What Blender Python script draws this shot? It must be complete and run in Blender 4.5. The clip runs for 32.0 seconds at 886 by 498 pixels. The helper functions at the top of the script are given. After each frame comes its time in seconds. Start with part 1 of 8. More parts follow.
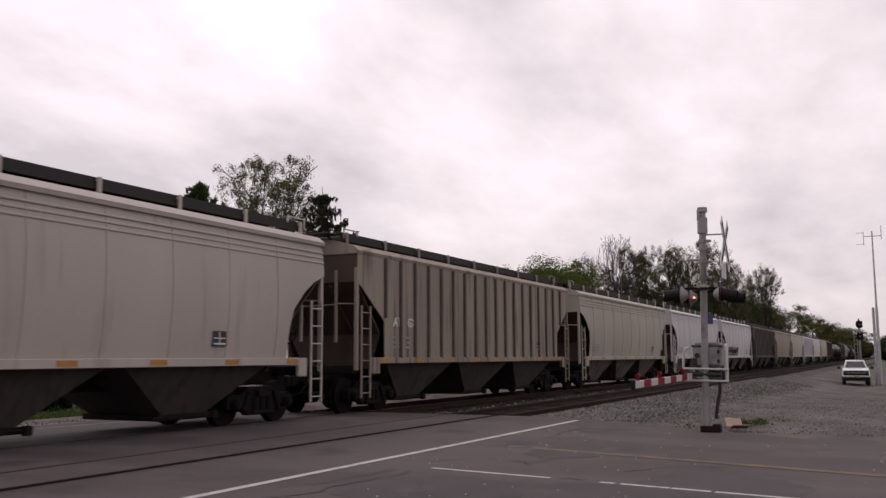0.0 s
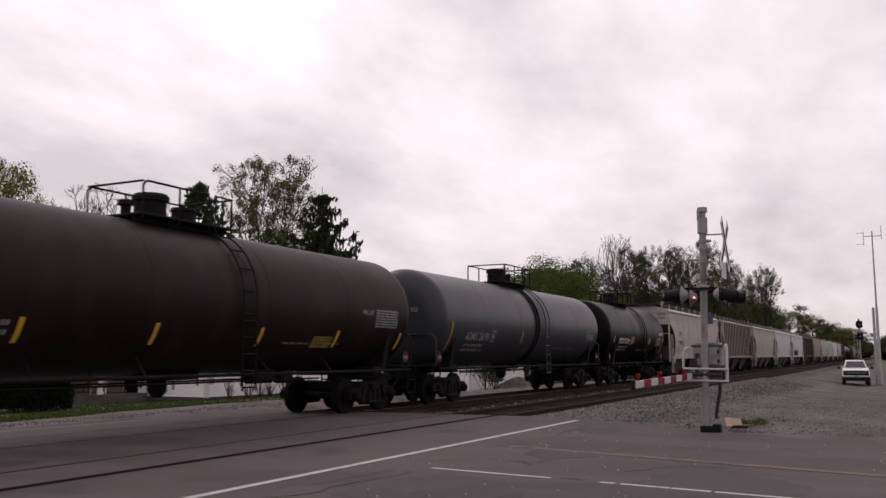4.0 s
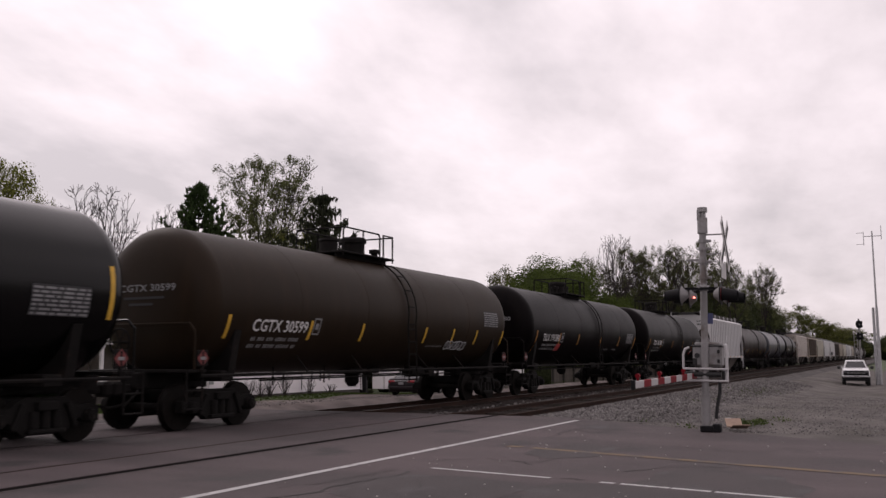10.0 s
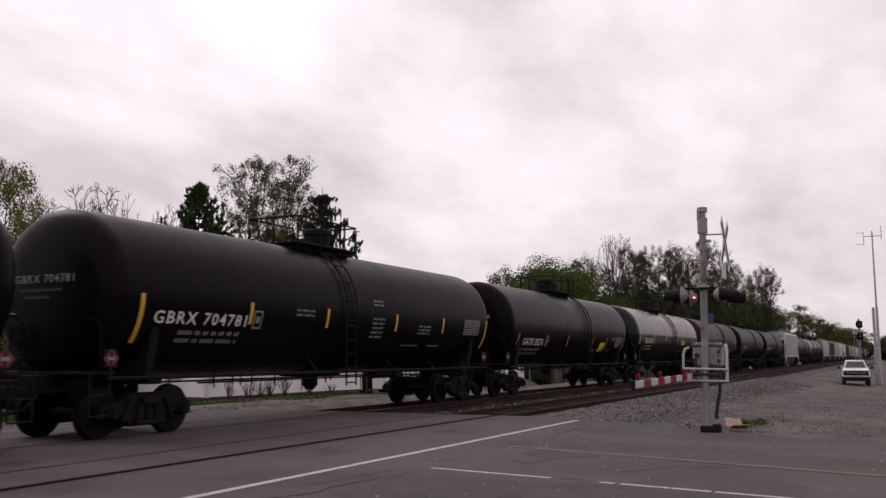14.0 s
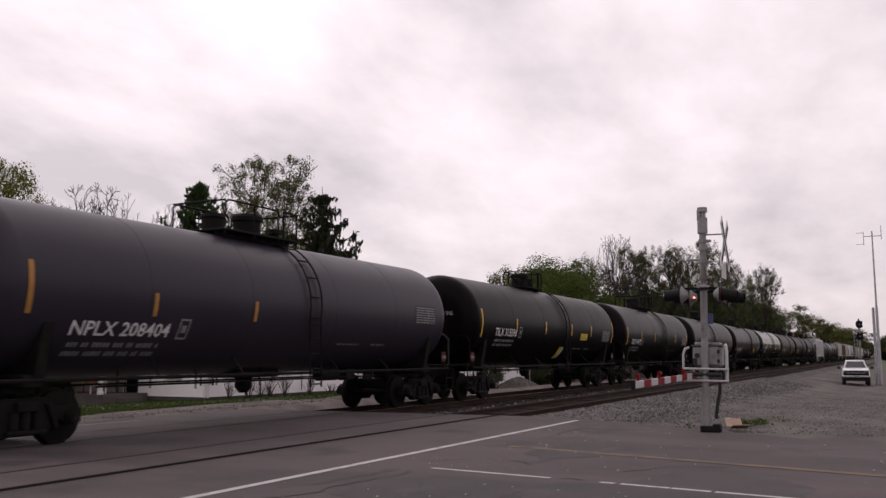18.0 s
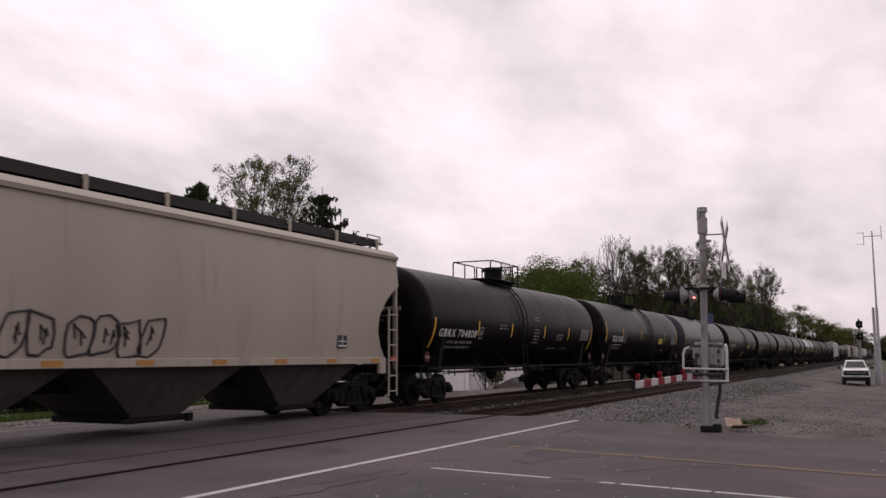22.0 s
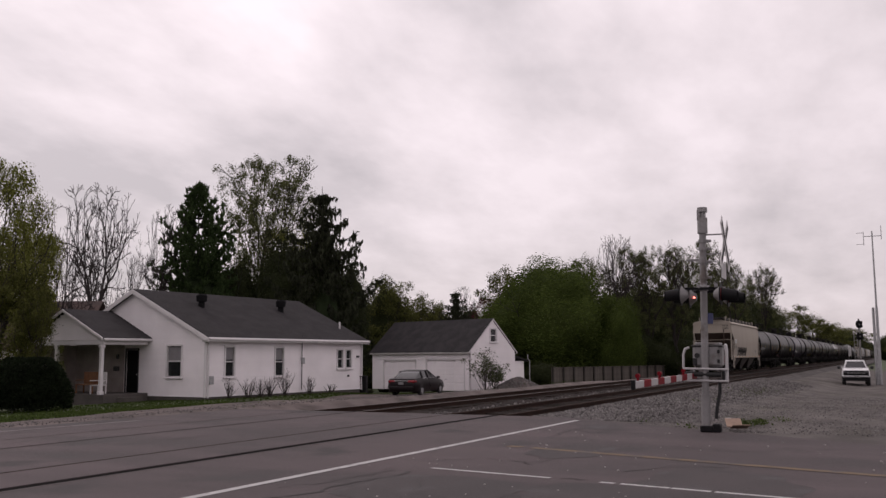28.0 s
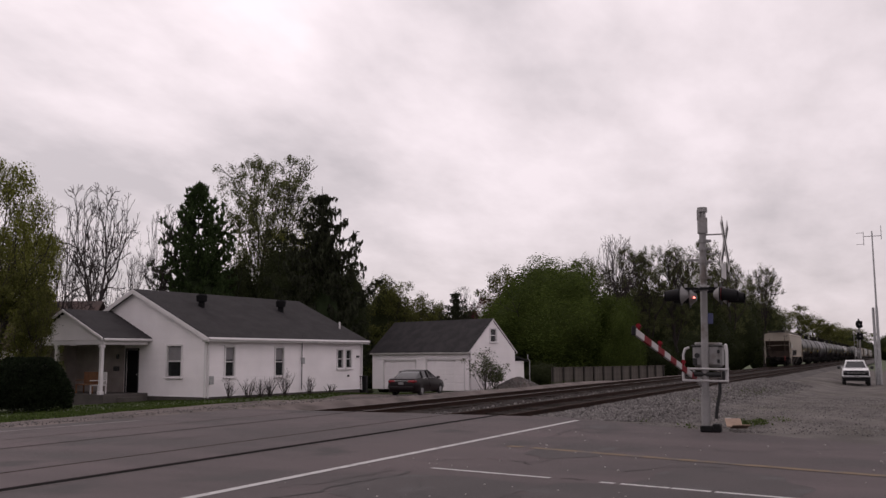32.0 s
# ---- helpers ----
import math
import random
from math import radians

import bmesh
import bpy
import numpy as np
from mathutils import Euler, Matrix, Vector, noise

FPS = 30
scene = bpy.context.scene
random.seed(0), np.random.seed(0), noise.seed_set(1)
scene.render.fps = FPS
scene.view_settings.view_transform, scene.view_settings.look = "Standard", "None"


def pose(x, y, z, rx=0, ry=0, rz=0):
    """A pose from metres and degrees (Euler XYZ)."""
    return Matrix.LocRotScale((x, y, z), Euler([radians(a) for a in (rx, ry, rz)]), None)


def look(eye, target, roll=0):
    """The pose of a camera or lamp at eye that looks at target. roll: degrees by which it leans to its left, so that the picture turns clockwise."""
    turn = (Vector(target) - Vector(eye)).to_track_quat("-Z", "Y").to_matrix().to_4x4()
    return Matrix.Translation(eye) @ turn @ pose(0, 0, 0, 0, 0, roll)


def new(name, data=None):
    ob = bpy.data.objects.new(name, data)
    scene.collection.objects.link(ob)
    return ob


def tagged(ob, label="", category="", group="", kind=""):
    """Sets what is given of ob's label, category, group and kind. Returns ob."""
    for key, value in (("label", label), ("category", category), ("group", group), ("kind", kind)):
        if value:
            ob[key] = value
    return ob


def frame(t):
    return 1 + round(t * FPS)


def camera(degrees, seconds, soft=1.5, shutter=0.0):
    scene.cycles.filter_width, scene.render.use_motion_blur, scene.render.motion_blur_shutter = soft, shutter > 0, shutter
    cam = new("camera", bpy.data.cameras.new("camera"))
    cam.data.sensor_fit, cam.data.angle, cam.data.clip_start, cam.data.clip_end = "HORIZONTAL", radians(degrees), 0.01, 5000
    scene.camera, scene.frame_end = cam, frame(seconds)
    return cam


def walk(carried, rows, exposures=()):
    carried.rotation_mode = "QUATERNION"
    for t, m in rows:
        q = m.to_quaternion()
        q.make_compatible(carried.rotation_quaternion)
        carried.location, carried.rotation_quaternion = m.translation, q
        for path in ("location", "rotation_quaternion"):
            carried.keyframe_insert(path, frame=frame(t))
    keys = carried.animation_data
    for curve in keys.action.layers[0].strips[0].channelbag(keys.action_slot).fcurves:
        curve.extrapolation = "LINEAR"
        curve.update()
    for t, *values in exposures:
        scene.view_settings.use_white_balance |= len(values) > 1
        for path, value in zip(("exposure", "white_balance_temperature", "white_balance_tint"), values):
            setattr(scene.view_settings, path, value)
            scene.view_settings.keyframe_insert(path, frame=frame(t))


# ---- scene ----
# World: x runs along the railway in the train's direction, y to the far side of the tracks, z up.
EYE = (0.0, 0.0, 1.41)
AIM = (0.88936, 0.44135, 0.11933)
cam = camera(52.3, 32.0, soft=1.45, shutter=0.14)
stand = look(EYE, (EYE[0] + AIM[0] * 30, EYE[1] + AIM[1] * 30, EYE[2] + AIM[2] * 30), roll=-0.29)
walk(cam, [(0.0, stand), (32.0, stand)], exposures=[(0.0, 0.06, 6800, 19), (22.0, 0.06, 6800, 19), (24.5, -0.08, 6800, 19), (32.0, -0.10, 6800, 19)])

TRACK_NEAR = 9.41      # centre lines of the two tracks
TRACK_FAR = 13.50
ROAD_END = 20.6        # the asphalt ends here and open ballast begins


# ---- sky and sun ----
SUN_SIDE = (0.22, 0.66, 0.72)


def build_sky():
    world = bpy.data.worlds.new("overcast_sky")
    scene.world = world
    world.use_nodes = True
    nt = world.node_tree
    nt.nodes.clear()
    N, L = nt.nodes.new, nt.links.new
    out, bg = N("ShaderNodeOutputWorld"), N("ShaderNodeBackground")
    sky = N("ShaderNodeTexSky")
    sky.sky_type, sky.sun_disc = "NISHITA", False
    sky.sun_elevation, sky.sun_rotation = radians(46), radians(18)
    tc, sep = N("ShaderNodeTexCoord"), N("ShaderNodeSeparateXYZ")
    L(tc.outputs["Generated"], sep.inputs[0])

    def math_node(op, a, b=None):
        n = N("ShaderNodeMath")
        n.operation = op
        for i, v in enumerate((a, b)):
            if v is None:
                continue
            if isinstance(v, (int, float)):
                n.inputs[i].default_value = v
            else:
                L(v, n.inputs[i])
        return n.outputs[0]

    up = math_node("MAXIMUM", sep.outputs[2], 0.0)
    den = math_node("ADD", up, 0.26)
    px, py = math_node("DIVIDE", sep.outputs[0], den), math_node("DIVIDE", sep.outputs[1], den)
    comb = N("ShaderNodeCombineXYZ")
    L(px, comb.inputs[0]), L(py, comb.inputs[1])

    def layer(scale, detail, rough, offset, squash):
        mp, nz = N("ShaderNodeMapping"), N("ShaderNodeTexNoise")
        mp.inputs["Location"].default_value = offset
        mp.inputs["Rotation"].default_value = (0, 0, radians(-18))
        mp.inputs["Scale"].default_value = (squash, 1, 1)
        nz.inputs["Scale"].default_value, nz.inputs["Detail"].default_value = scale, detail
        nz.inputs["Roughness"].default_value = rough
        L(comb.outputs[0], mp.inputs[0]), L(mp.outputs[0], nz.inputs["Vector"])
        return nz.outputs["Fac"]

    big = layer(1.15, 6, 0.55, (3.1, 1.7, 0), 0.8)
    small = layer(4.2, 6, 0.55, (7.0, 2.0, 0), 0.6)
    mix = math_node("ADD", math_node("MULTIPLY", big, 0.72), math_node("MULTIPLY", small, 0.28))
    ramp = N("ShaderNodeValToRGB")
    e = ramp.color_ramp.elements
    e[0].position, e[0].color = 0.38, (0.66, 0.64, 0.665, 1)
    e[1].position, e[1].color = 0.60, (1.08, 1.03, 1.07, 1)
    mid = e.new(0.50)
    mid.color = (0.90, 0.86, 0.89, 1)
    L(mix, ramp.inputs[0])
    # an overcast sky is brighter overhead than along the horizon
    lift = math_node("ADD", math_node("MULTIPLY", math_node("POWER", up, 0.7), 0.40), 0.72)
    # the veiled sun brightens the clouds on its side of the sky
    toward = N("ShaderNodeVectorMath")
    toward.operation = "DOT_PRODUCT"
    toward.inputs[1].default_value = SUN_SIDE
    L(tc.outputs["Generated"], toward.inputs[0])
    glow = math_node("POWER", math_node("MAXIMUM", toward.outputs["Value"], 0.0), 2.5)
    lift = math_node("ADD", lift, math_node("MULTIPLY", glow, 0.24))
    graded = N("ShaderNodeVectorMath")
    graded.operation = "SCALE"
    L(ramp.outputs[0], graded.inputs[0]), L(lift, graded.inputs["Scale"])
    scale = N("ShaderNodeVectorMath")
    scale.operation = "SCALE"
    scale.inputs["Scale"].default_value = 0.10
    L(sky.outputs[0], scale.inputs[0])
    blend = N("ShaderNodeMix")
    blend.data_type = "RGBA"
    blend.inputs["Factor"].default_value = 0.94
    L(scale.outputs[0], blend.inputs["A"]), L(graded.outputs[0], blend.inputs["B"])
    L(blend.outputs["Result"], bg.inputs["Color"])
    bg.inputs["Strength"].default_value = 1.0
    L(bg.outputs[0], out.inputs[0])
    sun = new("sun", bpy.data.lights.new("sun", "SUN"))
    sun.data.energy, sun.data.angle, sun.data.color = 0.5, radians(25), (1.0, 0.97, 0.94)
    sun.matrix_basis = look((22, 66, 72), (0, 0, 0))


build_sky()


# ---- materials ----
MATS = {}


def material(name, color, rough=0.7, metal=0.0, tone=0.25, scale=3.0, fine=40.0, bump=0.1, stretch=(1, 1, 1), stain=None,
             stain_at=0.62, stain_scale=1.2, stain_stretch=(1, 1, 1), random_tone=0.0, spec=0.5, emit=0.0, stain_soft=0.12):
    """A painted, rusty, earthen or leafy surface: base colour, broad tone, fine grain, stains and relief."""
    if name in MATS:
        return MATS[name]
    m = bpy.data.materials.new(name)
    MATS[name] = m
    m.use_nodes = True
    nt = m.node_tree
    N, L = nt.nodes.new, nt.links.new
    b = nt.nodes["Principled BSDF"]
    tc = N("ShaderNodeTexCoord")

    def noise_at(sc, detail, st, off=0.0):
        mp, nz = N("ShaderNodeMapping"), N("ShaderNodeTexNoise")
        mp.inputs["Scale"].default_value = st
        mp.inputs["Location"].default_value = (off, off * 1.7, off * 0.6)
        nz.inputs["Scale"].default_value, nz.inputs["Detail"].default_value = sc, detail
        L(tc.outputs["Object"], mp.inputs[0]), L(mp.outputs[0], nz.inputs["Vector"])
        return nz.outputs["Fac"]

    broad, grain = noise_at(scale, 4, stretch), noise_at(fine, 3, (1, 1, 1), 3.3)
    hue = N("ShaderNodeHueSaturation")
    hue.inputs["Color"].default_value = (*color, 1)
    mr = N("ShaderNodeMapRange")
    mr.inputs["From Min"].default_value, mr.inputs["From Max"].default_value = 0.3, 0.7
    mr.inputs["To Min"].default_value, mr.inputs["To Max"].default_value = 1 - tone, 1 + tone
    add = N("ShaderNodeMath")
    add.operation = "MULTIPLY_ADD"
    add.inputs[1].default_value = 0.35
    L(grain, add.inputs[0]), L(broad, add.inputs[2])
    sub = N("ShaderNodeMath")
    sub.operation = "SUBTRACT"
    sub.inputs[1].default_value = 0.175
    L(add.outputs[0], sub.inputs[0])
    if random_tone:
        info, rm = N("ShaderNodeObjectInfo"), N("ShaderNodeMath")
        rm.operation = "MULTIPLY_ADD"
        rm.inputs[1].default_value = random_tone
        L(info.outputs["Random"], rm.inputs[0]), L(sub.outputs[0], rm.inputs[2])
        sub = N("ShaderNodeMath")
        sub.operation = "SUBTRACT"
        sub.inputs[1].default_value = random_tone / 2
        L(rm.outputs[0], sub.inputs[0])
    L(sub.outputs[0], mr.inputs["Value"]), L(mr.outputs[0], hue.inputs["Value"])
    col = hue.outputs[0]
    if stain:
        sn, sr, mx = noise_at(stain_scale, 5, stain_stretch, 9.1), N("ShaderNodeMapRange"), N("ShaderNodeMix")
        sr.inputs["From Min"].default_value, sr.inputs["From Max"].default_value = stain_at, stain_at + stain_soft
        mx.data_type = "RGBA"
        mx.inputs["B"].default_value = (*stain, 1)
        L(sn, sr.inputs["Value"]), L(sr.outputs[0], mx.inputs["Factor"]), L(col, mx.inputs["A"])
        col = mx.outputs["Result"]
    L(col, b.inputs["Base Color"])
    rr = N("ShaderNodeMapRange")
    rr.inputs["To Min"].default_value, rr.inputs["To Max"].default_value = max(0.02, rough - 0.12), min(1, rough + 0.12)
    L(broad, rr.inputs["Value"]), L(rr.outputs[0], b.inputs["Roughness"])
    b.inputs["Metallic"].default_value = metal
    b.inputs["Specular IOR Level"].default_value = spec
    if emit:
        b.inputs["Emission Color"].default_value = (*color, 1)
        b.inputs["Emission Strength"].default_value = emit
    if bump:
        bp = N("ShaderNodeBump")
        bp.inputs["Strength"].default_value, bp.inputs["Distance"].default_value = bump, 0.02
        L(grain, bp.inputs["Height"]), L(bp.outputs[0], b.inputs["Normal"])
    return m


def leaf_material(name, color, tone=0.35):
    if name in MATS:
        return MATS[name]
    m = material(name, color, 0.8, 0, 0.2, 0.5, 6, 0.0, spec=0.06)
    nt = m.node_tree
    N, L = nt.nodes.new, nt.links.new
    geo, hs = N("ShaderNodeNewGeometry"), N("ShaderNodeHueSaturation")
    rng = N("ShaderNodeMapRange")
    rng.inputs["To Min"].default_value, rng.inputs["To Max"].default_value = 1 - tone, 1 + tone
    b = nt.nodes["Principled BSDF"]
    link = b.inputs["Base Color"].links[0]
    src = link.from_socket
    L(geo.outputs["Random Per Island"], rng.inputs["Value"]), L(rng.outputs[0], hs.inputs["Value"])
    L(src, hs.inputs["Color"]), L(hs.outputs[0], b.inputs["Base Color"])
    if name.endswith(("leaves", "needles", "blades")):
        # daylight shines through thin leaves
        tr, mx = N("ShaderNodeBsdfTranslucent"), N("ShaderNodeMixShader")
        mx.inputs[0].default_value = 0.35
        L(hs.outputs[0], tr.inputs["Color"]), L(b.outputs[0], mx.inputs[1]), L(tr.outputs[0], mx.inputs[2])
        L(mx.outputs[0], nt.nodes["Material Output"].inputs["Surface"])
    return m


# ---- geometry helpers ----
class Geo:
    """Collects vertices and faces of one mesh."""

    def __init__(self):
        self.v, self.f = [], []

    def add(self, verts, faces):
        k = len(self.v)
        self.v.extend(verts)
        self.f.extend([tuple(i + k for i in q) for q in faces])
        return self

    def box(self, c, s, bevel=0.0, rz=0.0, ry=0.0):
        hx, hy, hz = s[0] / 2, s[1] / 2, s[2] / 2
        b = min(bevel, hx * 0.9, hy * 0.9, hz * 0.9)
        if b <= 0:
            pts = [(x, y, z) for z in (-hz, hz) for y in (-hy, hy) for x in (-hx, hx)]
            fs = [(0, 2, 3, 1), (4, 5, 7, 6), (0, 1, 5, 4), (2, 6, 7, 3), (0, 4, 6, 2), (1, 3, 7, 5)]
        else:
            pts, index = [], {}
            for sx in (-1, 1):
                for sy in (-1, 1):
                    for sz in (-1, 1):
                        for ax in range(3):
                            q = [sx * (hx - b), sy * (hy - b), sz * (hz - b)]
                            q[ax] = (sx * hx, sy * hy, sz * hz)[ax]
                            index[(sx, sy, sz, ax)] = len(pts)
                            pts.append(tuple(q))
            fs = []
            for ax in range(3):
                o = [i for i in range(3) if i != ax]
                for sg in (-1, 1):
                    ring = []
                    for a, d in ((-1, -1), (1, -1), (1, 1), (-1, 1)):
                        k = [0, 0, 0]
                        k[ax], k[o[0]], k[o[1]] = sg, a, d
                        ring.append(index[(*k, ax)])
                    fs.append(tuple(ring))
                for a in (-1, 1):
                    for d in (-1, 1):
                        k1, k2 = [0, 0, 0], [0, 0, 0]
                        k1[ax], k2[ax] = -1, 1
                        k1[o[0]] = k2[o[0]] = a
                        k1[o[1]] = k2[o[1]] = d
                        fs.append((index[(*k1, o[0])], index[(*k2, o[0])], index[(*k2, o[1])], index[(*k1, o[1])]))
            for sx in (-1, 1):
                for sy in (-1, 1):
                    for sz in (-1, 1):
                        fs.append(tuple(index[(sx, sy, sz, i)] for i in range(3)))
        if rz or ry:
            m = pose(0, 0, 0, 0, ry, rz)
            pts = [tuple(m @ Vector(q)) for q in pts]
        return self.add([(q[0] + c[0], q[1] + c[1], q[2] + c[2]) for q in pts], fs)

    def tube(self, p0, p1, r0, r1=None, n=8, caps=True):
        r1 = r0 if r1 is None else r1
        a, d = Vector(p0), Vector(p1) - Vector(p0)
        if d.length < 1e-6:
            return self
        d.normalize()
        u = d.orthogonal().normalized()
        w = d.cross(u)
        vs = []
        for base, r in ((Vector(p0), r0), (Vector(p1), r1)):
            for i in range(n):
                t = 2 * math.pi * i / n
                vs.append(tuple(base + r * (math.cos(t) * u + math.sin(t) * w)))
        fs = [(i, (i + 1) % n, n + (i + 1) % n, n + i) for i in range(n)]
        if caps:
            fs += [tuple(range(n - 1, -1, -1)), tuple(range(n, 2 * n))]
        return self.add(vs, fs)

    def pipe(self, pts, r, n=6):
        """One bent tube through the points, with mitred bends."""
        P = [Vector(q) for q in pts]
        d = [(b - a).normalized() for a, b in zip(P, P[1:])]
        u = d[0].orthogonal().normalized()
        vs = []
        for i, q in enumerate(P):
            if i == 0:
                t = d[0]
            elif i == len(P) - 1:
                t = d[-1]
            else:
                t = (d[i - 1] + d[i]).normalized() if (d[i - 1] + d[i]).length > 0.05 else d[i]
            u = (u - t * u.dot(t)).normalized() if (u - t * u.dot(t)).length > 1e-4 else t.orthogonal().normalized()
            w = t.cross(u)
            k = 1.0 / max(0.5, t.dot(d[min(i, len(d) - 1)]))
            for j in range(n):
                a = 2 * math.pi * j / n
                vs.append(tuple(q + r * k ** 0.5 * (math.cos(a) * u + math.sin(a) * w)))
        m = len(P)
        fs = [(i * n + j, i * n + (j + 1) % n, (i + 1) * n + (j + 1) % n, (i + 1) * n + j) for i in range(m - 1) for j in range(n)]
        fs += [tuple(range(n - 1, -1, -1)), tuple(range((m - 1) * n, m * n))]
        return self.add(vs, fs)

    def prism(self, poly, y0, y1):
        """A polygon in x and z, drawn out from y0 to y1."""
        n = len(poly)
        vs = [(x, y0, z) for x, z in poly] + [(x, y1, z) for x, z in poly]
        fs = [tuple(range(n)), tuple(range(2 * n - 1, n - 1, -1))]
        fs += [(i, n + i, n + (i + 1) % n, (i + 1) % n) for i in range(n)]
        return self.add(vs, fs)

    def prism_x(self, poly, x0, x1):
        """A polygon in y and z, drawn out from x0 to x1."""
        n = len(poly)
        vs = [(x0, y, z) for y, z in poly] + [(x1, y, z) for y, z in poly]
        fs = [tuple(range(n - 1, -1, -1)), tuple(range(n, 2 * n))]
        fs += [(i, (i + 1) % n, n + (i + 1) % n, n + i) for i in range(n)]
        return self.add(vs, fs)

    def prism_z(self, poly, z0, z1):
        n = len(poly)
        vs = [(x, y, z0) for x, y in poly] + [(x, y, z1) for x, y in poly]
        fs = [tuple(range(n - 1, -1, -1)), tuple(range(n, 2 * n))]
        fs += [(i, (i + 1) % n, n + (i + 1) % n, n + i) for i in range(n)]
        return self.add(vs, fs)

    def lathe_x(self, profile, zc, n=40):
        """A profile of (x, radius), turned about the line y = 0, z = zc."""
        vs, fs = [], []
        for x, r in profile:
            for i in range(n):
                t = 2 * math.pi * i / n
                vs.append((x, r * math.sin(t), zc + r * math.cos(t)))
        for j in range(len(profile) - 1):
            for i in range(n):
                k = (i + 1) % n
                fs.append((j * n + i, j * n + k, (j + 1) * n + k, (j + 1) * n + i))
        fs += [tuple(range(n - 1, -1, -1)), tuple(range((len(profile) - 1) * n, len(profile) * n))]
        return self.add(vs, fs)

    def lathe_z(self, profile, c, n=16):
        vs, fs = [], []
        for z, r in profile:
            for i in range(n):
                t = 2 * math.pi * i / n
                vs.append((c[0] + r * math.cos(t), c[1] + r * math.sin(t), c[2] + z))
        for j in range(len(profile) - 1):
            for i in range(n):
                k = (i + 1) % n
                fs.append((j * n + i, j * n + k, (j + 1) * n + k, (j + 1) * n + i))
        fs += [tuple(range(n - 1, -1, -1)), tuple(range((len(profile) - 1) * n, len(profile) * n))]
        return self.add(vs, fs)

    def mesh(self, name, smooth=35):
        me = bpy.data.meshes.new(name)
        me.from_pydata(self.v, [], self.f)
        if smooth:
            me.polygons.foreach_set("use_smooth", [True] * len(me.polygons))
            me.set_sharp_from_angle(angle=radians(smooth))
        me.update()
        return me


SHARED = {}


def part(name, geo, mat, parent=None, label="", smooth=35, at=None):
    """One mesh object; geo is a Geo or a finished mesh."""
    me = geo.mesh(name, smooth) if isinstance(geo, Geo) else geo
    ob = new(name, me)
    if mat is not None and not me.materials:
        me.materials.append(mat)
    if parent is not None:
        ob.parent = parent
    if at is not None:
        ob.matrix_basis = at
    if label:
        ob["label"] = label
    return ob


def shared(key, make, mat, smooth=35):
    """A mesh that is built once for each key and material."""
    k = (key, mat.name)
    if k not in SHARED:
        me = make().mesh(key, smooth)
        me.materials.append(mat)
        SHARED[k] = me
    return SHARED[k]


def thing(name, m, label, category, group="", kind=""):
    ob = new(name)
    ob.matrix_basis = m
    return tagged(ob, label, category, group, kind)


TEXTS = {}


def text_shape(body, size):
    """The filled letters of a line of writing, as vertices and faces in x and z, from its left end at the base line."""
    if body not in TEXTS:
        cu = bpy.data.curves.new("writing", "FONT")
        cu.body, cu.size, cu.resolution_u, cu.offset = body, 1.0, 2, 0.014
        cu.space_character = 1.22 if body.startswith("GBRX") else 1.0
        ob = new("writing", cu)
        bpy.context.view_layer.update()
        dg = bpy.context.evaluated_depsgraph_get()
        ev = ob.evaluated_get(dg)
        me = ev.to_mesh()
        vs = [(v.co.x, v.co.y) for v in me.vertices]
        fs = [tuple(p.vertices) for p in me.polygons]
        ev.to_mesh_clear()
        bpy.data.objects.remove(ob)
        TEXTS[body] = (vs, fs)
    vs, fs = TEXTS[body]
    return [(x * size, y * size) for x, y in vs], fs


def smooth01(t):
    t = max(0.0, min(1.0, t))
    return t * t * (3 - 2 * t)


# ---- ground, road, railway ----
def yard_drop(x, y):
    """The yard round the garage and the strip along the fence lie lower."""
    trough = 0.30 * smooth01((x - 28.0) / 7.0) * smooth01((y - 16.6) / 2.5) * (1 - smooth01((y - 24.5) / 3.5)) * (1 - smooth01((x - 44.0) / 6.0))
    return trough + 0.38 * smooth01((x - 42.0) / 8.0) * smooth01((y - 16.6) / 3.2) + 0.42 * smooth01((x - 56.0) / 6.0) * smooth01((y - 16.4) / 2.4)


def ground_z(x, y):
    z = -yard_drop(x, y) - 0.5 * smooth01((y - 16.0) / 14.0) - 0.4 * smooth01((y - 28.0) / 14.0)
    z += -0.85 * smooth01((x - 20.5) / 45.0) * smooth01((7.6 - y) / 5.0)
    return z


M_ASPHALT = material("asphalt", (0.0525, 0.0388, 0.0410), 0.9, 0, 0.42, 0.8, 60, 0.5, (1, 0.30, 1), stain=(0.030, 0.0245, 0.0255), stain_at=0.55, stain_scale=0.7)
M_GRAVEL = material("pale_gravel", (0.108, 0.090, 0.086), 0.95, 0, 0.4, 0.8, 22, 0.9, stain=(0.052, 0.046, 0.042), stain_at=0.55, stain_scale=0.5, spec=0.1)
M_YARD = material("trodden_gravel", (0.094, 0.085, 0.081), 0.95, 0, 0.38, 0.9, 26, 0.8, (0.6, 0.9, 1), stain=(0.058, 0.056, 0.042), stain_at=0.55, stain_scale=0.35, stain_soft=0.2, spec=0.1)
M_GRASS_SOIL = material("grass_and_soil", (0.040, 0.056, 0.018), 0.95, 0, 0.4, 0.6, 18, 0.8, stain=(0.040, 0.044, 0.022), stain_at=0.6, stain_scale=0.25)
M_BALLAST = material("railway_ballast", (0.072, 0.066, 0.064), 0.95, 0, 0.45, 1.5, 16, 1.0, stain=(0.035, 0.031, 0.03), stain_at=0.55, stain_scale=0.6, spec=0.1)
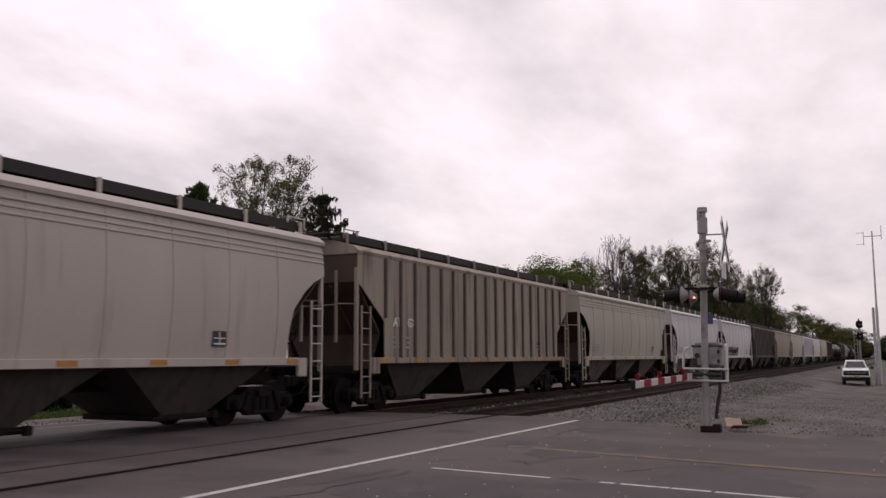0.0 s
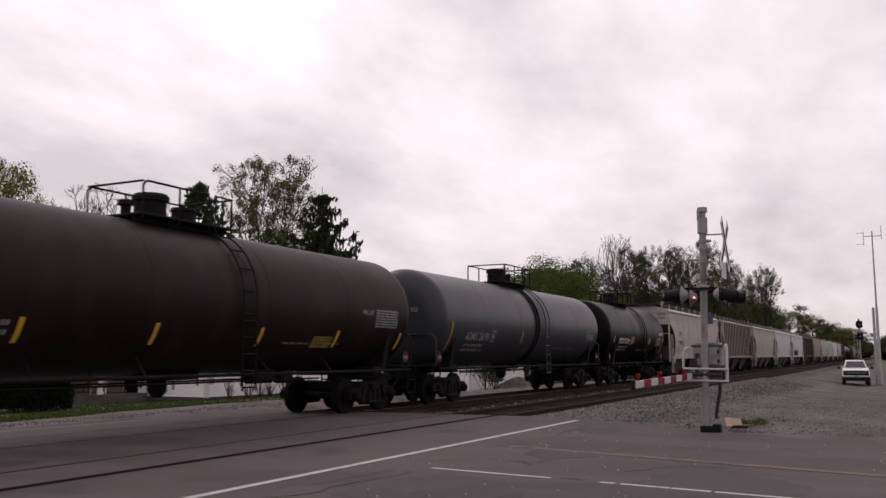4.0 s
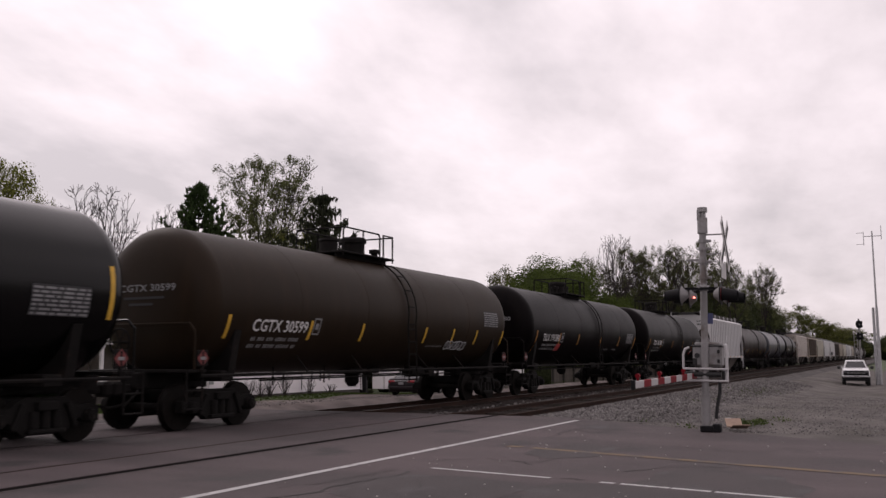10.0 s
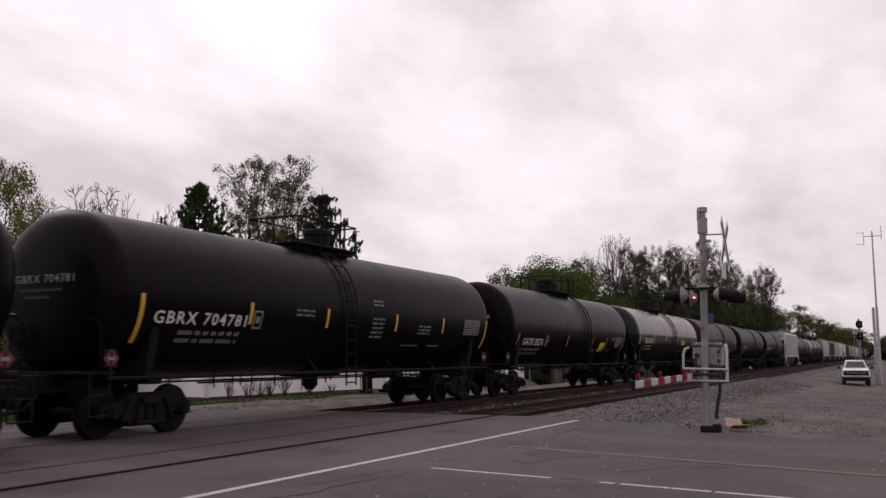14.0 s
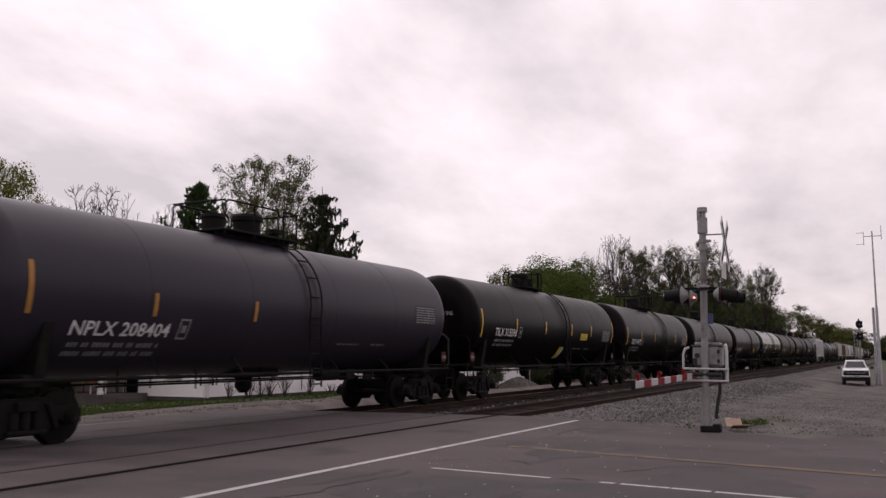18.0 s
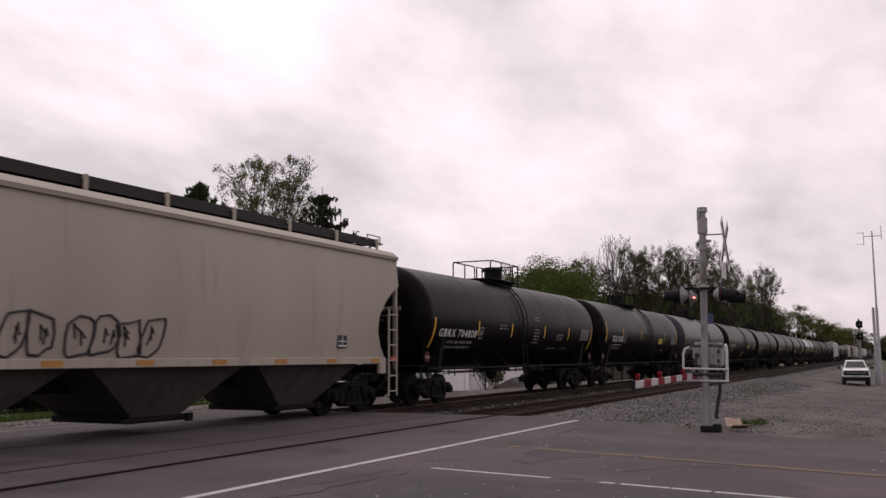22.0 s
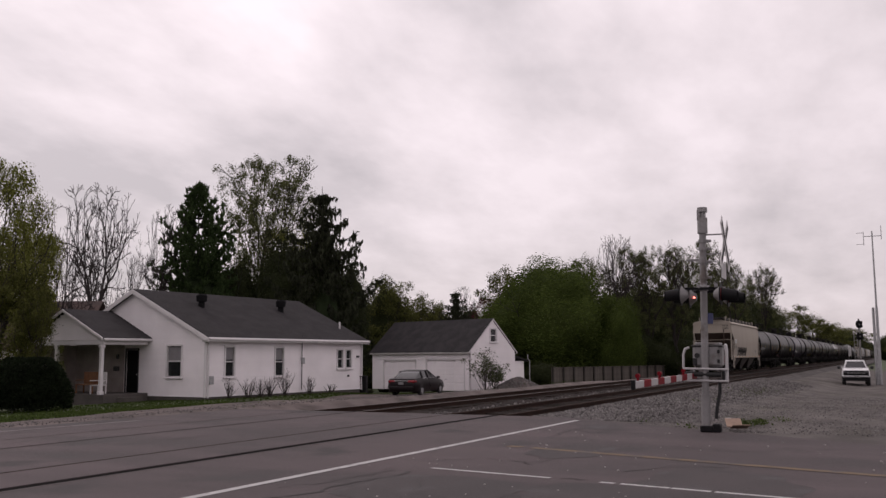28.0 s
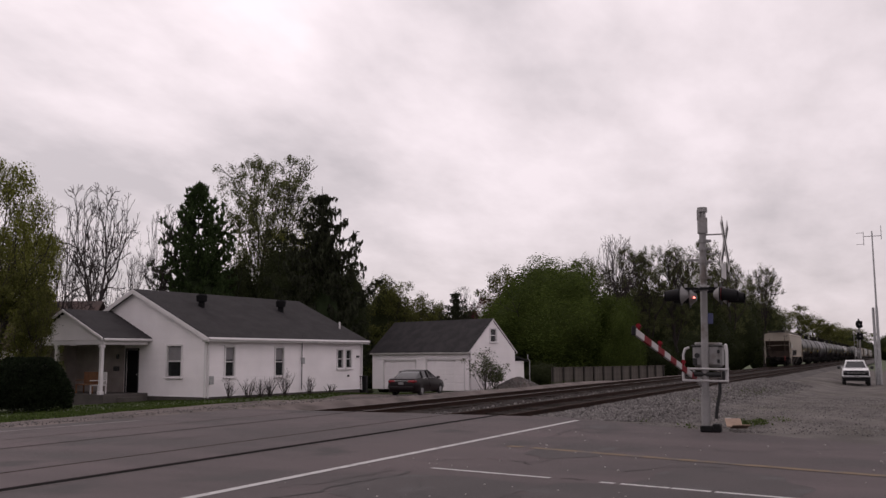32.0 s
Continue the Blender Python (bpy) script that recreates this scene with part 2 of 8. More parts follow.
M_STONE = material("ballast_stone", (0.175, 0.165, 0.163), 0.9, 0, 0.3, 6, 40, 0.3)
M_TIE = material("creosoted_wood", (0.020, 0.0155, 0.0135), 0.9, 0, 0.35, 4, 30, 0.4, random_tone=0.4, spec=0.1)
M_RAIL = material("rusty_rail", (0.030, 0.017, 0.013), 0.8, 0.0, 0.3, 6, 40, 0.2, spec=0.1)
M_RAILTOP = material("polished_rail_top", (0.10, 0.085, 0.08), 0.45, 0.8, 0.15, 5, 40, 0.05)
M_RUSTY_TOP = material("rusted_rail_top", (0.032, 0.020, 0.016), 0.75, 0.0, 0.3, 5, 40, 0.1, spec=0.1)
M_DUSTY_TOP = material("dusty_rail_top", (0.047, 0.036, 0.037), 0.7, 0.0, 0.3, 3, 40, 0.1, spec=0.3)
M_GROOVE = material("flangeway_dirt", (0.0075, 0.006, 0.006), 0.95, 0, 0.3, 5, 40, 0.3, spec=0.03)
M_LINE = material("worn_white_road_paint", (0.36, 0.355, 0.355), 0.8, 0, 0.15, 4, 40, 0.1, stain=(0.12, 0.11, 0.115), stain_at=0.6, stain_scale=5)
M_FAINT_LINE = material("nearly_worn_off_road_paint", (0.17, 0.155, 0.158), 0.85, 0, 0.25, 3, 40, 0.1, stain=(0.08, 0.068, 0.07), stain_at=0.5, stain_scale=2.5)
M_YELLOW_LINE = material("worn_yellow_road_paint", (0.108, 0.071, 0.038), 0.85, 0, 0.25, 3, 40, 0.1, stain=(0.060, 0.048, 0.044), stain_at=0.47, stain_scale=2.2)


def sheet(name, xs, ys, zf, mat, label, category):
    nx, ny = len(xs), len(ys)
    vs = [(x, y, zf(x, y)) for y in ys for x in xs]
    fs = [(j * nx + i, j * nx + i + 1, (j + 1) * nx + i + 1, (j + 1) * nx + i) for j in range(ny - 1) for i in range(nx - 1)]
    g = Geo().add(vs, fs)
    ob = part(name, g, mat, smooth=60)
    return tagged(ob, label, category, kind="structure")


def spread(a, b, n):
    return [a + (b - a) * i / n for i in range(n + 1)]


GX = [-3000, -1200, -400, -150] + spread(-60, 130, 76) + [150, 180, 220, 280, 350, 450, 600, 900, 1500, 3500]
GY = [-3000, -1000, -300, -100] + spread(-30, 60, 60) + [75, 95, 130, 200, 400, 1200, 3500]
sheet("ground", GX, GY, lambda x, y: ground_z(x, y) - 0.55 * smooth01((x - 20.4) / 1.2) * (1 - smooth01((y - 15.8) / 1.5)) * smooth01((y - 3.6) / 1.5) - 0.06,
      M_GRASS_SOIL, "patchy spring grass and bare soil reaching to the horizon", "ground")


def road_edge(y):
    """The right-hand edge of the asphalt: it flares out towards the tracks."""
    if y < 1.7:
        return 17.0 + (y - 1.7) * 0.62
    if y < 6.5:
        return 17.0 + (y - 1.7) * 0.65
    return ROAD_END


def strip_sheet(name, y0, y1, x0, edge, ny, mat, label, category, dz=0.0, nx=24, depth=0.0, zf=None):
    zf = zf or ground_z
    vs, fs = [], []
    for j in range(ny + 1):
        y = y0 + (y1 - y0) * j / ny
        for i in range(nx + 1):
            x = x0 + (edge(y) - x0) * i / nx
            vs.append((x, y, zf(x, y) + dz))
    k = nx + 1
    for j in range(ny):
        for i in range(nx):
            fs.append((j * k + i, j * k + i + 1, (j + 1) * k + i + 1, (j + 1) * k + i))
    if depth:
        n = len(vs)
        border = [i for i in range(k)] + [j * k + nx for j in range(1, ny + 1)] + [ny * k + i for i in range(nx - 1, -1, -1)] + [j * k for j in range(ny - 1, 0, -1)]
        for q, i in enumerate(border):
            vs.append((vs[i][0], vs[i][1], vs[i][2] - depth))
        m = len(border)
        fs += [(border[(q + 1) % m], border[q], n + q, n + (q + 1) % m) for q in range(m)]
    ob = part(name, Geo().add(vs, fs), mat, smooth=40)
    return tagged(ob, label, category, kind="structure")


RAILS = [TRACK_NEAR - 0.7525, TRACK_NEAR + 0.7525, TRACK_FAR - 0.7525, TRACK_FAR + 0.7525]
# asphalt in strips between the rails of the crossing, with open flangeways
edges = [-40.0]
for i, (r, gap) in enumerate(zip(RAILS, (0.25, 0.10, 0.13, 0.075))):
    edges += [r - 0.042, r + gap] if i % 2 == 0 else [r - gap, r + 0.042]
edges.append(16.6)
for i in range(0, len(edges), 2):
    y0, y1 = edges[i], edges[i + 1]
    strip_sheet("road", y0, y1, -60.0, road_edge, 30 if i == 0 else 4, M_ASPHALT, "worn grey asphalt of a road crossing two railway tracks", "road", 0.0, 40, 0.12)
for r in RAILS:
    ob = part("flangeway", Geo().box((-20, r, -0.026), (81, 0.56, 0.04)), M_GROOVE)
    tagged(ob, "dark dirt-filled groove beside a sunken rail", "groove", kind="structure")


def paint_line(a, b, w, mat, label, breaks=(), dz=0.005):
    a, b = Vector(a), Vector(b)
    d = (b - a)
    n = Vector((-d.y, d.x)).normalized() * w / 2
    spans, t = [], 0.0
    for s, e in breaks:
        spans.append((t, s))
        t = e
    spans.append((t, 1.0))
    g = Geo()
    for s, e in spans:
        k = max(1, int((e - s) * d.length / 0.5))
        vs, fs = [], []
        for i in range(k + 1):
            q = a + d * (s + (e - s) * i / k)
            j = noise.noise((q.x * 3, q.y * 3, w)) * w * 0.12
            for sg in (-1, 1):
                x, y = q.x + sg * n.x + j, q.y + sg * n.y
                vs.append((x, y, ground_z(x, y) + dz))
        fs = [(2 * i, 2 * i + 1, 2 * i + 3, 2 * i + 2) for i in range(k)]
        g.add(vs, fs)
    ob = part("road_marking", g, mat, smooth=0)
    return tagged(ob, label, "road marking", kind="structure")


paint_line((7.2, 6.52), (19.6, 6.42), 0.13, M_LINE, "long white stop line before the railway crossing")
paint_line((10.53, 5.4), (9.75, 0.9), 0.085, M_LINE, "thin broken white edge line on the asphalt", [(0.38, 0.52), (0.56, 0.575), (0.70, 0.705), (0.80, 0.81)])
paint_line((13.6, 5.6), (11.7, -0.8), 0.19, M_YELLOW_LINE, "faded yellow centre line on the asphalt", [(0.04, 0.07)])
paint_line((9.0, 16.05), (15.9, 15.68), 0.09, M_FAINT_LINE, "faint white stop line beyond the tracks")


# gravel beside the far track and in front of the house, and the gravel yard on the near side
def far_edge_y(x):
    return 19.0 + 0.28 * max(0, x - 14) if x < 40 else 26.3 + 0.05 * (x - 40) - 9.6 * smooth01((x - 51) / 9)


def gravel_far():
    vs, fs = [], []
    xs = spread(-60, 110, 85)
    for x in xs:
        y0 = 16.6 if x < ROAD_END else 16.3
        y1 = far_edge_y(x) + 0.5 * noise.noise((x * 0.35, 2, 0))
        for j in range(9):
            y = y0 + (y1 - y0) * j / 8
            dip = 0.45 * smooth01((x - ROAD_END) / 1.5) * (1 - smooth01((y - 16.2) / 1.3))
            vs.append((x, y, ground_z(x, y) - 0.02 - dip + 0.03 * noise.noise((x * 0.8, y * 0.8, 0))))
    for i in range(len(xs) - 1):
        for j in range(8):
            fs.append((i * 9 + j, (i + 1) * 9 + j, (i + 1) * 9 + j + 1, i * 9 + j + 1))
    tagged(part("gravel_lane", Geo().add(vs, fs), M_GRAVEL, smooth=60), "pale gravel lane between the tracks and the house", "gravel", kind="structure")


def gravel_near():
    vs, fs = [], []
    ys = spread(-40, 7.2, 40)
    for y in ys:
        x0 = road_edge(min(y, 6.5)) - 0.15
        for j in range(41):
            u = j / 40
            x = x0 + (150 - x0) * u ** 1.8
            dip = 0.30 * smooth01((x - ROAD_END) / 1.5) * smooth01((y - 5.3) / 1.7)
            vs.append((x, y, ground_z(x, y) - 0.03 - dip + 0.015 * noise.noise((x * 0.5, y * 0.5, 3)) * smooth01((x - x0) / 1.5)))
    for i in range(len(ys) - 1):
        for j in range(40):
            fs.append((i * 41 + j, i * 41 + j + 1, (i + 1) * 41 + j + 1, (i + 1) * 41 + j))
    tagged(part("gravel_yard", Geo().add(vs, fs), M_YARD, smooth=60), "grey gravel yard sloping down beside the railway", "gravel", kind="structure")


gravel_far(), gravel_near()


M_BED = material("oily_brown_ballast", (0.017, 0.0125, 0.011), 0.95, 0, 0.4, 1.5, 16, 1.0, stain=(0.030, 0.024, 0.021), stain_at=0.6, stain_scale=0.8, spec=0.1)


def ballast_strip(name, prof, mat, label):
    xs = [ROAD_END + 0.02] + spread(21.2, 60, 60) + spread(63, 200, 46) + [230, 280, 350, 450, 600, 900]
    vs, fs = [], []
    n = len(prof)
    for x in xs:
        for y, z in prof:
            vs.append((x, y + 0.12 * noise.noise((x * 0.7, y, 1)), z + 0.05 * noise.noise((x * 0.9, y * 2.1, 5))))
    for i in range(len(xs) - 1):
        for j in range(n - 1):
            fs.append((i * n + j, (i + 1) * n + j, (i + 1) * n + j + 1, i * n + j + 1))
    tagged(part(name, Geo().add(vs, fs), mat, smooth=60), label, "ballast", kind="structure")


# one raised bed: stone shoulders and middle strip, oil-darkened stone under each track
ballast_strip("ballast_shoulder_near", [(5.2, -0.62), (6.3, -0.42), (7.5, -0.16), (8.0, -0.14)], M_BALLAST, "grey crushed-stone shoulder beside the near track")
ballast_strip("ballast_near", [(8.0, -0.14), (8.6, -0.16), (9.4, -0.15), (10.2, -0.16), (10.8, -0.14)], M_BED, "oil-darkened ballast under the near track")
ballast_strip("ballast_middle", [(10.8, -0.14), (11.15, -0.16), (11.45, -0.19), (11.8, -0.16), (12.1, -0.14)], M_BED, "brown-grey crushed stone between the tracks")
ballast_strip("ballast_far", [(12.1, -0.14), (12.7, -0.16), (13.5, -0.15), (14.3, -0.16), (14.9, -0.14)], M_BED, "oil-darkened ballast under the far track")
ballast_strip("ballast_shoulder_far", [(14.9, -0.14), (15.5, -0.20), (16.6, -0.40), (17.6, -0.75)], M_BALLAST, "grey crushed-stone shoulder beside the far track")


def ballast_stones():
    """Loose angular stones on the shoulder beside the near track and between the tracks."""
    rnd = random.Random(5)
    g = Geo()
    octa = [(1, 0, 0), (-1, 0, 0), (0, 1, 0), (0, -1, 0), (0, 0, 1), (0, 0, -1)]
    fo = [(0, 2, 4), (2, 1, 4), (1, 3, 4), (3, 0, 4), (2, 0, 5), (1, 2, 5), (3, 1, 5), (0, 3, 5)]
    for k in range(26000):
        u, r = rnd.random(), rnd.uniform(0.022, 0.05)
        if k < 11500:
            x = 20.2 + 42 * u ** 1.7
            y = 7.9 - rnd.random() ** 1.3 * (4.2 if x < 26 else 3.4)
            if x < road_edge(min(y, 6.5)) + 0.1:
                continue
            z = max(-0.62 + 0.42 * max(0, (y - 5.2)) / 2.1, ground_z(x, y) - 0.03)
        else:
            x = ROAD_END + 0.2 + 40 * u ** 1.6
            y = 11.45 + rnd.gauss(0, 0.25) if k < 11900 else 16.2 + rnd.gauss(0, 0.5)
            z = -0.16 if k < 11900 else -0.33
            if k >= 13400:
                # along the gravel lane before the house
                x, y = 12.0 + 34 * u, 17.0 + 1.0 * rnd.random() + 2.0 * rnd.random() ** 3
                z, r = ground_z(x, y) - 0.01, rnd.uniform(0.010, 0.026)
        if k >= 15000:
            # scattered over the trodden yard
            x, y = 18.0 + 30 * u ** 1.5, 5.0 - 9.0 * rnd.random() ** 1.2
            if x < road_edge(min(y, 6.5)) + 0.3:
                continue
            z, r = ground_z(x, y) - 0.03, rnd.uniform(0.010, 0.028)
        sx, sy, sz = (r * rnd.uniform(0.7, 1.3) for _ in range(3))
        a = rnd.random() * 6.28
        c, s = math.cos(a), math.sin(a)
        g.add([(x + c * p[0] * sx - s * p[1] * sy, y + s * p[0] * sx + c * p[1] * sy, z + p[2] * sz + p[0] * sz * 0.4) for p in octa], fo)
    m = leaf_material("loose_stone", (0.13, 0.122, 0.120), 0.5)
    tagged(part("ballast_stones", g, m, smooth=0), "loose grey crushed stones on the track shoulder", "stones", kind="stuff")


ballast_stones()


def build_track(yc, name, label):
    t = thing(name, pose(0, yc, 0), label, "railway track", "railway tracks", "structure")
    prof = [(-0.07, -0.17), (0.07, -0.17), (0.07, -0.155), (0.012, -0.135), (0.012, -0.045), (0.036, -0.035), (0.036, -0.004), (0.03, 0.0), (-0.03, 0.0), (-0.036, -0.004), (-0.036, -0.035), (-0.012, -0.045), (-0.012, -0.135), (-0.07, -0.155)]
    for sg in (-1, 1):
        y = sg * 0.7525
        g = Geo().prism_x([(y + a, b) for a, b in prof], -80, 800)
        rail = part("rail", g, M_RAIL, t, "rust-brown steel rail")
        part("rail_top", Geo().box((-29.6, y, -0.001), (100.4, 0.060, 0.003)), M_DUSTY_TOP, rail, "dusty running surface in the road")
        part("rail_top", Geo().box((410.4, y, 0.0015), (779.2, 0.05, 0.003)), M_RAILTOP if yc > 11 else M_RUSTY_TOP, rail, "worn running surface")
    tie = shared("tie", lambda: Geo().box((0, 0, -0.235), (0.22, 2.6, 0.17), 0.012), M_TIE)
    rnd = random.Random(int(yc * 10))
    x = ROAD_END + 0.5
    for k in range(190):
        o = part("tie", tie, None, t)
        o.matrix_basis = pose(x, rnd.uniform(-0.05, 0.05), rnd.uniform(0.012, 0.03) + 0.01, 0, 0, rnd.uniform(-1.2, 1.2))
        x += 0.5
    g = Geo()
    while x < 420:
        g.box((x, 0, -0.225), (0.22, 2.6, 0.17))
        x += 0.5
    tagged(part("far_ties", g, M_TIE, t), kind="stuff")
    plate = Geo()
    for k in range(80):
        for sg in (-1, 1):
            plate.box((ROAD_END + 0.5 + k * 0.5, sg * 0.7525, -0.142), (0.19, 0.34, 0.03))
    part("tie_plates", plate, M_RAIL, t)


build_track(TRACK_NEAR, "track_near", "empty railway track with dark ties and rusty rails")
build_track(TRACK_FAR, "track_far", "railway track that carries the freight train")


# ---- cracks, tar and patches in the asphalt ----
M_CRACK = material("dark_crack", (0.024, 0.020, 0.020), 0.95, 0, 0.3, 4, 40, 0.2)
M_PATCH = material("dark_asphalt_patch", (0.036, 0.029, 0.030), 0.9, 0, 0.3, 0.8, 50, 0.5, stain=(0.05, 0.046, 0.048), stain_at=0.55, stain_scale=1.5)


def crack(points, w, seed, name="road_crack"):
    rnd = random.Random(seed)
    pts = []
    for a, b in zip(points, points[1:]):
        n = max(2, int((Vector(b) - Vector(a)).length / 0.18))
        for i in range(n):
            q = Vector(a).lerp(Vector(b), i / n)
            pts.append((q.x + rnd.gauss(0, 0.05), q.y + rnd.gauss(0, 0.05)))
    vs, fs = [], []
    for i, (x, y) in enumerate(pts):
        nx, ny = pts[min(i + 1, len(pts) - 1)], pts[max(i - 1, 0)]
        d = Vector((nx[0] - ny[0], nx[1] - ny[1], 0))
        d = Vector((-d.y, d.x, 0)).normalized() * w * rnd.uniform(0.1, 0.7)
        vs += [(x - d.x, y - d.y, ground_z(x, y) + 0.0045), (x + d.x, y + d.y, ground_z(x, y) + 0.0045)]
    fs = [(2 * i, 2 * i + 1, 2 * i + 3, 2 * i + 2) for i in range(len(pts) - 1)]
    tagged(part(name, Geo().add(vs, fs), M_CRACK, smooth=0), "dark ragged crack in the asphalt", "crack", kind="structure")


for k, (pts, w) in enumerate((
        ([(7.45, 5.75), (8.35, 5.56), (9.15, 5.60), (9.75, 5.42), (10.35, 5.55)], 0.050), ([(11.75, 4.75), (11.55, 4.45), (11.3, 4.3)], 0.045),
        ([(10.22, 3.60), (10.32, 3.30), (10.36, 3.12)], 0.036), ([(13.75, 4.95), (14.0, 4.6), (14.05, 4.3)], 0.045), ([(13.75, 4.3), (14.3, 3.9), (14.9, 4.0)], 0.028), ([(15.7, 5.55), (17.2, 5.75), (18.0, 5.35)], 0.040),
        ([(8.2, 6.1), (8.9, 5.9), (9.7, 5.8), (10.6, 5.9)], 0.020), ([(17.4, 5.9), (16.6, 5.2), (16.9, 4.6), (16.2, 4.1)], 0.026), ([(11.2, 5.9), (11.8, 5.2), (11.6, 4.5), (12.3, 4.0)], 0.018),
        ([(14.6, 3.2), (14.2, 2.2), (14.5, 1.4)], 0.018), ([(12.2, 11.45), (14.6, 11.4), (16.4, 11.5)], 0.022), ([(10.6, 11.9), (12.0, 11.5), (13.2, 11.6)], 0.030), ([(9.2, 13.6), (10.4, 13.5), (11.4, 13.62)], 0.030),
        ([(14.0, 16.35), (15.4, 16.5), (16.6, 16.4)], 0.070), ([(15.6, 6.9), (15.9, 7.9)], 0.014), ([(9.4, 5.0), (8.6, 4.6), (8.3, 3.9)], 0.026), ([(11.2, 3.0), (11.9, 2.6), (12.2, 1.8)], 0.020), ([(8.0, 3.4), (8.7, 3.3), (9.2, 2.6)], 0.030))):
    crack(pts, w, 60 + k)


def patch_area(cx, cy, rx, ry, seed, dz=0.0035):
    n = 40
    vs = [(cx, cy, ground_z(cx, cy) + dz)]
    for i in range(n):
        t = 2 * math.pi * i / n
        k = 1 + 0.35 * noise.noise((math.cos(t) * 1.6, math.sin(t) * 1.6, seed))
        x, y = cx + rx * k * math.cos(t), cy + ry * k * math.sin(t)
        vs.append((x, y, ground_z(x, y) + dz))
    tagged(part("asphalt_patch", Geo().add(vs, [(0, 1 + i, 1 + (i + 1) % n) for i in range(n)]), M_PATCH, smooth=0), "rough darker patch in the asphalt", "patch", kind="structure")


patch_area(8.9, 4.55, 1.15, 0.95, 1.0)
patch_area(13.3, 4.4, 1.1, 0.55, 2.0, 0.0038)
patch_area(9.3, 2.9, 0.7, 0.8, 3.0, 0.0041)
patch_area(17.8, 5.3, 0.6, 0.4, 5.0)
patch_area(14.9, 16.25, 1.6, 0.22, 6.0)
patch_area(10.3, 1.9, 1.3, 1.0, 7.0, 0.0036)


def road_specks():
    """Small pale stones and bits of litter on the asphalt."""
    rnd = random.Random(15)
    g = Geo()
    for _ in range(90):
        x, y = rnd.uniform(8.0, 17.0), rnd.uniform(-1.0, 6.3)
        if x > road_edge(y) - 0.3:
            continue
        w = rnd.uniform(0.006, 0.022)
        g.box((x, y, ground_z(x, y) + w * 0.3), (w, w * rnd.uniform(0.6, 1.4), w * 0.7), 0, rnd.random() * 90, 0)
    tagged(part("road_pebbles", g, material("pale_pebble", (0.34, 0.32, 0.31), 0.9, 0, 0.3, 8, 40, 0.1), smooth=0), "scattered pale pebbles on the asphalt", "pebbles", kind="stuff")


road_specks()


# ---- the freight train ----
M_STEEL_DARK = material("grimy_dark_steel", (0.0085, 0.0075, 0.0072), 0.8, 0.0, 0.4, 3, 30, 0.2, stain=(0.018, 0.014, 0.012), stain_at=0.6, stain_scale=2.5, spec=0.12)
M_TRUCK = material("oily_cast_steel", (0.0065, 0.0058, 0.0055), 0.75, 0.0, 0.4, 5, 40, 0.25, stain=(0.019, 0.015, 0.0125), stain_at=0.62, stain_scale=4, spec=0.12)
M_WHEEL = material("brown_wheel_steel", (0.0075, 0.0062, 0.0056), 0.7, 0.0, 0.35, 6, 40, 0.15, spec=0.08, stain=(0.005, 0.0045, 0.0045), stain_at=0.55, stain_scale=4)
M_STRIP = material("yellow_reflective_tape", (0.55, 0.32, 0.03), 0.55, 0, 0.1, 6, 40, 0.0)
M_STRIP_DULL = material("dirty_orange_tape", (0.33, 0.15, 0.025), 0.65, 0, 0.2, 6, 40, 0.0)
M_WHITE_INK = material("white_stencil_paint", (0.60, 0.60, 0.60), 0.7, 0, 0.12, 6, 40, 0.0)
M_GREY_INK = material("faded_grey_stencil_paint", (0.20, 0.20, 0.205), 0.75, 0, 0.2, 6, 40, 0.0)
M_GRAFFITI = material("faded_black_spray_paint", (0.022, 0.020, 0.020), 0.8, 0, 0.3, 4, 40, 0.0)
M_TABLE = material("dark_grey_stencil_panel", (0.020, 0.020, 0.022), 0.75, 0, 0.2, 6, 40, 0.0)
M_BLACK_INK = material("black_stencil_paint", (0.02, 0.02, 0.022), 0.7, 0, 0.1, 6, 40, 0.0)
M_RED = material("red_placard", (0.32, 0.03, 0.028), 0.6, 0, 0.1, 6, 40, 0.0)
M_PLACARD = material("grimy_red_placard", (0.13, 0.016, 0.016), 0.6, 0, 0.2, 6, 40, 0.0)
M_YELLOW_PANEL = material("yellow_panel", (0.60, 0.45, 0.03), 0.6, 0, 0.1, 6, 40, 0.0)
M_YELLOW_DIRTY = material("grimy_yellow_panel", (0.20, 0.14, 0.02), 0.7, 0, 0.3, 4, 40, 0.0)
M_BRAKE_RED = material("red_brake_flag", (0.14, 0.016, 0.016), 0.6, 0, 0.2, 6, 40, 0.0)
M_RUNBOARD = material("dark_grating", (0.018, 0.016, 0.016), 0.8, 0.2, 0.3, 8, 60, 0.4)
M_GALV = material("galvanised_steel", (0.36, 0.36, 0.37), 0.5, 0.6, 0.15, 4, 40, 0.05)

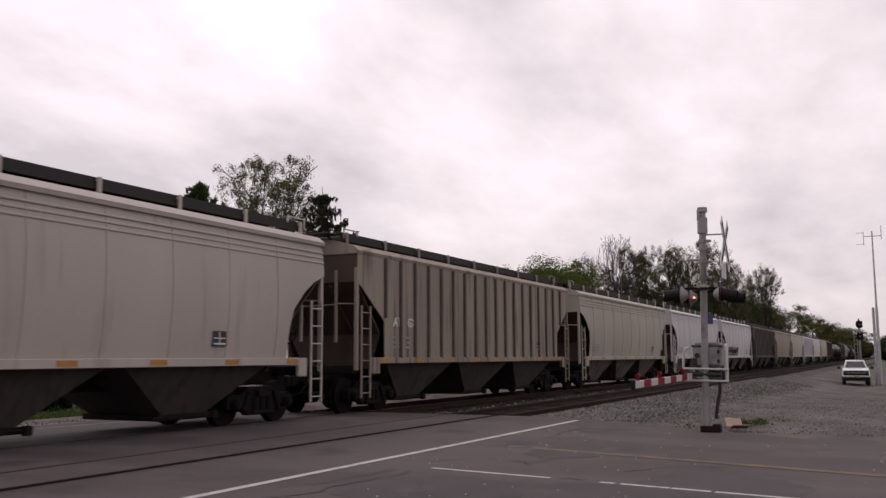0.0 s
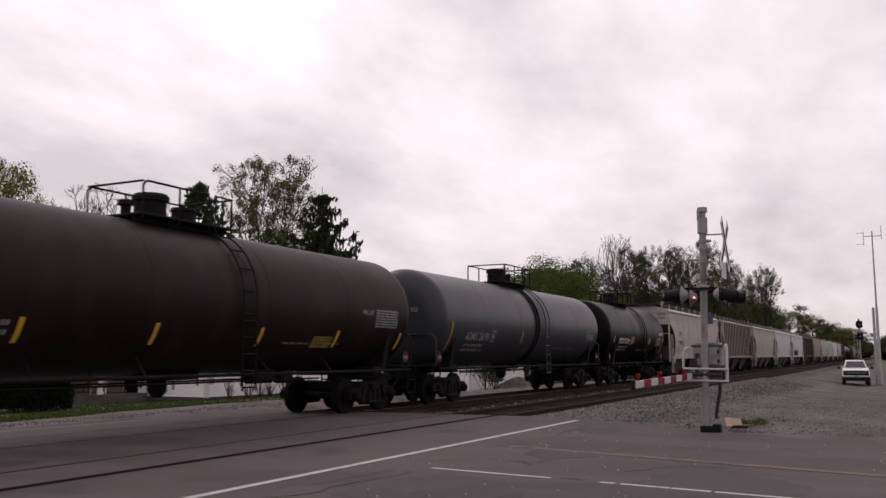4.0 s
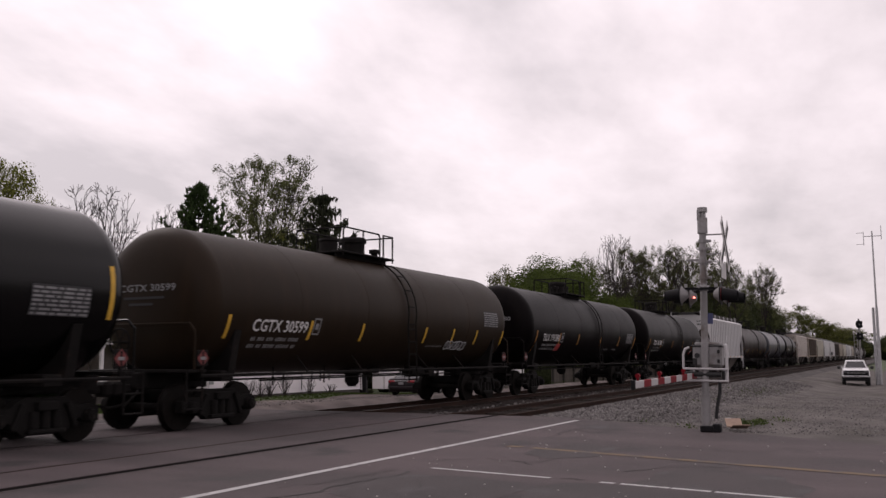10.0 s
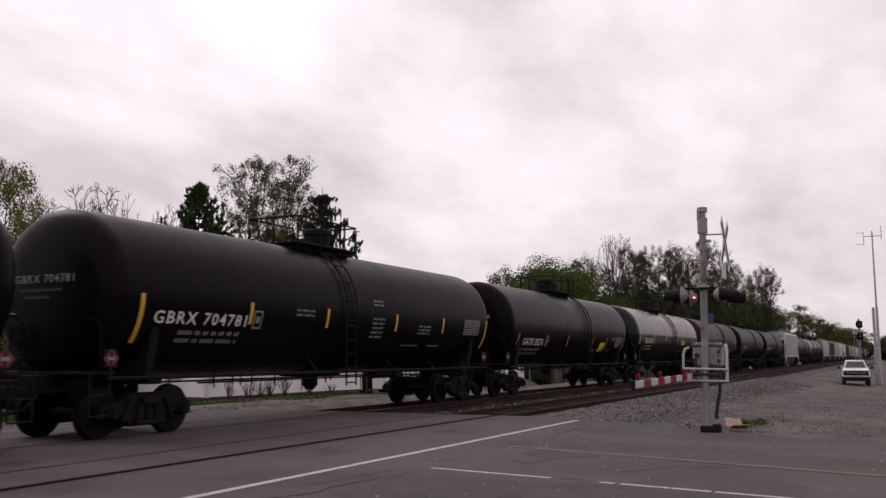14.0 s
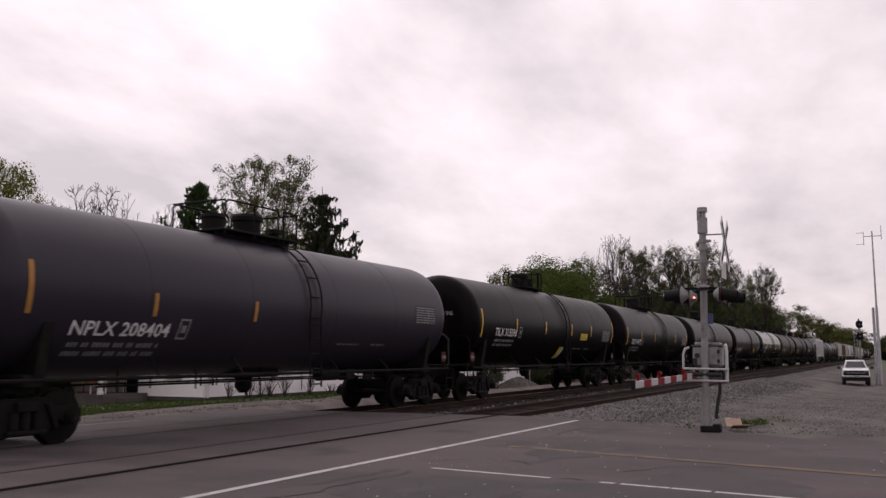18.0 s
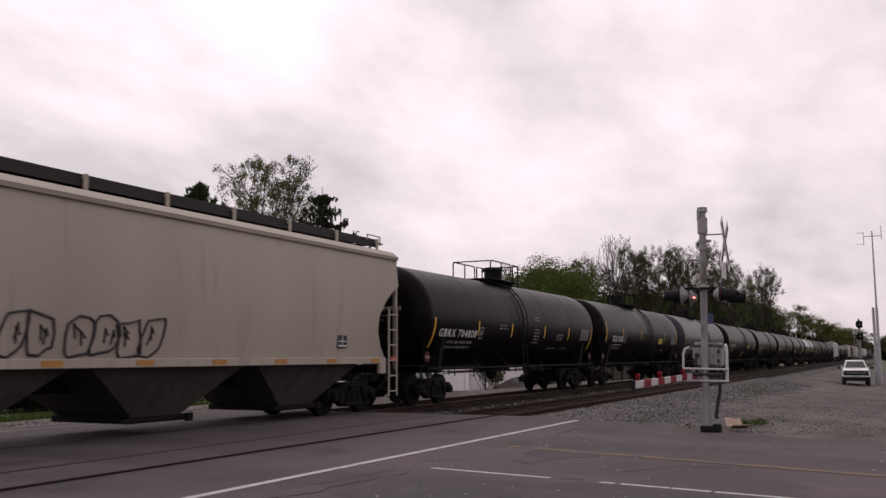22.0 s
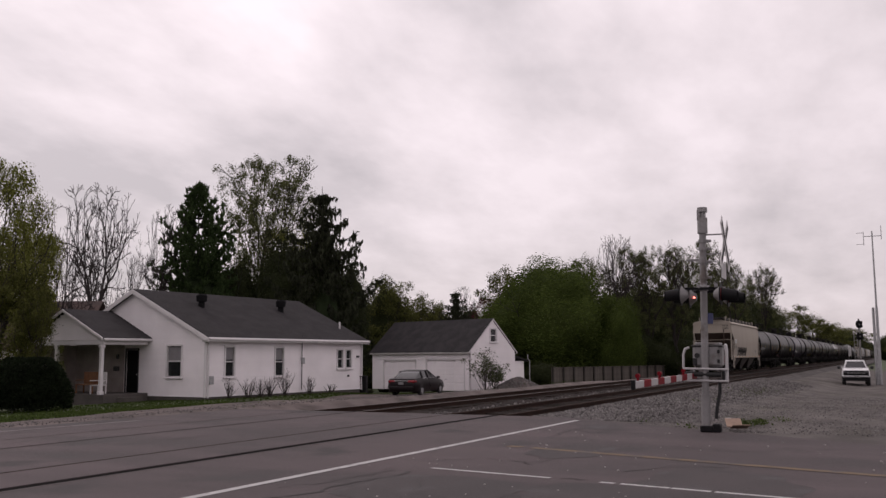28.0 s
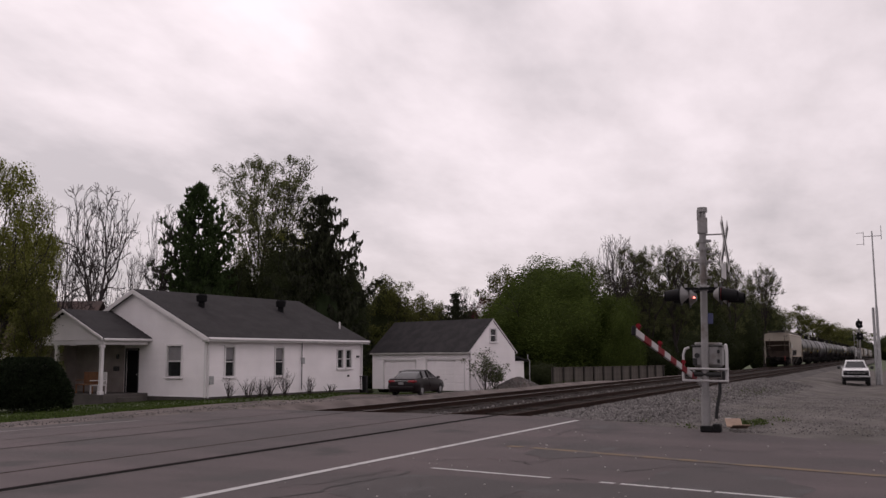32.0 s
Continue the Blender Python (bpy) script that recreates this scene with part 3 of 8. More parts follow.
PAINT = {
    "black": material("black_tank_paint", (0.0042, 0.0029, 0.0038), 0.34, 0, 0.10, 0.5, 30, 0.06, (1, 1, 0.4), (0.0082, 0.0054, 0.0061), 0.5, 1.0, (2.5, 2.5, 0.5), stain_soft=0.35, spec=0.05),
    "gloss": material("glossy_black_tank_paint", (0.0025, 0.0025, 0.0027), 0.22, 0, 0.10, 0.5, 30, 0.04, (1, 1, 0.4), (0.0050, 0.0048, 0.0050), 0.55, 1.0, (2.5, 2.5, 0.5), stain_soft=0.35, spec=0.22),
    "dull": material("dull_black_tank_paint", (0.0030, 0.0021, 0.0024), 0.42, 0, 0.10, 0.5, 30, 0.1, (1, 1, 0.4), (0.0066, 0.0047, 0.0040), 0.52, 1.0, (2.5, 2.5, 0.5), stain_soft=0.35, spec=0.05),
    "brown": material("brown_black_tank_paint", (0.0190, 0.0126, 0.0080), 0.45, 0, 0.10, 0.5, 30, 0.1, (1, 1, 0.4), (0.0262, 0.0165, 0.0098), 0.5, 0.9, (2.5, 2.5, 0.4), stain_soft=0.35, spec=0.08),
    "rust": material("rust_stained_tank_paint", (0.0125, 0.0080, 0.0074), 0.45, 0, 0.10, 0.5, 30, 0.12, (1, 1, 0.4), (0.0290, 0.0150, 0.0125), 0.5, 0.8, (2.0, 2.0, 0.5), stain_soft=0.35, spec=0.10),
    "grey": material("slate_grey_tank_paint", (0.0317, 0.0336, 0.0403), 0.36, 0, 0.10, 0.5, 30, 0.06, (1, 1, 0.4), (0.0310, 0.0312, 0.0362), 0.52, 1.0, (3, 3, 0.5), stain_soft=0.35, spec=0.2),
    "darkgrey": material("dark_grey_tank_paint", (0.0245, 0.0207, 0.0300), 0.36, 0, 0.10, 0.5, 30, 0.06, (1, 1, 0.4), (0.0235, 0.0192, 0.0265), 0.52, 1.0, (3, 3, 0.5), stain_soft=0.35, spec=0.18),
    "tan": material("sand_hopper_paint", (0.300, 0.264, 0.222), 0.7, 0, 0.10, 0.5, 25, 0.05, (1, 1, 0.3), (0.2108, 0.1798, 0.1519), 0.58, 0.9, (3.5, 3.5, 0.35), stain_soft=0.25),
    "pale": material("pale_beige_hopper_paint", (0.335, 0.300, 0.272), 0.7, 0, 0.10, 0.5, 25, 0.05, (1, 1, 0.3), (0.24, 0.205, 0.18), 0.58, 0.9, (3.5, 3.5, 0.35), stain_soft=0.25),
    "white": material("off_white_hopper_paint", (0.41, 0.405, 0.41), 0.7, 0, 0.08, 0.5, 25, 0.05, (1, 1, 0.3), (0.31, 0.288, 0.266), 0.6, 0.9, (3.5, 3.5, 0.35), stain_soft=0.25),
    "cream": material("cream_hopper_paint", (0.2914, 0.2697, 0.2232), 0.7, 0, 0.10, 0.5, 25, 0.05, (1, 1, 0.3), (0.2046, 0.1736, 0.1364), 0.58, 0.9, (3.5, 3.5, 0.35), stain_soft=0.25),
    "rusty_tan": material("rust_streaked_hopper_paint", (0.205, 0.172, 0.138), 0.75, 0, 0.2, 0.6, 25, 0.1, (1, 1, 0.3), (0.0620, 0.0341, 0.0217), 0.53, 1.1, (4, 4, 0.3), stain_soft=0.2),
    "dark_brown": material("dark_brown_hopper_paint", (0.0341, 0.0248, 0.0205), 0.75, 0, 0.25, 0.6, 25, 0.1, (1, 1, 0.3), (0.0186, 0.0136, 0.0124), 0.55, 1.0, (3, 3, 0.4)),
    "grey_hopper": material("grey_hopper_paint", (0.1674, 0.1612, 0.1581), 0.7, 0, 0.12, 0.5, 25, 0.05, (1, 1, 0.3), (0.1054, 0.0930, 0.0868), 0.58, 0.9, (3.5, 3.5, 0.35)),
}
# dark paint that carries the shade below a car's body in its colour
M_SHADE_PAINT = material("shade_dark_underframe_paint", (0.034, 0.026, 0.022), 0.8, 0, 0.3, 1.2, 25, 0.1, (1, 1, 0.4), (0.02, 0.016, 0.015), 0.5, 1.2, (3, 3, 0.5))
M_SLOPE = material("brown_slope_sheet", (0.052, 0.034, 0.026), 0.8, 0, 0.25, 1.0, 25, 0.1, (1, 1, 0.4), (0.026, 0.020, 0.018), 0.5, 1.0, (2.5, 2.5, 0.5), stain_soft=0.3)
M_RIB_RUST = material("rusty_rib_paint", (0.060, 0.045, 0.036), 0.8, 0, 0.3, 2, 25, 0.1)
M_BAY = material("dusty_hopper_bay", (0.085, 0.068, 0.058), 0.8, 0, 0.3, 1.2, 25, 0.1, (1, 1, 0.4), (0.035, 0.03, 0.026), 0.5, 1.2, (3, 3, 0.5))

WHEEL_R = 0.457


def wheelset_geo():
    g = Geo()
    for sg in (-1, 1):
        prof = [(-0.070, 0.10), (-0.070, 0.36), (-0.062, 0.40), (-0.06, WHEEL_R), (0.055, WHEEL_R), (0.07, WHEEL_R + 0.027), (0.09, WHEEL_R + 0.02), (0.09, 0.39), (0.04, 0.36), (0.03, 0.18), (0.06, 0.12), (0.06, 0.09)]
        n = 18
        vs, fs = [], []
        for d, r in prof:
            for i in range(n):
                t = 2 * math.pi * i / n
                vs.append((r * math.cos(t), sg * 0.7525 - sg * d * 1.0, r * math.sin(t)))
        # the flange lies towards the inside of the track
        for j in range(len(prof) - 1):
            for i in range(n):
                k = (i + 1) % n
                fs.append((j * n + i, j * n + k, (j + 1) * n + k, (j + 1) * n + i))
        fs += [tuple(range(n)), tuple(range((len(prof) - 1) * n, len(prof) * n))]
        g.add(vs, fs)
    g.tube((0, -1.0, 0), (0, 1.0, 0), 0.085, n=10)
    return g


def side_frame_geo():
    g = Geo()
    out = [(-1.12, 0.36), (-1.12, 0.58), (-0.98, 0.66), (-0.66, 0.64), (-0.42, 0.80), (0.42, 0.80), (0.66, 0.64), (0.98, 0.66), (1.12, 0.58), (1.12, 0.36), (0.78, 0.36), (0.70, 0.44), (0.40, 0.20), (-0.40, 0.20), (-0.70, 0.44), (-0.78, 0.36)]
    g.prism(out, -0.09, 0.09)
    for sg in (-1, 1):
        g.tube((sg * 0.89, -0.17, 0.46), (sg * 0.89, 0.05, 0.46), 0.125, n=12)
        g.box((sg * 0.52, -0.03, 0.50), (0.10, 0.24, 0.46), 0.02, ry=sg * -24)
    for dx in (-0.22, 0, 0.22):
        g.tube((dx, -0.1, 0.30), (dx, -0.1, 0.58), 0.085, n=10)
    g.box((0, -0.06, 0.26), (0.72, 0.26, 0.07), 0.015)
    g.box((0, -0.06, 0.66), (0.40, 0.28, 0.16), 0.02)
    return g


def build_truck(car, x):
    bolster = part("truck", shared("truck", lambda: Geo().box((0, 0, 0.66), (0.36, 2.1, 0.26), 0.03).tube((0, 0, 0.7), (0, 0, 1.0), 0.2, n=12).box((0, 0, 0.5), (0.14, 1.4, 0.14)), M_TRUCK), None, car, at=pose(x, 0, 0))
    for sg in (-1, 1):
        o = part("side_frame", shared("side_frame", side_frame_geo, M_TRUCK), None, bolster)
        o.matrix_basis = pose(0, sg * 0.99, 0, 0, 0, 0 if sg < 0 else 180)
        for e in (-1, 1):
            part("bearing_cap", shared("bearing_cap", lambda: Geo().tube((0, -0.03, 0), (0, 0.03, 0), 0.10, 0.115, n=12).tube((0, -0.05, 0), (0, 0, 0), 0.05, n=8), M_TRUCK), None, bolster,
                 at=pose(e * 0.89, sg * 1.18, 0.46, 0, 0, 0 if sg < 0 else 180))
    out = []
    for e in (-1, 1):
        w = part("wheelset", shared("wheelset", wheelset_geo, M_WHEEL), None, bolster, at=pose(e * 0.89, 0, WHEEL_R))
        out.append((w, e * 0.89))
    return out


def coupler_geo():
    g = Geo().box((0.28, 0, 0.84), (0.62, 0.13, 0.16), 0.02)
    g.box((0.66, -0.02, 0.84), (0.26, 0.30, 0.28), 0.05)
    g.box((0.74, 0.12, 0.84), (0.16, 0.12, 0.26), 0.03)
    return g.pipe([(0.35, 0.32, 0.80), (0.6, 0.26, 0.55), (0.86, 0.08, 0.48)], 0.028, 6)


def ladder_geo(w, z0, z1, step=0.36, r=0.02):
    g = Geo()
    for sg in (-1, 1):
        g.box((sg * w / 2, 0, (z0 + z1) / 2), (0.05, 0.035, z1 - z0))
    z = z0 + 0.12
    while z < z1:
        g.tube((-w / 2, -0.01, z), (w / 2, -0.01, z), r, n=6)
        z += step
    return g


def hand_wheel(car, x, y, z):
    g = Geo()
    g.pipe([(x, y + 0.27 * math.cos(t * math.pi / 8), z + 0.27 * math.sin(t * math.pi / 8)) for t in range(17)], 0.02, 6)
    for t in range(3):
        a = t * math.pi / 3
        g.pipe([(x, y - 0.26 * math.cos(a), z - 0.26 * math.sin(a)), (x, y + 0.26 * math.cos(a), z + 0.26 * math.sin(a))], 0.014, 5)
    g.tube((x, y, z), (x + 0.2, y, z), 0.03, n=8)
    part("brake_wheel", g, M_STEEL_DARK, car)


def couplers(car, half):
    for sg in (-1, 1):
        part("coupler", shared("coupler", coupler_geo, M_STEEL_DARK), None, car, at=pose(sg * (half - 0.80), 0, 0, 0, 0, 0 if sg > 0 else 180))


def flat_text(name, body, size, x, y, z, mat, car, width=None, label=""):
    vs, fs = text_shape(body, size)
    w = max(a for a, b in vs)
    k = (width / w) if width else 1.0
    return part(name, Geo().add([(x + a * k, y, z + b) for a, b in vs], fs), mat, car, label or "stencilled lettering", 0)


def round_text(name, body, size, x, zc, radius, z, mat, car, width=None):
    vs, fs = text_shape(body, size)
    w = max(a for a, b in vs)
    k = (width / w) if width else 1.0
    a0 = math.asin(max(-1, min(1, (z - zc) / radius)))
    pts = []
    for a, b in vs:
        t = a0 + b / radius
        pts.append((x + a * k, -(radius + 0.008) * math.cos(t), zc + (radius + 0.008) * math.sin(t)))
    return part(name, Geo().add(pts, fs), mat, car, "stencilled lettering", 0)


def patch(g, x0, x1, z0, z1, zc, radius, lift=0.006, skew=0.0, segments=6):
    """A curved panel on a tank's side, between two heights."""
    a, b = (math.asin(max(-0.999, min(0.999, (q - zc) / radius))) for q in (z0, z1))
    n = segments
    vs = []
    for i in range(n + 1):
        t = a + (b - a) * i / n
        y, z = -(radius + lift) * math.cos(t), zc + (radius + lift) * math.sin(t)
        s = skew * i / n
        vs += [(x0 + s, y, z), (x1 + s, y, z)]
    g.add(vs, [(2 * i, 2 * i + 1, 2 * i + 3, 2 * i + 2) for i in range(n)])
    return g


def stencil_bars(g, x0, x1, z, h, zc, R, rnd, rows=2, gap=1.7):
    """Lines of writing too small to read: short upright marks in words, as wide as letters."""
    for r in range(rows):
        x, zz = x0, z - r * h * gap
        while x < x1:
            for _ in range(rnd.choice((2, 3, 5, 6))):
                if x > x1:
                    break
                patch(g, x, x + h * 0.62, zz, zz + h * rnd.uniform(0.85, 1.0), zc, R, 0.007, segments=1)
                x += h * 0.92
            x += h * 0.9
    return g


def tank_car(label, paint, half, strip_half, mark="", mark_x=-6.4, mark_w=2.0, strips=6, lite=False, style=0, R=1.53, zc=2.61, band=False, extra="", strip_mat=None, seed=1, strip_z=(0.30, -0.62, 0.06, -0.40), mark_z=-0.56, places=(), mark_mat=None, table_z=-0.12, truck_x=6.75):
    car = thing("tank_car", pose(0, TRACK_FAR, 0), label, "tank car", "cars of the freight train")
    rnd = random.Random(seed)
    body = PAINT[paint]
    cyl, head = strip_half + 0.12, 0.52
    prof = []
    for k in range(9):
        t = k / 8 * math.pi / 2
        prof.append((-cyl - head * math.cos(t), max(0.02, R * math.sin(t) ** 0.42)))
    prof += [(-cyl + 0.02, R)]
    seams = [-cyl * 0.62, -cyl * 0.22, cyl * 0.22, cyl * 0.62]
    prof += [(cyl - 0.02, R)] + [(-x, r) for x, r in prof[8::-1]]
    part("tank", Geo().lathe_x(prof, zc, 24 if lite else 56), body, car, smooth=20)
    if not lite:
        for s in seams:
            part("weld_seam", Geo().lathe_x([(s - 0.025, R - 0.01), (s - 0.02, R + 0.003), (s + 0.02, R + 0.003), (s + 0.025, R - 0.01)], zc, 56), body, car)
    if band:
        for dx in (-0.14, 0.14):
            part("band", Geo().lathe_x([(dx - 0.05, R + 0.002), (dx - 0.05, R + 0.05), (dx + 0.05, R + 0.05), (dx + 0.05, R + 0.002)], zc, 48), M_STEEL_DARK, car)
    # underframe
    for sg in (-1, 1):
        g = Geo().box((sg * (half - 1.5), 0, 0.98), (2.0, 0.5, 0.34), 0.03)
        g.box((sg * (truck_x if half > 8 else half - 2.25), 0, 1.06), (0.4, 2.5, 0.22), 0.03)
        g.prism_x([(-1.25, 1.05), (1.25, 1.05), (1.42, 2.0), (1.2, 1.75), (0.6, 1.4), (-0.6, 1.4), (-1.2, 1.75), (-1.42, 2.0)], sg * (half - 2.05) - 0.1, sg * (half - 2.05) + 0.1)
        part("stub_sill", g, M_STEEL_DARK, car)
        part("end_platform", Geo().box((sg * (half - 0.95), 0, 1.17), (0.5, 2.7, 0.06), 0.01), M_STEEL_DARK, car)
        if not lite:
            e = sg * (half - 0.78)
            part("end_handrail", Geo().pipe([(e, -1.4, 1.2), (e, -1.4, 1.95), (e - sg * 0.02, -1.25, 2.1), (e, 1.25, 2.1), (e, 1.4, 1.95), (e, 1.4, 1.2)], 0.024, 6), body, car)
            for sy in (-1, 1):
                part("step", Geo().pipe([(e - 0.22, sy * 1.42, 1.2), (e - 0.22, sy * 1.42, 0.45), (e + 0.22, sy * 1.42, 0.45), (e + 0.22, sy * 1.42, 1.2)], 0.022, 6).pipe([(e - 0.22, sy * 1.42, 0.8), (e + 0.22, sy * 1.42, 0.8)], 0.02, 6), M_STEEL_DARK, car)
    for sy in (-1, 1):
        part("side_handrail", Geo().pipe([(-half + 0.9, sy * 1.46, 1.08), (half - 0.9, sy * 1.46, 1.08)], 0.034, 6), M_STEEL_DARK, car)
    if not lite:
        for sy in (-1, 1):
            g = Geo().pipe([(-4.9, sy * 0.62, 0.92), (4.9, sy * 0.62, 0.92)], 0.022, 5)
            for k in range(5):
                x = -4.4 + k * 2.1
                g.pipe([(x, sy * 0.62, 0.80), (x, sy * 0.62, 1.45)], 0.02, 5)
            part("underframe_rail", g, M_STEEL_DARK, car)
    couplers(car, half)
    tr = truck_x if half > 8 else half - 2.25
    wheels = build_truck(car, -tr) + build_truck(car, tr)
    # fittings on top
    top = zc + R
    rl, rw = (0.82, 0.5) if "short" in extra else (1.3, 0.74)
    fx = (0.0, -0.35, 0.3)[style % 3]
    part("platform", Geo().box((fx, 0, top + 0.05), (2 * rl + 0.1, 2 * rw + 0.06, 0.05), 0.01).box((fx, -rw * 0.67, top - 0.02), (2 * rl, 0.06, 0.12)).box((fx, rw * 0.67, top - 0.02), (2 * rl, 0.06, 0.12)), M_STEEL_DARK, car)
    single = "single" in extra
    part("manway", Geo().lathe_z([(0, 0.33), (0.46, 0.33), (0.47, 0.38), (0.56, 0.38), (0.62, 0.33), (0.64, 0.12)], (fx + 0.62 if single else fx - 0.35 * (1 if style != 1 else -1), 0, top), 18), M_STEEL_DARK, car)
    if not lite and not single:
        part("valve_housing", Geo().lathe_z([(0, 0.25), (0.36, 0.25), (0.40, 0.28), (0.46, 0.26), (0.48, 0.1)], (fx + 0.72 * (1 if style != 1 else -1), 0.1, top + 0.03), 14), M_STEEL_DARK, car)
        part("relief_valve", Geo().lathe_z([(0, 0.10), (0.22, 0.10), (0.24, 0.16), (0.34, 0.16), (0.36, 0.05)], (fx - 0.2 if single else fx - 1.2 if style != 1 else fx + 1.2, -0.2, top + 0.02), 10), M_STEEL_DARK, car)
    for sy in (-1, 1):
        z0, z1, y = top - 0.05, top + 0.70, sy * rw
        for pts in ([(fx - rl, y, z0), (fx - rl, y, z1 - 0.08), (fx - rl + 0.1, y, z1), (fx + rl * 0.4, y, z1), (fx + rl * 0.45, y, z1 - 0.08), (fx + rl * 0.45, y, z0)],
                    [(fx + rl * 0.6, y, z0), (fx + rl * 0.6, y, z1), (fx + rl, y, z1), (fx + rl, y, z0)], [(fx - 0.3, y, z0), (fx - 0.3, y, z1)]):
            part("railing", Geo().pipe(pts, 0.024, 6), M_STEEL_DARK, car)
    for ex in (-rl, rl):
        part("railing", Geo().pipe([(fx + ex, -rw, top + 0.69), (fx + ex, rw, top + 0.69)], 0.022, 6), M_STEEL_DARK, car)
    lx = fx - 0.20 if single else fx + 0.95   # middle of the ladder
    for sy in (-1, 1):
        g = Geo()
        for dx in (-0.22, 0.22):
            pts = []
            for k in range(9):
                t = math.pi / 2 - 0.50 - k / 8 * 1.25
                pts.append((lx + dx, sy * (R + 0.07) * math.cos(t), zc + (R + 0.07) * math.sin(t)))
            pts.append((lx + dx, sy * 1.60, 0.75))
            g.pipe(pts, 0.022, 5)
        for k in range(5):
            t = math.pi / 2 - 0.55 - k / 4 * 1.2
            y, z = sy * (R + 0.07) * math.cos(t), zc + (R + 0.07) * math.sin(t)
            g.pipe([(lx - 0.22, y, z), (lx + 0.22, y, z)], 0.018, 5)
        for z in (0.82, 1.16, 1.50, 1.84, 2.18):
            g.pipe([(lx - 0.22, sy * 1.58, z), (lx + 0.22, sy * 1.58, z)], 0.018, 5)
        part("ladder", g, M_STEEL_DARK if paint != "grey" else body, car)
    if lite:
        return car, wheels
    part("outlet_valve", Geo().lathe_z([(0, 0.10), (0.12, 0.20), (0.34, 0.20), (0.55, 0.42)], (0, 0, zc - R - 0.45), 14).box((0, 0, zc - R - 0.02), (1.6, 0.9, 0.16), 0.05), M_STEEL_DARK, car)
    g = Geo().tube((2.2, -0.55, 1.0), (3.0, -0.55, 1.0), 0.16, n=12).box((3.6, -0.5, 0.98), (0.4, 0.3, 0.3), 0.03).pipe([(-6, 0.3, 1.02), (6, 0.3, 1.02)], 0.03, 5)
    for x in (-4.2, -1.8, 1.8, 4.2):
        g.pipe([(x, -1.46, 1.08), (x + 0.2, -0.95, 1.52)], 0.02, 5)
    part("brake_gear", g, M_STEEL_DARK, car)
    hand_wheel(car, -half + 0.66, 0.45, 1.75)
    # markings
    sm = strip_mat or M_STRIP
    places = places or [-strip_half + 2 * strip_half * k / (strips - 1) for k in range(strips)]
    # heights of tapes and writing count from 2.70 m above the rail: end tapes, then those between
    for x in places:
        hi, lo = strip_z[:2] if abs(x) > strip_half - 0.3 else strip_z[2:]
        part("reflective_strip", patch(Geo(), x - 0.05, x + 0.05, 2.70 + lo, 2.70 + hi, zc, R, 0.006, 0.0), sm, car)
    if mark:
        round_text("lettering", mark, 0.34 if single else 0.38, mark_x, zc, R, 2.70 + mark_z, mark_mat or M_WHITE_INK, car, mark_w)
        a, b, lo, hi = mark_x + mark_w + 0.22, mark_x + mark_w + 0.50, 2.70 + mark_z - 0.04, 2.70 + mark_z + 0.34
        g = Geo()
        for q in ((a, b, lo, lo + 0.035), (a, b, hi - 0.035, hi), (a, a + 0.035, lo, hi), (b - 0.035, b, lo, hi), (a + 0.08, b - 0.08, lo + 0.12, hi - 0.12)):
            patch(g, *q, zc, R, 0.006)
        part("stencil_frame", g, M_GREY_INK, car, "small outlined stencil square")
    tagged(part("stencil_writing", stencil_bars(Geo(), mark_x + (0.75 if "single" in extra else 0.1), mark_x + mark_w - 0.15, 2.70 + mark_z - 0.20, 0.085, zc, R, rnd, 2, 1.75), M_GREY_INK, car), kind="stuff")
    f = strip_half
    g = Geo()
    tz = 2.70 + table_z
    panel = patch(Geo(), f - 1.55, f - 0.38, tz - 0.48, tz + 0.02, zc, R, 0.006)
    board = part("stencil_panel", panel, M_TABLE, car, "dark grey inspection table with pale lines")
    lines = Geo()
    for k in range(7):
        z = tz - 0.46 + k * 0.068
        x = f - 1.53
        while x < f - 0.43:
            w = rnd.uniform(0.08, 0.24)
            patch(lines, x, min(f - 0.40, x + w), z, z + 0.036, zc, R, 0.012)
            x += w + 0.04
    tagged(part("table_writing", lines, M_GREY_INK, board), kind="stuff")
    tagged(part("stencil_writing", stencil_bars(stencil_bars(Geo(), f - 3.6, f - 2.9, zc - 0.88, 0.05, zc, R, rnd, 1), f - 5.2, f - 4.2, zc - 0.88, 0.045, zc, R, rnd, 1), M_GREY_INK, car), kind="stuff")
    if "single" in extra:
        blocks = Geo()
        for x0, x1, z, h, rows in ((-2.75, -2.05, 2.46, 0.055, 2), (0.62, 1.12, 2.84, 0.05, 2), (0.60, 1.15, 2.38, 0.06, 5), (3.15, 3.85, 2.26, 0.05, 3)):
            stencil_bars(blocks, x0, x1, z, h, zc, R, rnd, rows, 1.9)
        tagged(part("stencil_writing", blocks, M_GREY_INK, car), kind="stuff")
    # end lettering on the trailing head, a placard on its bracket
    def on_head(y, z):
        r = min(0.999, math.hypot(y, z - zc) / R)
        return (-cyl - head * math.sqrt(max(0.0, 1 - r ** (2 / 0.42))) - 0.012, y, z)

    vs, fs = text_shape(mark, 0.20) if mark else ([], [])
    if vs:
        w = max(a for a, b in vs)
        part("end_lettering", Geo().add([on_head(0.72 - a * 1.5 / w, zc + 0.16 + b) for a, b in vs], fs), mark_mat or M_GREY_INK, car, "", 0)
        for j, (y0, y1) in enumerate(((0.6, -0.5), (0.45, -0.2))):
            z = zc + 0.0 - j * 0.13
            part("end_stencil", Geo().add([on_head(y0, z), on_head(y1, z), on_head(y1, z + 0.05), on_head(y0, z + 0.05)], [(0, 1, 2, 3)]), M_TABLE, car, "", 0)
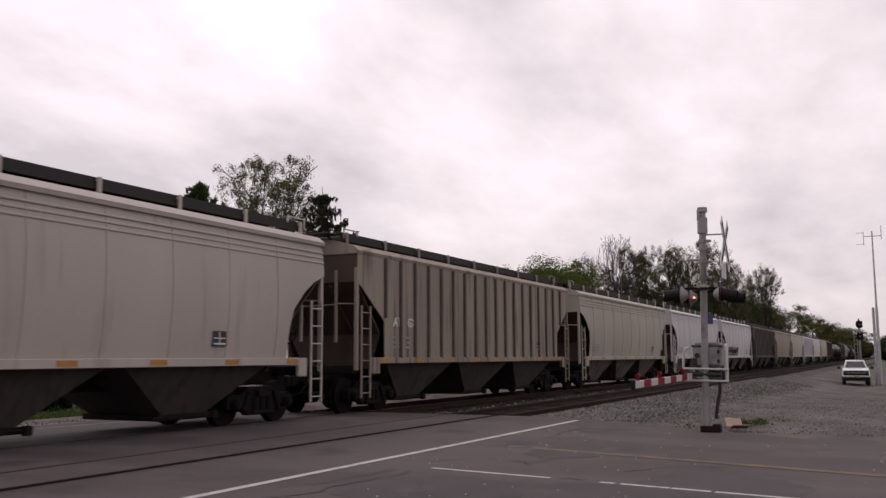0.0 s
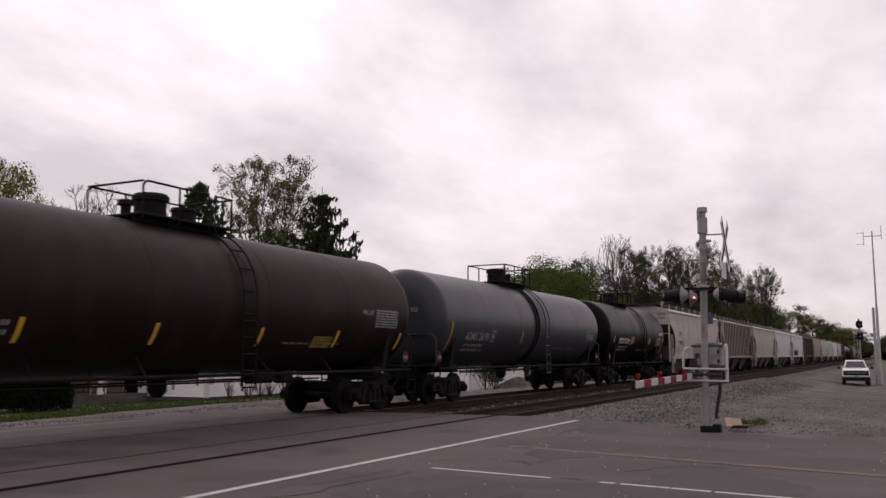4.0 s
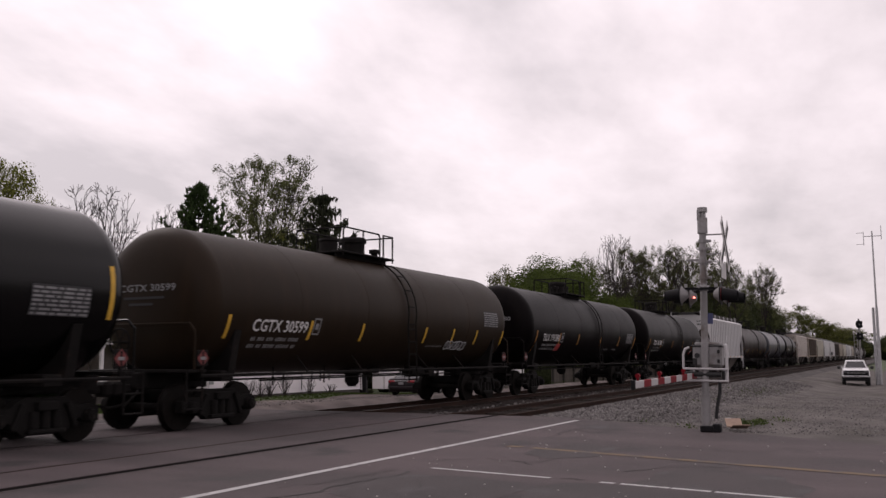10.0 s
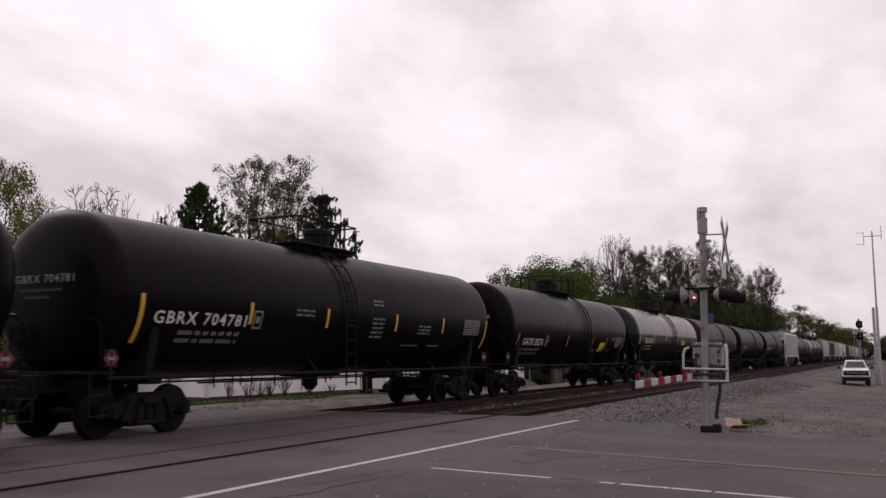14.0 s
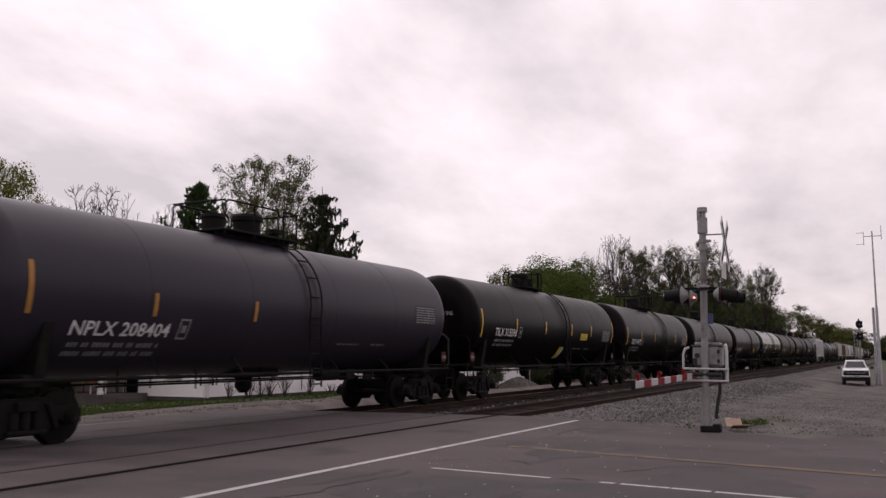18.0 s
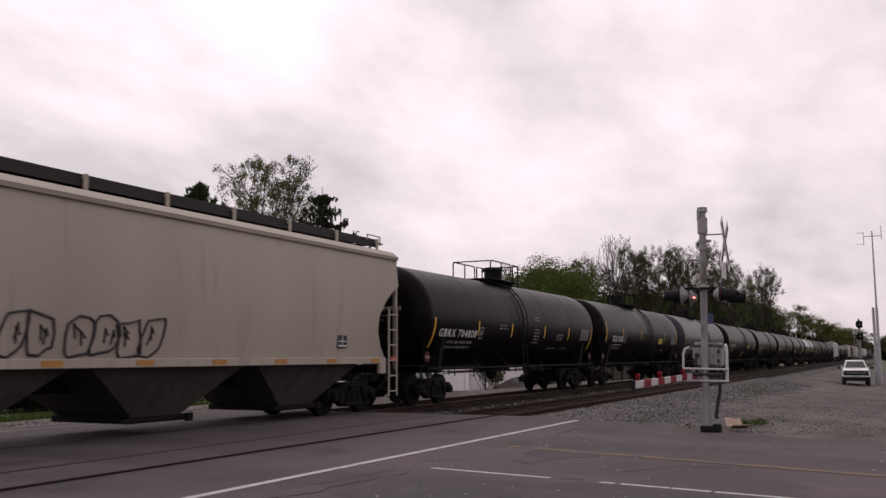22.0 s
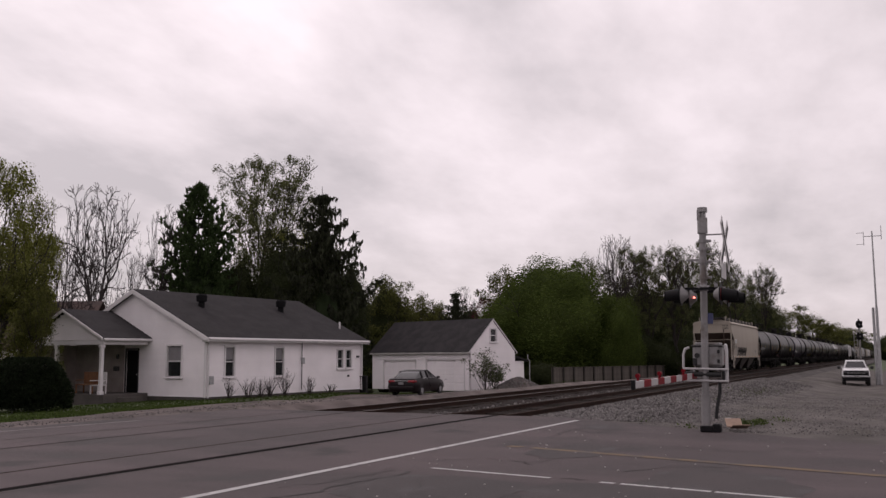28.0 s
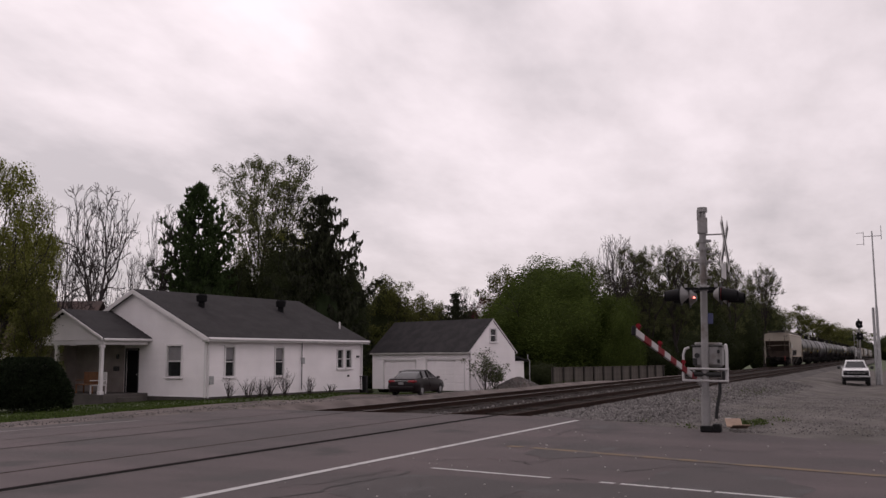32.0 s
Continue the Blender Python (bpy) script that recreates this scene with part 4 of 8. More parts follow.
    for sg, y in ((1, -1.36), (-1, -1.36)):
        br = part("placard_bracket", Geo().box((sg * (half - 1.05), y, 1.30), (0.05, 0.05, 0.5)).box((sg * (half - 1.05), y, 1.42), (0.32, 0.03, 0.32), 0.01), M_STEEL_DARK, car)
        d, cx, cz, yy = 0.17, sg * (half - 1.05), 1.42, y - 0.022
        part("placard", Geo().add([(cx - d, yy, cz), (cx, yy, cz - d), (cx + d, yy, cz), (cx, yy, cz + d)], [(0, 1, 2, 3)]), M_PLACARD, br, "red diamond-shaped hazard placard", 0)
        part("placard_number", Geo().box((cx, yy - 0.004, cz), (0.15, 0.004, 0.06)), M_GREY_INK, br)
    if "panel" in extra:
        part("notice_panel", patch(Geo(), 2.88, 3.80, 2.12, 2.39, zc, R, 0.006), M_YELLOW_PANEL, car, "yellow notice panel")
        tagged(part("notice_writing", stencil_bars(Geo(), 2.93, 3.75, 2.32, 0.035, zc, R, rnd, 3, 2.0), M_BLACK_INK, car), kind="stuff")
    if "flag" in extra:
        part("slanted_patch", patch(Geo(), 0.72, 1.08, 1.36, 1.82, zc, R, 0.006, -0.10), M_YELLOW_PANEL, car, "slanted yellow patch")
        part("slanted_patch", patch(Geo(), 1.08, 1.26, 1.38, 1.80, zc, R, 0.006, -0.10), M_WHITE_INK, car, "slanted white patch")
    if "tilt" in extra:
        part("slanted_patch", patch(Geo(), 3.35, 4.05, 1.66, 2.05, zc, R, 0.006, 0.0), M_YELLOW_PANEL, car, "slanted yellow patch")
        part("slanted_patch", patch(patch(Geo(), 4.7, 5.2, 1.70, 1.73, zc, R, 0.006, 0.05), 2.55, 2.95, 1.64, 1.67, zc, R, 0.006, 0.05), M_GREY_INK, car, "pale stencil bars")
    if "fra" in extra:
        round_text("lettering", "FRA AIP", 0.18, f - 2.2, zc, R, 2.70 + table_z - 0.16, M_GREY_INK, car, 0.55)
    if "wide" in extra:
        part("notice_panel", patch(Geo(), 3.60, 4.38, 1.66, 1.92, zc, R, 0.006), M_YELLOW_DIRTY, car, "grimy yellow notice panel")
        tagged(part("notice_writing", stencil_bars(Geo(), 3.66, 4.32, 1.86, 0.035, zc, R, rnd, 3, 2.0), M_BLACK_INK, car), kind="stuff")
    if "redsign" in extra:
        part("red_mark", patch(Geo(), 4.80, 5.18, 1.57, 1.84, zc, R, 0.006, 0.05), M_RED, car, "red and white notice on the tank side")
        part("notice_bar", patch(Geo(), 4.86, 5.14, 1.68, 1.74, zc, R, 0.010, 0.03), M_WHITE_INK, car)
    if "scrawl" in extra:
        part("graffiti", scrawl(f - 4.0, f - 2.6, zc - 0.95, zc - 0.72, lambda x, z: (x, -math.sqrt(max(0.01, (R + 0.012) ** 2 - (z - zc) ** 2)), z), 0.02, 6, seed), M_GREY_INK, car, "pale spray-painted scrawl")
    if "redmark" in extra:
        part("red_mark", patch(Geo(), mark_x + 1.72, mark_x + 2.2, 1.66, 1.93, zc, R, 0.006, 0.06), M_RED, car, "small red sprayed patch")
    if "name" in extra:
        round_text("lettering", "CORN SYRUP", 0.22, f - 0.95, zc, R, 2.58, M_WHITE_INK, car, 0.95)
    return car, wheels


def scrawl(x0, x1, z0, z1, place, r, n, seed):
    """A row of bubble-letter outlines, in thin raised strokes."""
    rnd = random.Random(seed)
    g = Geo()
    w = (x1 - x0) / n
    for k in range(n):
        a, b = x0 + k * w, x0 + (k + 1.04) * w
        loop = []
        for i in range(13):
            t = 2 * math.pi * i / 12
            q = 1 + 0.14 * math.sin((2 + k % 3) * t + k * 1.9) + 0.06 * math.sin(5 * t + k)
            cx, cz = (a + b) / 2 + 0.12 * w * math.sin(t) * (1 if k % 2 else -0.5), (z0 + z1) / 2 + (z1 - z0) * 0.06 * math.sin(k * 2.2)
            px = cx + (b - a) / 2 * q * math.copysign(abs(math.cos(t)) ** 0.55, math.cos(t))
            pz = cz + (z1 - z0) / 2 * q * math.copysign(abs(math.sin(t)) ** 0.6, math.sin(t))
            loop.append(place(px, pz))
        g.pipe(loop, r, 4)
        for _ in range(2):
            u, v = rnd.uniform(0.25, 0.75), rnd.uniform(0.25, 0.45)
            g.pipe([place(a + (b - a) * u, z0 + (z1 - z0) * v), place(a + (b - a) * (u + rnd.uniform(-0.15, 0.15)), z0 + (z1 - z0) * (v + 0.38)), place(a + (b - a) * (u + 0.12), z0 + (z1 - z0) * (v + 0.2))], r * 0.8, 4)
    return g


def hopper_car(label, paint, half=9.05, body=8.17, kind="curved", marks=(), lite=False, tag=False, graffiti=False, sill="", box_mark=False, seed=3, ribs=15, seams=True, spot=False, deep=True, table_x=4.7):
    car = thing("hopper_car", pose(0, TRACK_FAR, 0), label, "hopper car", "cars of the freight train")
    rnd = random.Random(seed)
    m = PAINT[paint]
    zs, ze, cut = 1.36, 4.05, 3.32
    if kind == "curved":
        limit = [(zs, body - 1.35), (1.7, body - 1.36), (2.1, body - 1.33), (2.5, body - 1.20), (2.9, body - 0.80), (3.15, body - 0.42), (cut, body)] if deep else \
            [(zs, body - 0.55), (1.7, body - 0.88), (2.1, body - 1.08), (2.5, body - 1.02), (2.9, body - 0.68), (3.15, body - 0.32), (cut, body)]
        wide = lambda z: 1.50 + 0.11 * math.sin(math.pi * (z - zs) / (ze - zs)) ** 0.8
    else:
        limit = [(zs, body - 1.36), (2.35, body - 1.34), (cut, body)]
        wide = lambda z: 1.55

    def reach(z):
        if z >= cut:
            return body
        for (a, xa), (b, xb) in zip(limit, limit[1:]):
            if a <= z <= b:
                return xa + (xb - xa) * (z - a) / (b - a)
        return body

    zz = sorted(set([q for q, _ in limit] + spread(zs, ze, 10)))
    nx = 12
    for sy in (-1, 1):
        vs = []
        for lift in (0.0, -0.03):
            for z in zz:
                for i in range(nx + 1):
                    vs.append((reach(z) * (2 * i / nx - 1), sy * (wide(z) + lift), z))
        k, rows = nx + 1, len(zz)
        fs = []
        for L0 in (0, 1):
            for j in range(rows - 1):
                for i in range(nx):
                    o = L0 * k * rows + j * k + i
                    fs.append((o, o + 1, o + k + 1, o + k))
        border = [i for i in range(k)] + [j * k + nx for j in range(1, rows)] + [(rows - 1) * k + i for i in range(nx - 1, -1, -1)] + [j * k for j in range(rows - 2, 0, -1)]
        for q in range(len(border)):
            a, b = border[q], border[(q + 1) % len(border)]
            fs.append((a, b, b + k * rows, a + k * rows))
        side = part("side_sheet", Geo().add(vs, fs), m, car, smooth=50)
        if kind == "curved" and not lite and seams:
            for i in range(9):
                x = -6.25 + 1.6 * i
                pts = [(x, sy * (wide(z) + 0.004), z) for z in zz if reach(z) > abs(x)]
                part("seam", Geo().pipe(pts, 0.014, 4), m, side)
            for z, w in ((3.86, 0.05), (3.74, 0.03), (3.62, 0.03)):
                part("side_rib", Geo().box((0, sy * (wide(z) + 0.004), z), (2 * body, w, 0.05), 0.015), m, side)
        if kind != "curved":
            for i in range(ribs):
                x = -6.79 + 13.93 * i / (ribs - 1)
                zlow = next((z for z in spread(zs, ze, 40) if reach(z) >= abs(x) + 0.05), zs)
                part("rib", Geo().box((x, sy * 1.575, (zlow + ze) / 2), (0.10, 0.08, ze - zlow - 0.02), 0.02), M_RIB_RUST if paint == "rusty_tan" else m, side)
        part("side_sill", Geo().box((0, sy * 1.56, zs - 0.02), (2 * body - 1.4, 0.10, 0.16), 0.01), m, car)
        for ex in (-body + 0.85, body - 0.85):
            part("jacking_pad", Geo().box((ex, sy * 1.57, zs - 0.15), (0.32, 0.1, 0.42), 0.02), m, car)
    # roof, hatches, running boards
    part("roof", Geo().prism_x([(-1.56, ze - 0.02), (-1.58, ze + 0.06), (-1.40, ze + 0.20), (-0.75, ze + 0.36), (0.75, ze + 0.36), (1.40, ze + 0.20), (1.58, ze + 0.06), (1.56, ze - 0.02)], -body - 0.03, body + 0.03), m, car, smooth=25)
    # hatch colour is kept dark to include the shadow behind the running boards
    for k in range(4 if not lite else 1):
        x = -5.6 + k * 3.75
        part("hatch", Geo().box((x if not lite else 0, 0, ze + 0.46), (3.65 if not lite else 15.5, 1.25, 0.22), 0.03), M_RUNBOARD, car, "dark hatch cover")
    for sy in (-1, 1):
        # the upright dark strip below each board fills in its shadowed gap
        part("running_board", Geo().box((0, sy * 0.80, ze + 0.55), (2 * body - 0.2, 0.34, 0.05), 0.008).box((0, sy * 0.98, ze + 0.45), (2 * body - 0.2, 0.03, 0.20)), M_RUNBOARD, car)
        if lite:
            continue
        for k in range(9):
            x = -body + 0.25 + (2 * body - 0.5) * k / 8
            part("board_bracket", shared("board_bracket", lambda: Geo().box((0, 0, 0.20), (0.09, 0.05, 0.40), 0.01).box((0, 0.12, 0.34), (0.06, 0.28, 0.04)), m if paint != "dark_brown" else M_RUNBOARD), None, car, at=pose(x, sy * 1.06, ze + 0.17, 0, 0, 0 if sy < 0 else 180))
    for sg in (-1, 1):
        part("end_walk", Geo().box((sg * (body + 0.15), 0, ze + 0.50), (0.40, 1.8, 0.04), 0.01).pipe([(sg * (body - 0.4), -0.7, ze + 0.2), (sg * (body + 0.3), -0.7, ze + 0.55)], 0.03).pipe([(sg * (body - 0.4), 0.7, ze + 0.2), (sg * (body + 0.3), 0.7, ze + 0.55)], 0.03), M_RUNBOARD, car)
        part("corner_handrail", Geo().pipe([(sg * (body - 0.75), -1.06, ze + 0.5), (sg * (body - 0.75), -1.06, ze + 0.64), (sg * (body - 0.1), -1.06, ze + 0.64), (sg * (body - 0.1), -1.06, ze + 0.4)], 0.02, 5), m, car)
        # end sheet above, slope sheet below, centre sill and posts
        part("end_sheet", Geo().add([(sg * body, -1.52, cut), (sg * body, 1.52, cut), (sg * body, 1.54, ze), (sg * body, 0.9, ze + 0.28), (sg * body, -0.9, ze + 0.28), (sg * body, -1.54, ze)], [(0, 1, 2, 3, 4, 5)]), m if paint != "rusty_tan" else M_SLOPE, car, smooth=0)
        x0, x1, x2, k = sg * body, sg * (body - 1.30), sg * (body - 1.42), -sg * 0.05
        ring = [(x0, 1.50, cut), (x1, 1.42, 2.02), (x2, 1.05, 1.12)]
        vs = [(x, y * q, z) for x, y, z in ring for q in (-1, 1)] + [(x + k, y * q, z) for x, y, z in ring for q in (-1, 1)]
        part("slope_sheet", Geo().add(vs, [(0, 1, 3, 2), (2, 3, 5, 4), (7, 6, 8, 9), (9, 8, 10, 11), (0, 2, 8, 6), (2, 4, 10, 8), (1, 7, 9, 3), (3, 9, 11, 5)]), M_SLOPE, car, "dark brown slope sheet", 0)
        for py in (-0.62, 0.62):
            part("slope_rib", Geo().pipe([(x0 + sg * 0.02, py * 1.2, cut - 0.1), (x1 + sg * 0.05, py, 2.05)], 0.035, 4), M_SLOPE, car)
        part("end_sill", Geo().box((sg * (body - 0.05), 0, 1.12), (0.25, 2.9, 0.22), 0.02).box((sg * (body - 0.6), 0, 0.98), (1.9, 0.5, 0.36), 0.03), M_STEEL_DARK, car)
        for sy in (-1, 1):
            part("corner_post", Geo().box((sg * (body - 0.02), sy * 1.50, (1.1 + cut + 0.35) / 2), (0.10, 0.09, cut + 0.35 - 1.1), 0.01), m, car)
            part("inner_post", Geo().box((sg * (body + 0.02), sy * 0.92, (1.9 + cut + 0.2) / 2), (0.07, 0.07, cut + 0.2 - 1.7), 0.01), M_SLOPE if paint == "tan" else m, car)
            part("side_ladder", shared("side_ladder", lambda: ladder_geo(0.42, 0.42, 2.72, 0.40, 0.018), m), None, car, at=pose(sg * (body - 0.32), sy * 1.60, 0))
        part("end_grab_iron", Geo().pipe([(sg * (body + 0.04), -1.48, 2.75), (sg * (body + 0.04), -0.9, 2.78)], 0.02, 5).pipe([(sg * (body + 0.04), -0.9, 2.75), (sg * (body + 0.04), 1.48, 2.70)], 0.02, 5).pipe([(sg * (body + 0.04), 0.9, 2.4), (sg * (body + 0.04), 1.48, 2.4)], 0.02, 5), m, car)
    # hopper bays
    n = 3
    for k in range(n):
        x = (k - 1) * 4.45
        top, bot = 2.15, 0.62
        vs = [(x - top, -1.45, zs), (x + top, -1.45, zs), (x + top, 1.45, zs), (x - top, 1.45, zs), (x - bot, -0.95, 0.34), (x + bot, -0.95, 0.34), (x + bot, 0.95, 0.34), (x - bot, 0.95, 0.34)]
        # only white and cream cars show lit, dusty bays; the rest are painted shade-dark
        bay = part("hopper_bay", Geo().add(vs, [(0, 1, 5, 4), (1, 2, 6, 5), (2, 3, 7, 6), (3, 0, 4, 7), (4, 5, 6, 7)]), M_BAY if paint in ("white", "cream") else M_SHADE_PAINT, car, "dusty brown discharge hopper, coloured shade-dark on most cars", 0)
        part("outlet_gate", Geo().box((x, 0, 0.29), (1.5, 2.0, 0.12), 0.02).tube((x - 0.9, -0.98, 0.28), (x + 0.9, -0.98, 0.28), 0.04, n=6).box((x + 0.8, -1.02, 0.28), (0.16, 0.12, 0.16), 0.02), M_STEEL_DARK, bay)
    part("centre_sill", Geo().box((0, 0, 0.98), (2 * body - 1, 0.45, 0.34)), M_STEEL_DARK, car)
    couplers(car, half)
    wheels = build_truck(car, -6.7) + build_truck(car, 6.7)
    if lite:
        return car, wheels
    hand_wheel(car, -body - 0.06, 0.55, 2.05)
    part("brake_gear", Geo().tube((-body + 1.35, 0.5, 1.2), (-body + 1.85, 0.5, 1.2), 0.16, n=12), M_STEEL_DARK, car)
    for k in range(8):
        x = -body + 1.25 + (2 * body - 2.5) * k / 7
        part("reflective_strip", Geo().box((x, -1.613, zs - 0.02), (0.42, 0.006, 0.10)), M_STRIP_DULL, car)
    if sill:
        part("end_reflector", Geo().box((-body + 0.5, -1.613, zs + 0.02), (0.32, 0.006, 0.13)), M_WHITE_INK, car)
        part("end_reflector", Geo().box((-body + 0.46, -1.618, zs + 0.02), (0.08, 0.006, 0.11)), M_RED, car)
        part("end_reflector", Geo().box((body - 0.3, -1.613, zs + 0.02), (0.32, 0.006, 0.13)), M_RED, car)
    for body_text, x, z, size, width in marks:
        y = -(wide(z) + 0.02) if kind == "curved" else -1.554
        ob = flat_text("lettering", body_text, size, x, y, z, M_WHITE_INK if paint == "rusty_tan" else M_BLACK_INK, car, width)
        if box_mark and body_text.isalpha():
            part("mark_panel", Geo().box((x + width / 2, y + 0.008, z + size * 0.34), (width + 0.14, 0.008, size * 1.05)), M_WHITE_INK, car, "white lettering panel")
    g = Geo()
    y = -(wide(1.9) + 0.012) if kind == "curved" else -1.556
    for r in range(3):
        x = -body + 1.7
        for q in range(3):
            w = rnd.uniform(0.2, 0.4)
            g.box((x + w / 2, y, 1.95 - r * 0.13), (w, 0.006, 0.05))
            x += w + 0.1
    tagged(part("stencil_writing", g, M_GREY_INK, car), kind="stuff")
    g = Geo().box((table_x, y, 1.80), (0.40, 0.006, 0.30))
    tb = part("stencil_panel", g, M_BLACK_INK, car, "small black stencil table")
    part("table_writing", Geo().box((table_x, y - 0.006, 1.81), (0.34, 0.004, 0.02)).box((table_x, y - 0.006, 1.70), (0.34, 0.004, 0.03)).box((table_x, y - 0.006, 1.8), (0.02, 0.004, 0.26)), M_WHITE_INK, tb)
    # white reporting marks on the trailing end
    if marks and paint != "rusty_tan":
        end_marks = ["".join(q[0] for q in marks if q[0].isalpha()), "".join(q[0] for q in marks if not q[0].isalpha())]
        for j, body_text in enumerate(end_marks):
            vs, fs = text_shape(body_text, 0.18)
            w = max(a for a, b in vs)
            part("end_lettering", Geo().add([(-body - 0.012, -0.80 - a * 0.50 / w, 3.86 - j * 0.22 + b) for a, b in vs], fs), M_BLACK_INK, car, "", 0)
    if spot:
        part("paint_spot", Geo().add([(0.03 + 0.24 * math.cos(t * math.pi / 9), -1.558, 2.78 + 0.24 * math.sin(t * math.pi / 9)) for t in range(18)], [tuple(range(18))]), M_WHITE_INK, car, "round spot of fresh white paint", 0)
    if graffiti:
        part("graffiti", scrawl(-5.42, -2.98, 1.47, 2.12, lambda x, z: (x, -(wide(z) + 0.012), z), 0.024, 5, 4), M_GRAFFITI, car, "black bubble-letter graffiti outline")
        part("graffiti", scrawl(-2.72, -0.55, 1.46, 2.10, lambda x, z: (x, -(wide(z) + 0.012), z), 0.024, 4, 8), M_GRAFFITI, car, "black bubble-letter graffiti outline")
        part("brake_flag", Geo().box((-body - 0.25, -0.9, 1.1), (0.05, 0.12, 0.55), 0.01), M_BRAKE_RED, car, "red marker at the end of the train")
    return car, wheels


def train_at(t):
    """How far along the track the rear corner of the last car stands at t seconds."""
    u = t - 23.0
    return 17.3 + 12.25 * u - 0.027 * u * u - (0.00015 * u ** 4 if u > 0 else 0)


CARS = []   # (place of the car's middle ahead of the last car's rear corner, car, wheelsets)


def put(rear, front, made):
    CARS.append(((rear + front) / 2, *made))


def build_train():
    put(-1.0, 17.1, hopper_car("beige covered hopper car with black bubble-letter graffiti, last of the train", "tan", 9.05, 8.20, "curved", (("GACX", -6.90, 2.54, 0.30, 0.82), ("121826", -6.96, 2.06, 0.32, 1.14)), graffiti=True, sill="red", box_mark=True, seams=False, deep=False, table_x=5.45))
    low, worn = (-0.12, -1.0, -0.13, -0.58), (-0.30, -1.12, -0.34, -0.78)   # heights of the tapes on two kinds of tank
    put(17.3, 35.0, tank_car("black tank car with yellow strips and white lettering", "black", 8.85, 7.65, "GBRX 704808", -7.25, 2.68, 6, seed=2, style=1, R=1.55, extra="single", strip_z=low, mark_z=-0.66, places=(-7.58, -4.45, -1.60, 1.72, 4.57, 7.62)))
    put(35.0, 52.75, tank_car("clean black tank car with yellow strips and a yellow panel", "black", 8.9, 7.58, "TILX 315621", -6.50, 1.88, 6, seed=3, extra="panel", places=(-7.57, -4.68, -1.05, 1.44, 4.37, 7.50)))
    put(52.75, 70.1, tank_car("dark grey tank car with faded yellow strips", "darkgrey", 8.7, 7.15, "NPLX 208404", -6.2, 2.3, 5, seed=4, style=1, strip_mat=M_STRIP_DULL, strip_z=(0.27, -0.57, -0.10, -0.52), mark_z=-0.88, places=(-7.1, -4.4, -1.5), table_z=0.14))
    put(70.1, 88.25, tank_car("black tank car with a slanted yellow and white patch", "black", 9.08, 7.58, "TILX 315596", -6.4, 1.92, 6, seed=5, extra="panel flag short", places=(-7.53, -4.50, -1.48, 1.64, 4.33, 7.70)))
    put(88.25, 105.6, tank_car("dull black tank car with yellow strips", "black", 8.68, 7.3, "TILX 194372", -6.3, 1.9, 6, seed=6, strip_z=(0.19, -0.70, -0.01, -0.46), mark_z=-0.65, places=(-7.2, -4.4, -1.4, 1.5, 3.88, 7.1)))
    put(105.6, 123.6, tank_car("black tank car with yellow strips and small white stencils", "black", 9.0, 7.65, "GBRX 704781", -7.10, 2.64, 6, seed=7, style=1, R=1.55, extra="single", strip_z=low, mark_z=-0.63, places=(-7.42, -4.34, -1.48, 1.84, 4.66, 7.78)))
    put(123.6, 141.1, tank_car("dull black tank car with orange strips", "black", 8.75, 7.25, "GATX 35276", -6.32, 2.18, 5, seed=8, extra="tilt fra", style=2, strip_mat=M_STRIP_DULL, strip_z=(-0.38, -1.25, -0.42, -0.86), mark_z=-0.84, places=(-6.85, -3.90, -1.32, 2.17, 4.28, 7.2), table_z=-0.36, truck_x=6.6))
    put(141.1, 159.3, tank_car("glossy black tank car with yellow strips and panel", "gloss", 9.1, 7.58, "TILX 315679", -6.4, 1.97, 6, seed=9, extra="panel", places=(-7.46, -4.43, -1.36, 1.71, 4.45, 7.66)))
    put(159.3, 176.7, tank_car("dark brown tank car with bright yellow strips and scrawl", "brown", 8.7, 7.18, "CGTX 30599", -6.22, 2.0, 7, seed=10, extra="scrawl", style=1, strip_z=(-0.40, -0.88, -0.43, -0.87), mark_z=-0.71, places=(-7.0, -4.08, -1.80, 1.66, 3.48, 5.18, 7.30), table_z=0.18))
    put(176.7, 194.6, tank_car("weathered black tank car with orange strips", "dull", 8.95, 7.25, "TILX 191580", -6.26, 1.9, 6, seed=11, extra="redmark", strip_mat=M_STRIP_DULL, strip_z=worn, mark_z=-0.66, places=(-6.98, -4.30, -1.92, 1.37, 4.40, 7.3), table_z=-0.16, truck_x=6.5))
    put(194.6, 212.0, tank_car("weathered black tank car with orange strips and a red mark", "dull", 8.7, 7.20, "TILX 191588", -6.03, 1.92, 6, seed=12, extra="redsign", strip_mat=M_STRIP_DULL, strip_z=worn, mark_z=-0.64, places=(-6.92, -4.12, -1.20, 1.77, 4.77), table_z=-0.18, truck_x=6.5))
    put(212.47, 230.67, hopper_car("white ribbed covered hopper car with black lettering", "white", 9.1, 8.2, "ribbed", (("IN", -5.90, 2.74, 0.30, 0.34), ("TX", -5.18, 2.74, 0.30, 0.38), ("88", -5.96, 2.12, 0.46, 0.42), ("27", -5.20, 2.12, 0.46, 0.42), ("1", -4.36, 2.12, 0.46, 0.09)), ribs=19, spot=True, table_x=5.05))
    put(230.2, 248.3, tank_car("rust-stained dark tank car with dirty yellow strips", "rust", 9.05, 7.7, "", -6.4, 2.0, 5, seed=13, extra="wide fra", strip_z=(-0.62, -1.07, -0.63, -1.03), places=(-7.6, -4.4, -1.5, 1.6, 4.55, 7.62), table_z=-0.04))
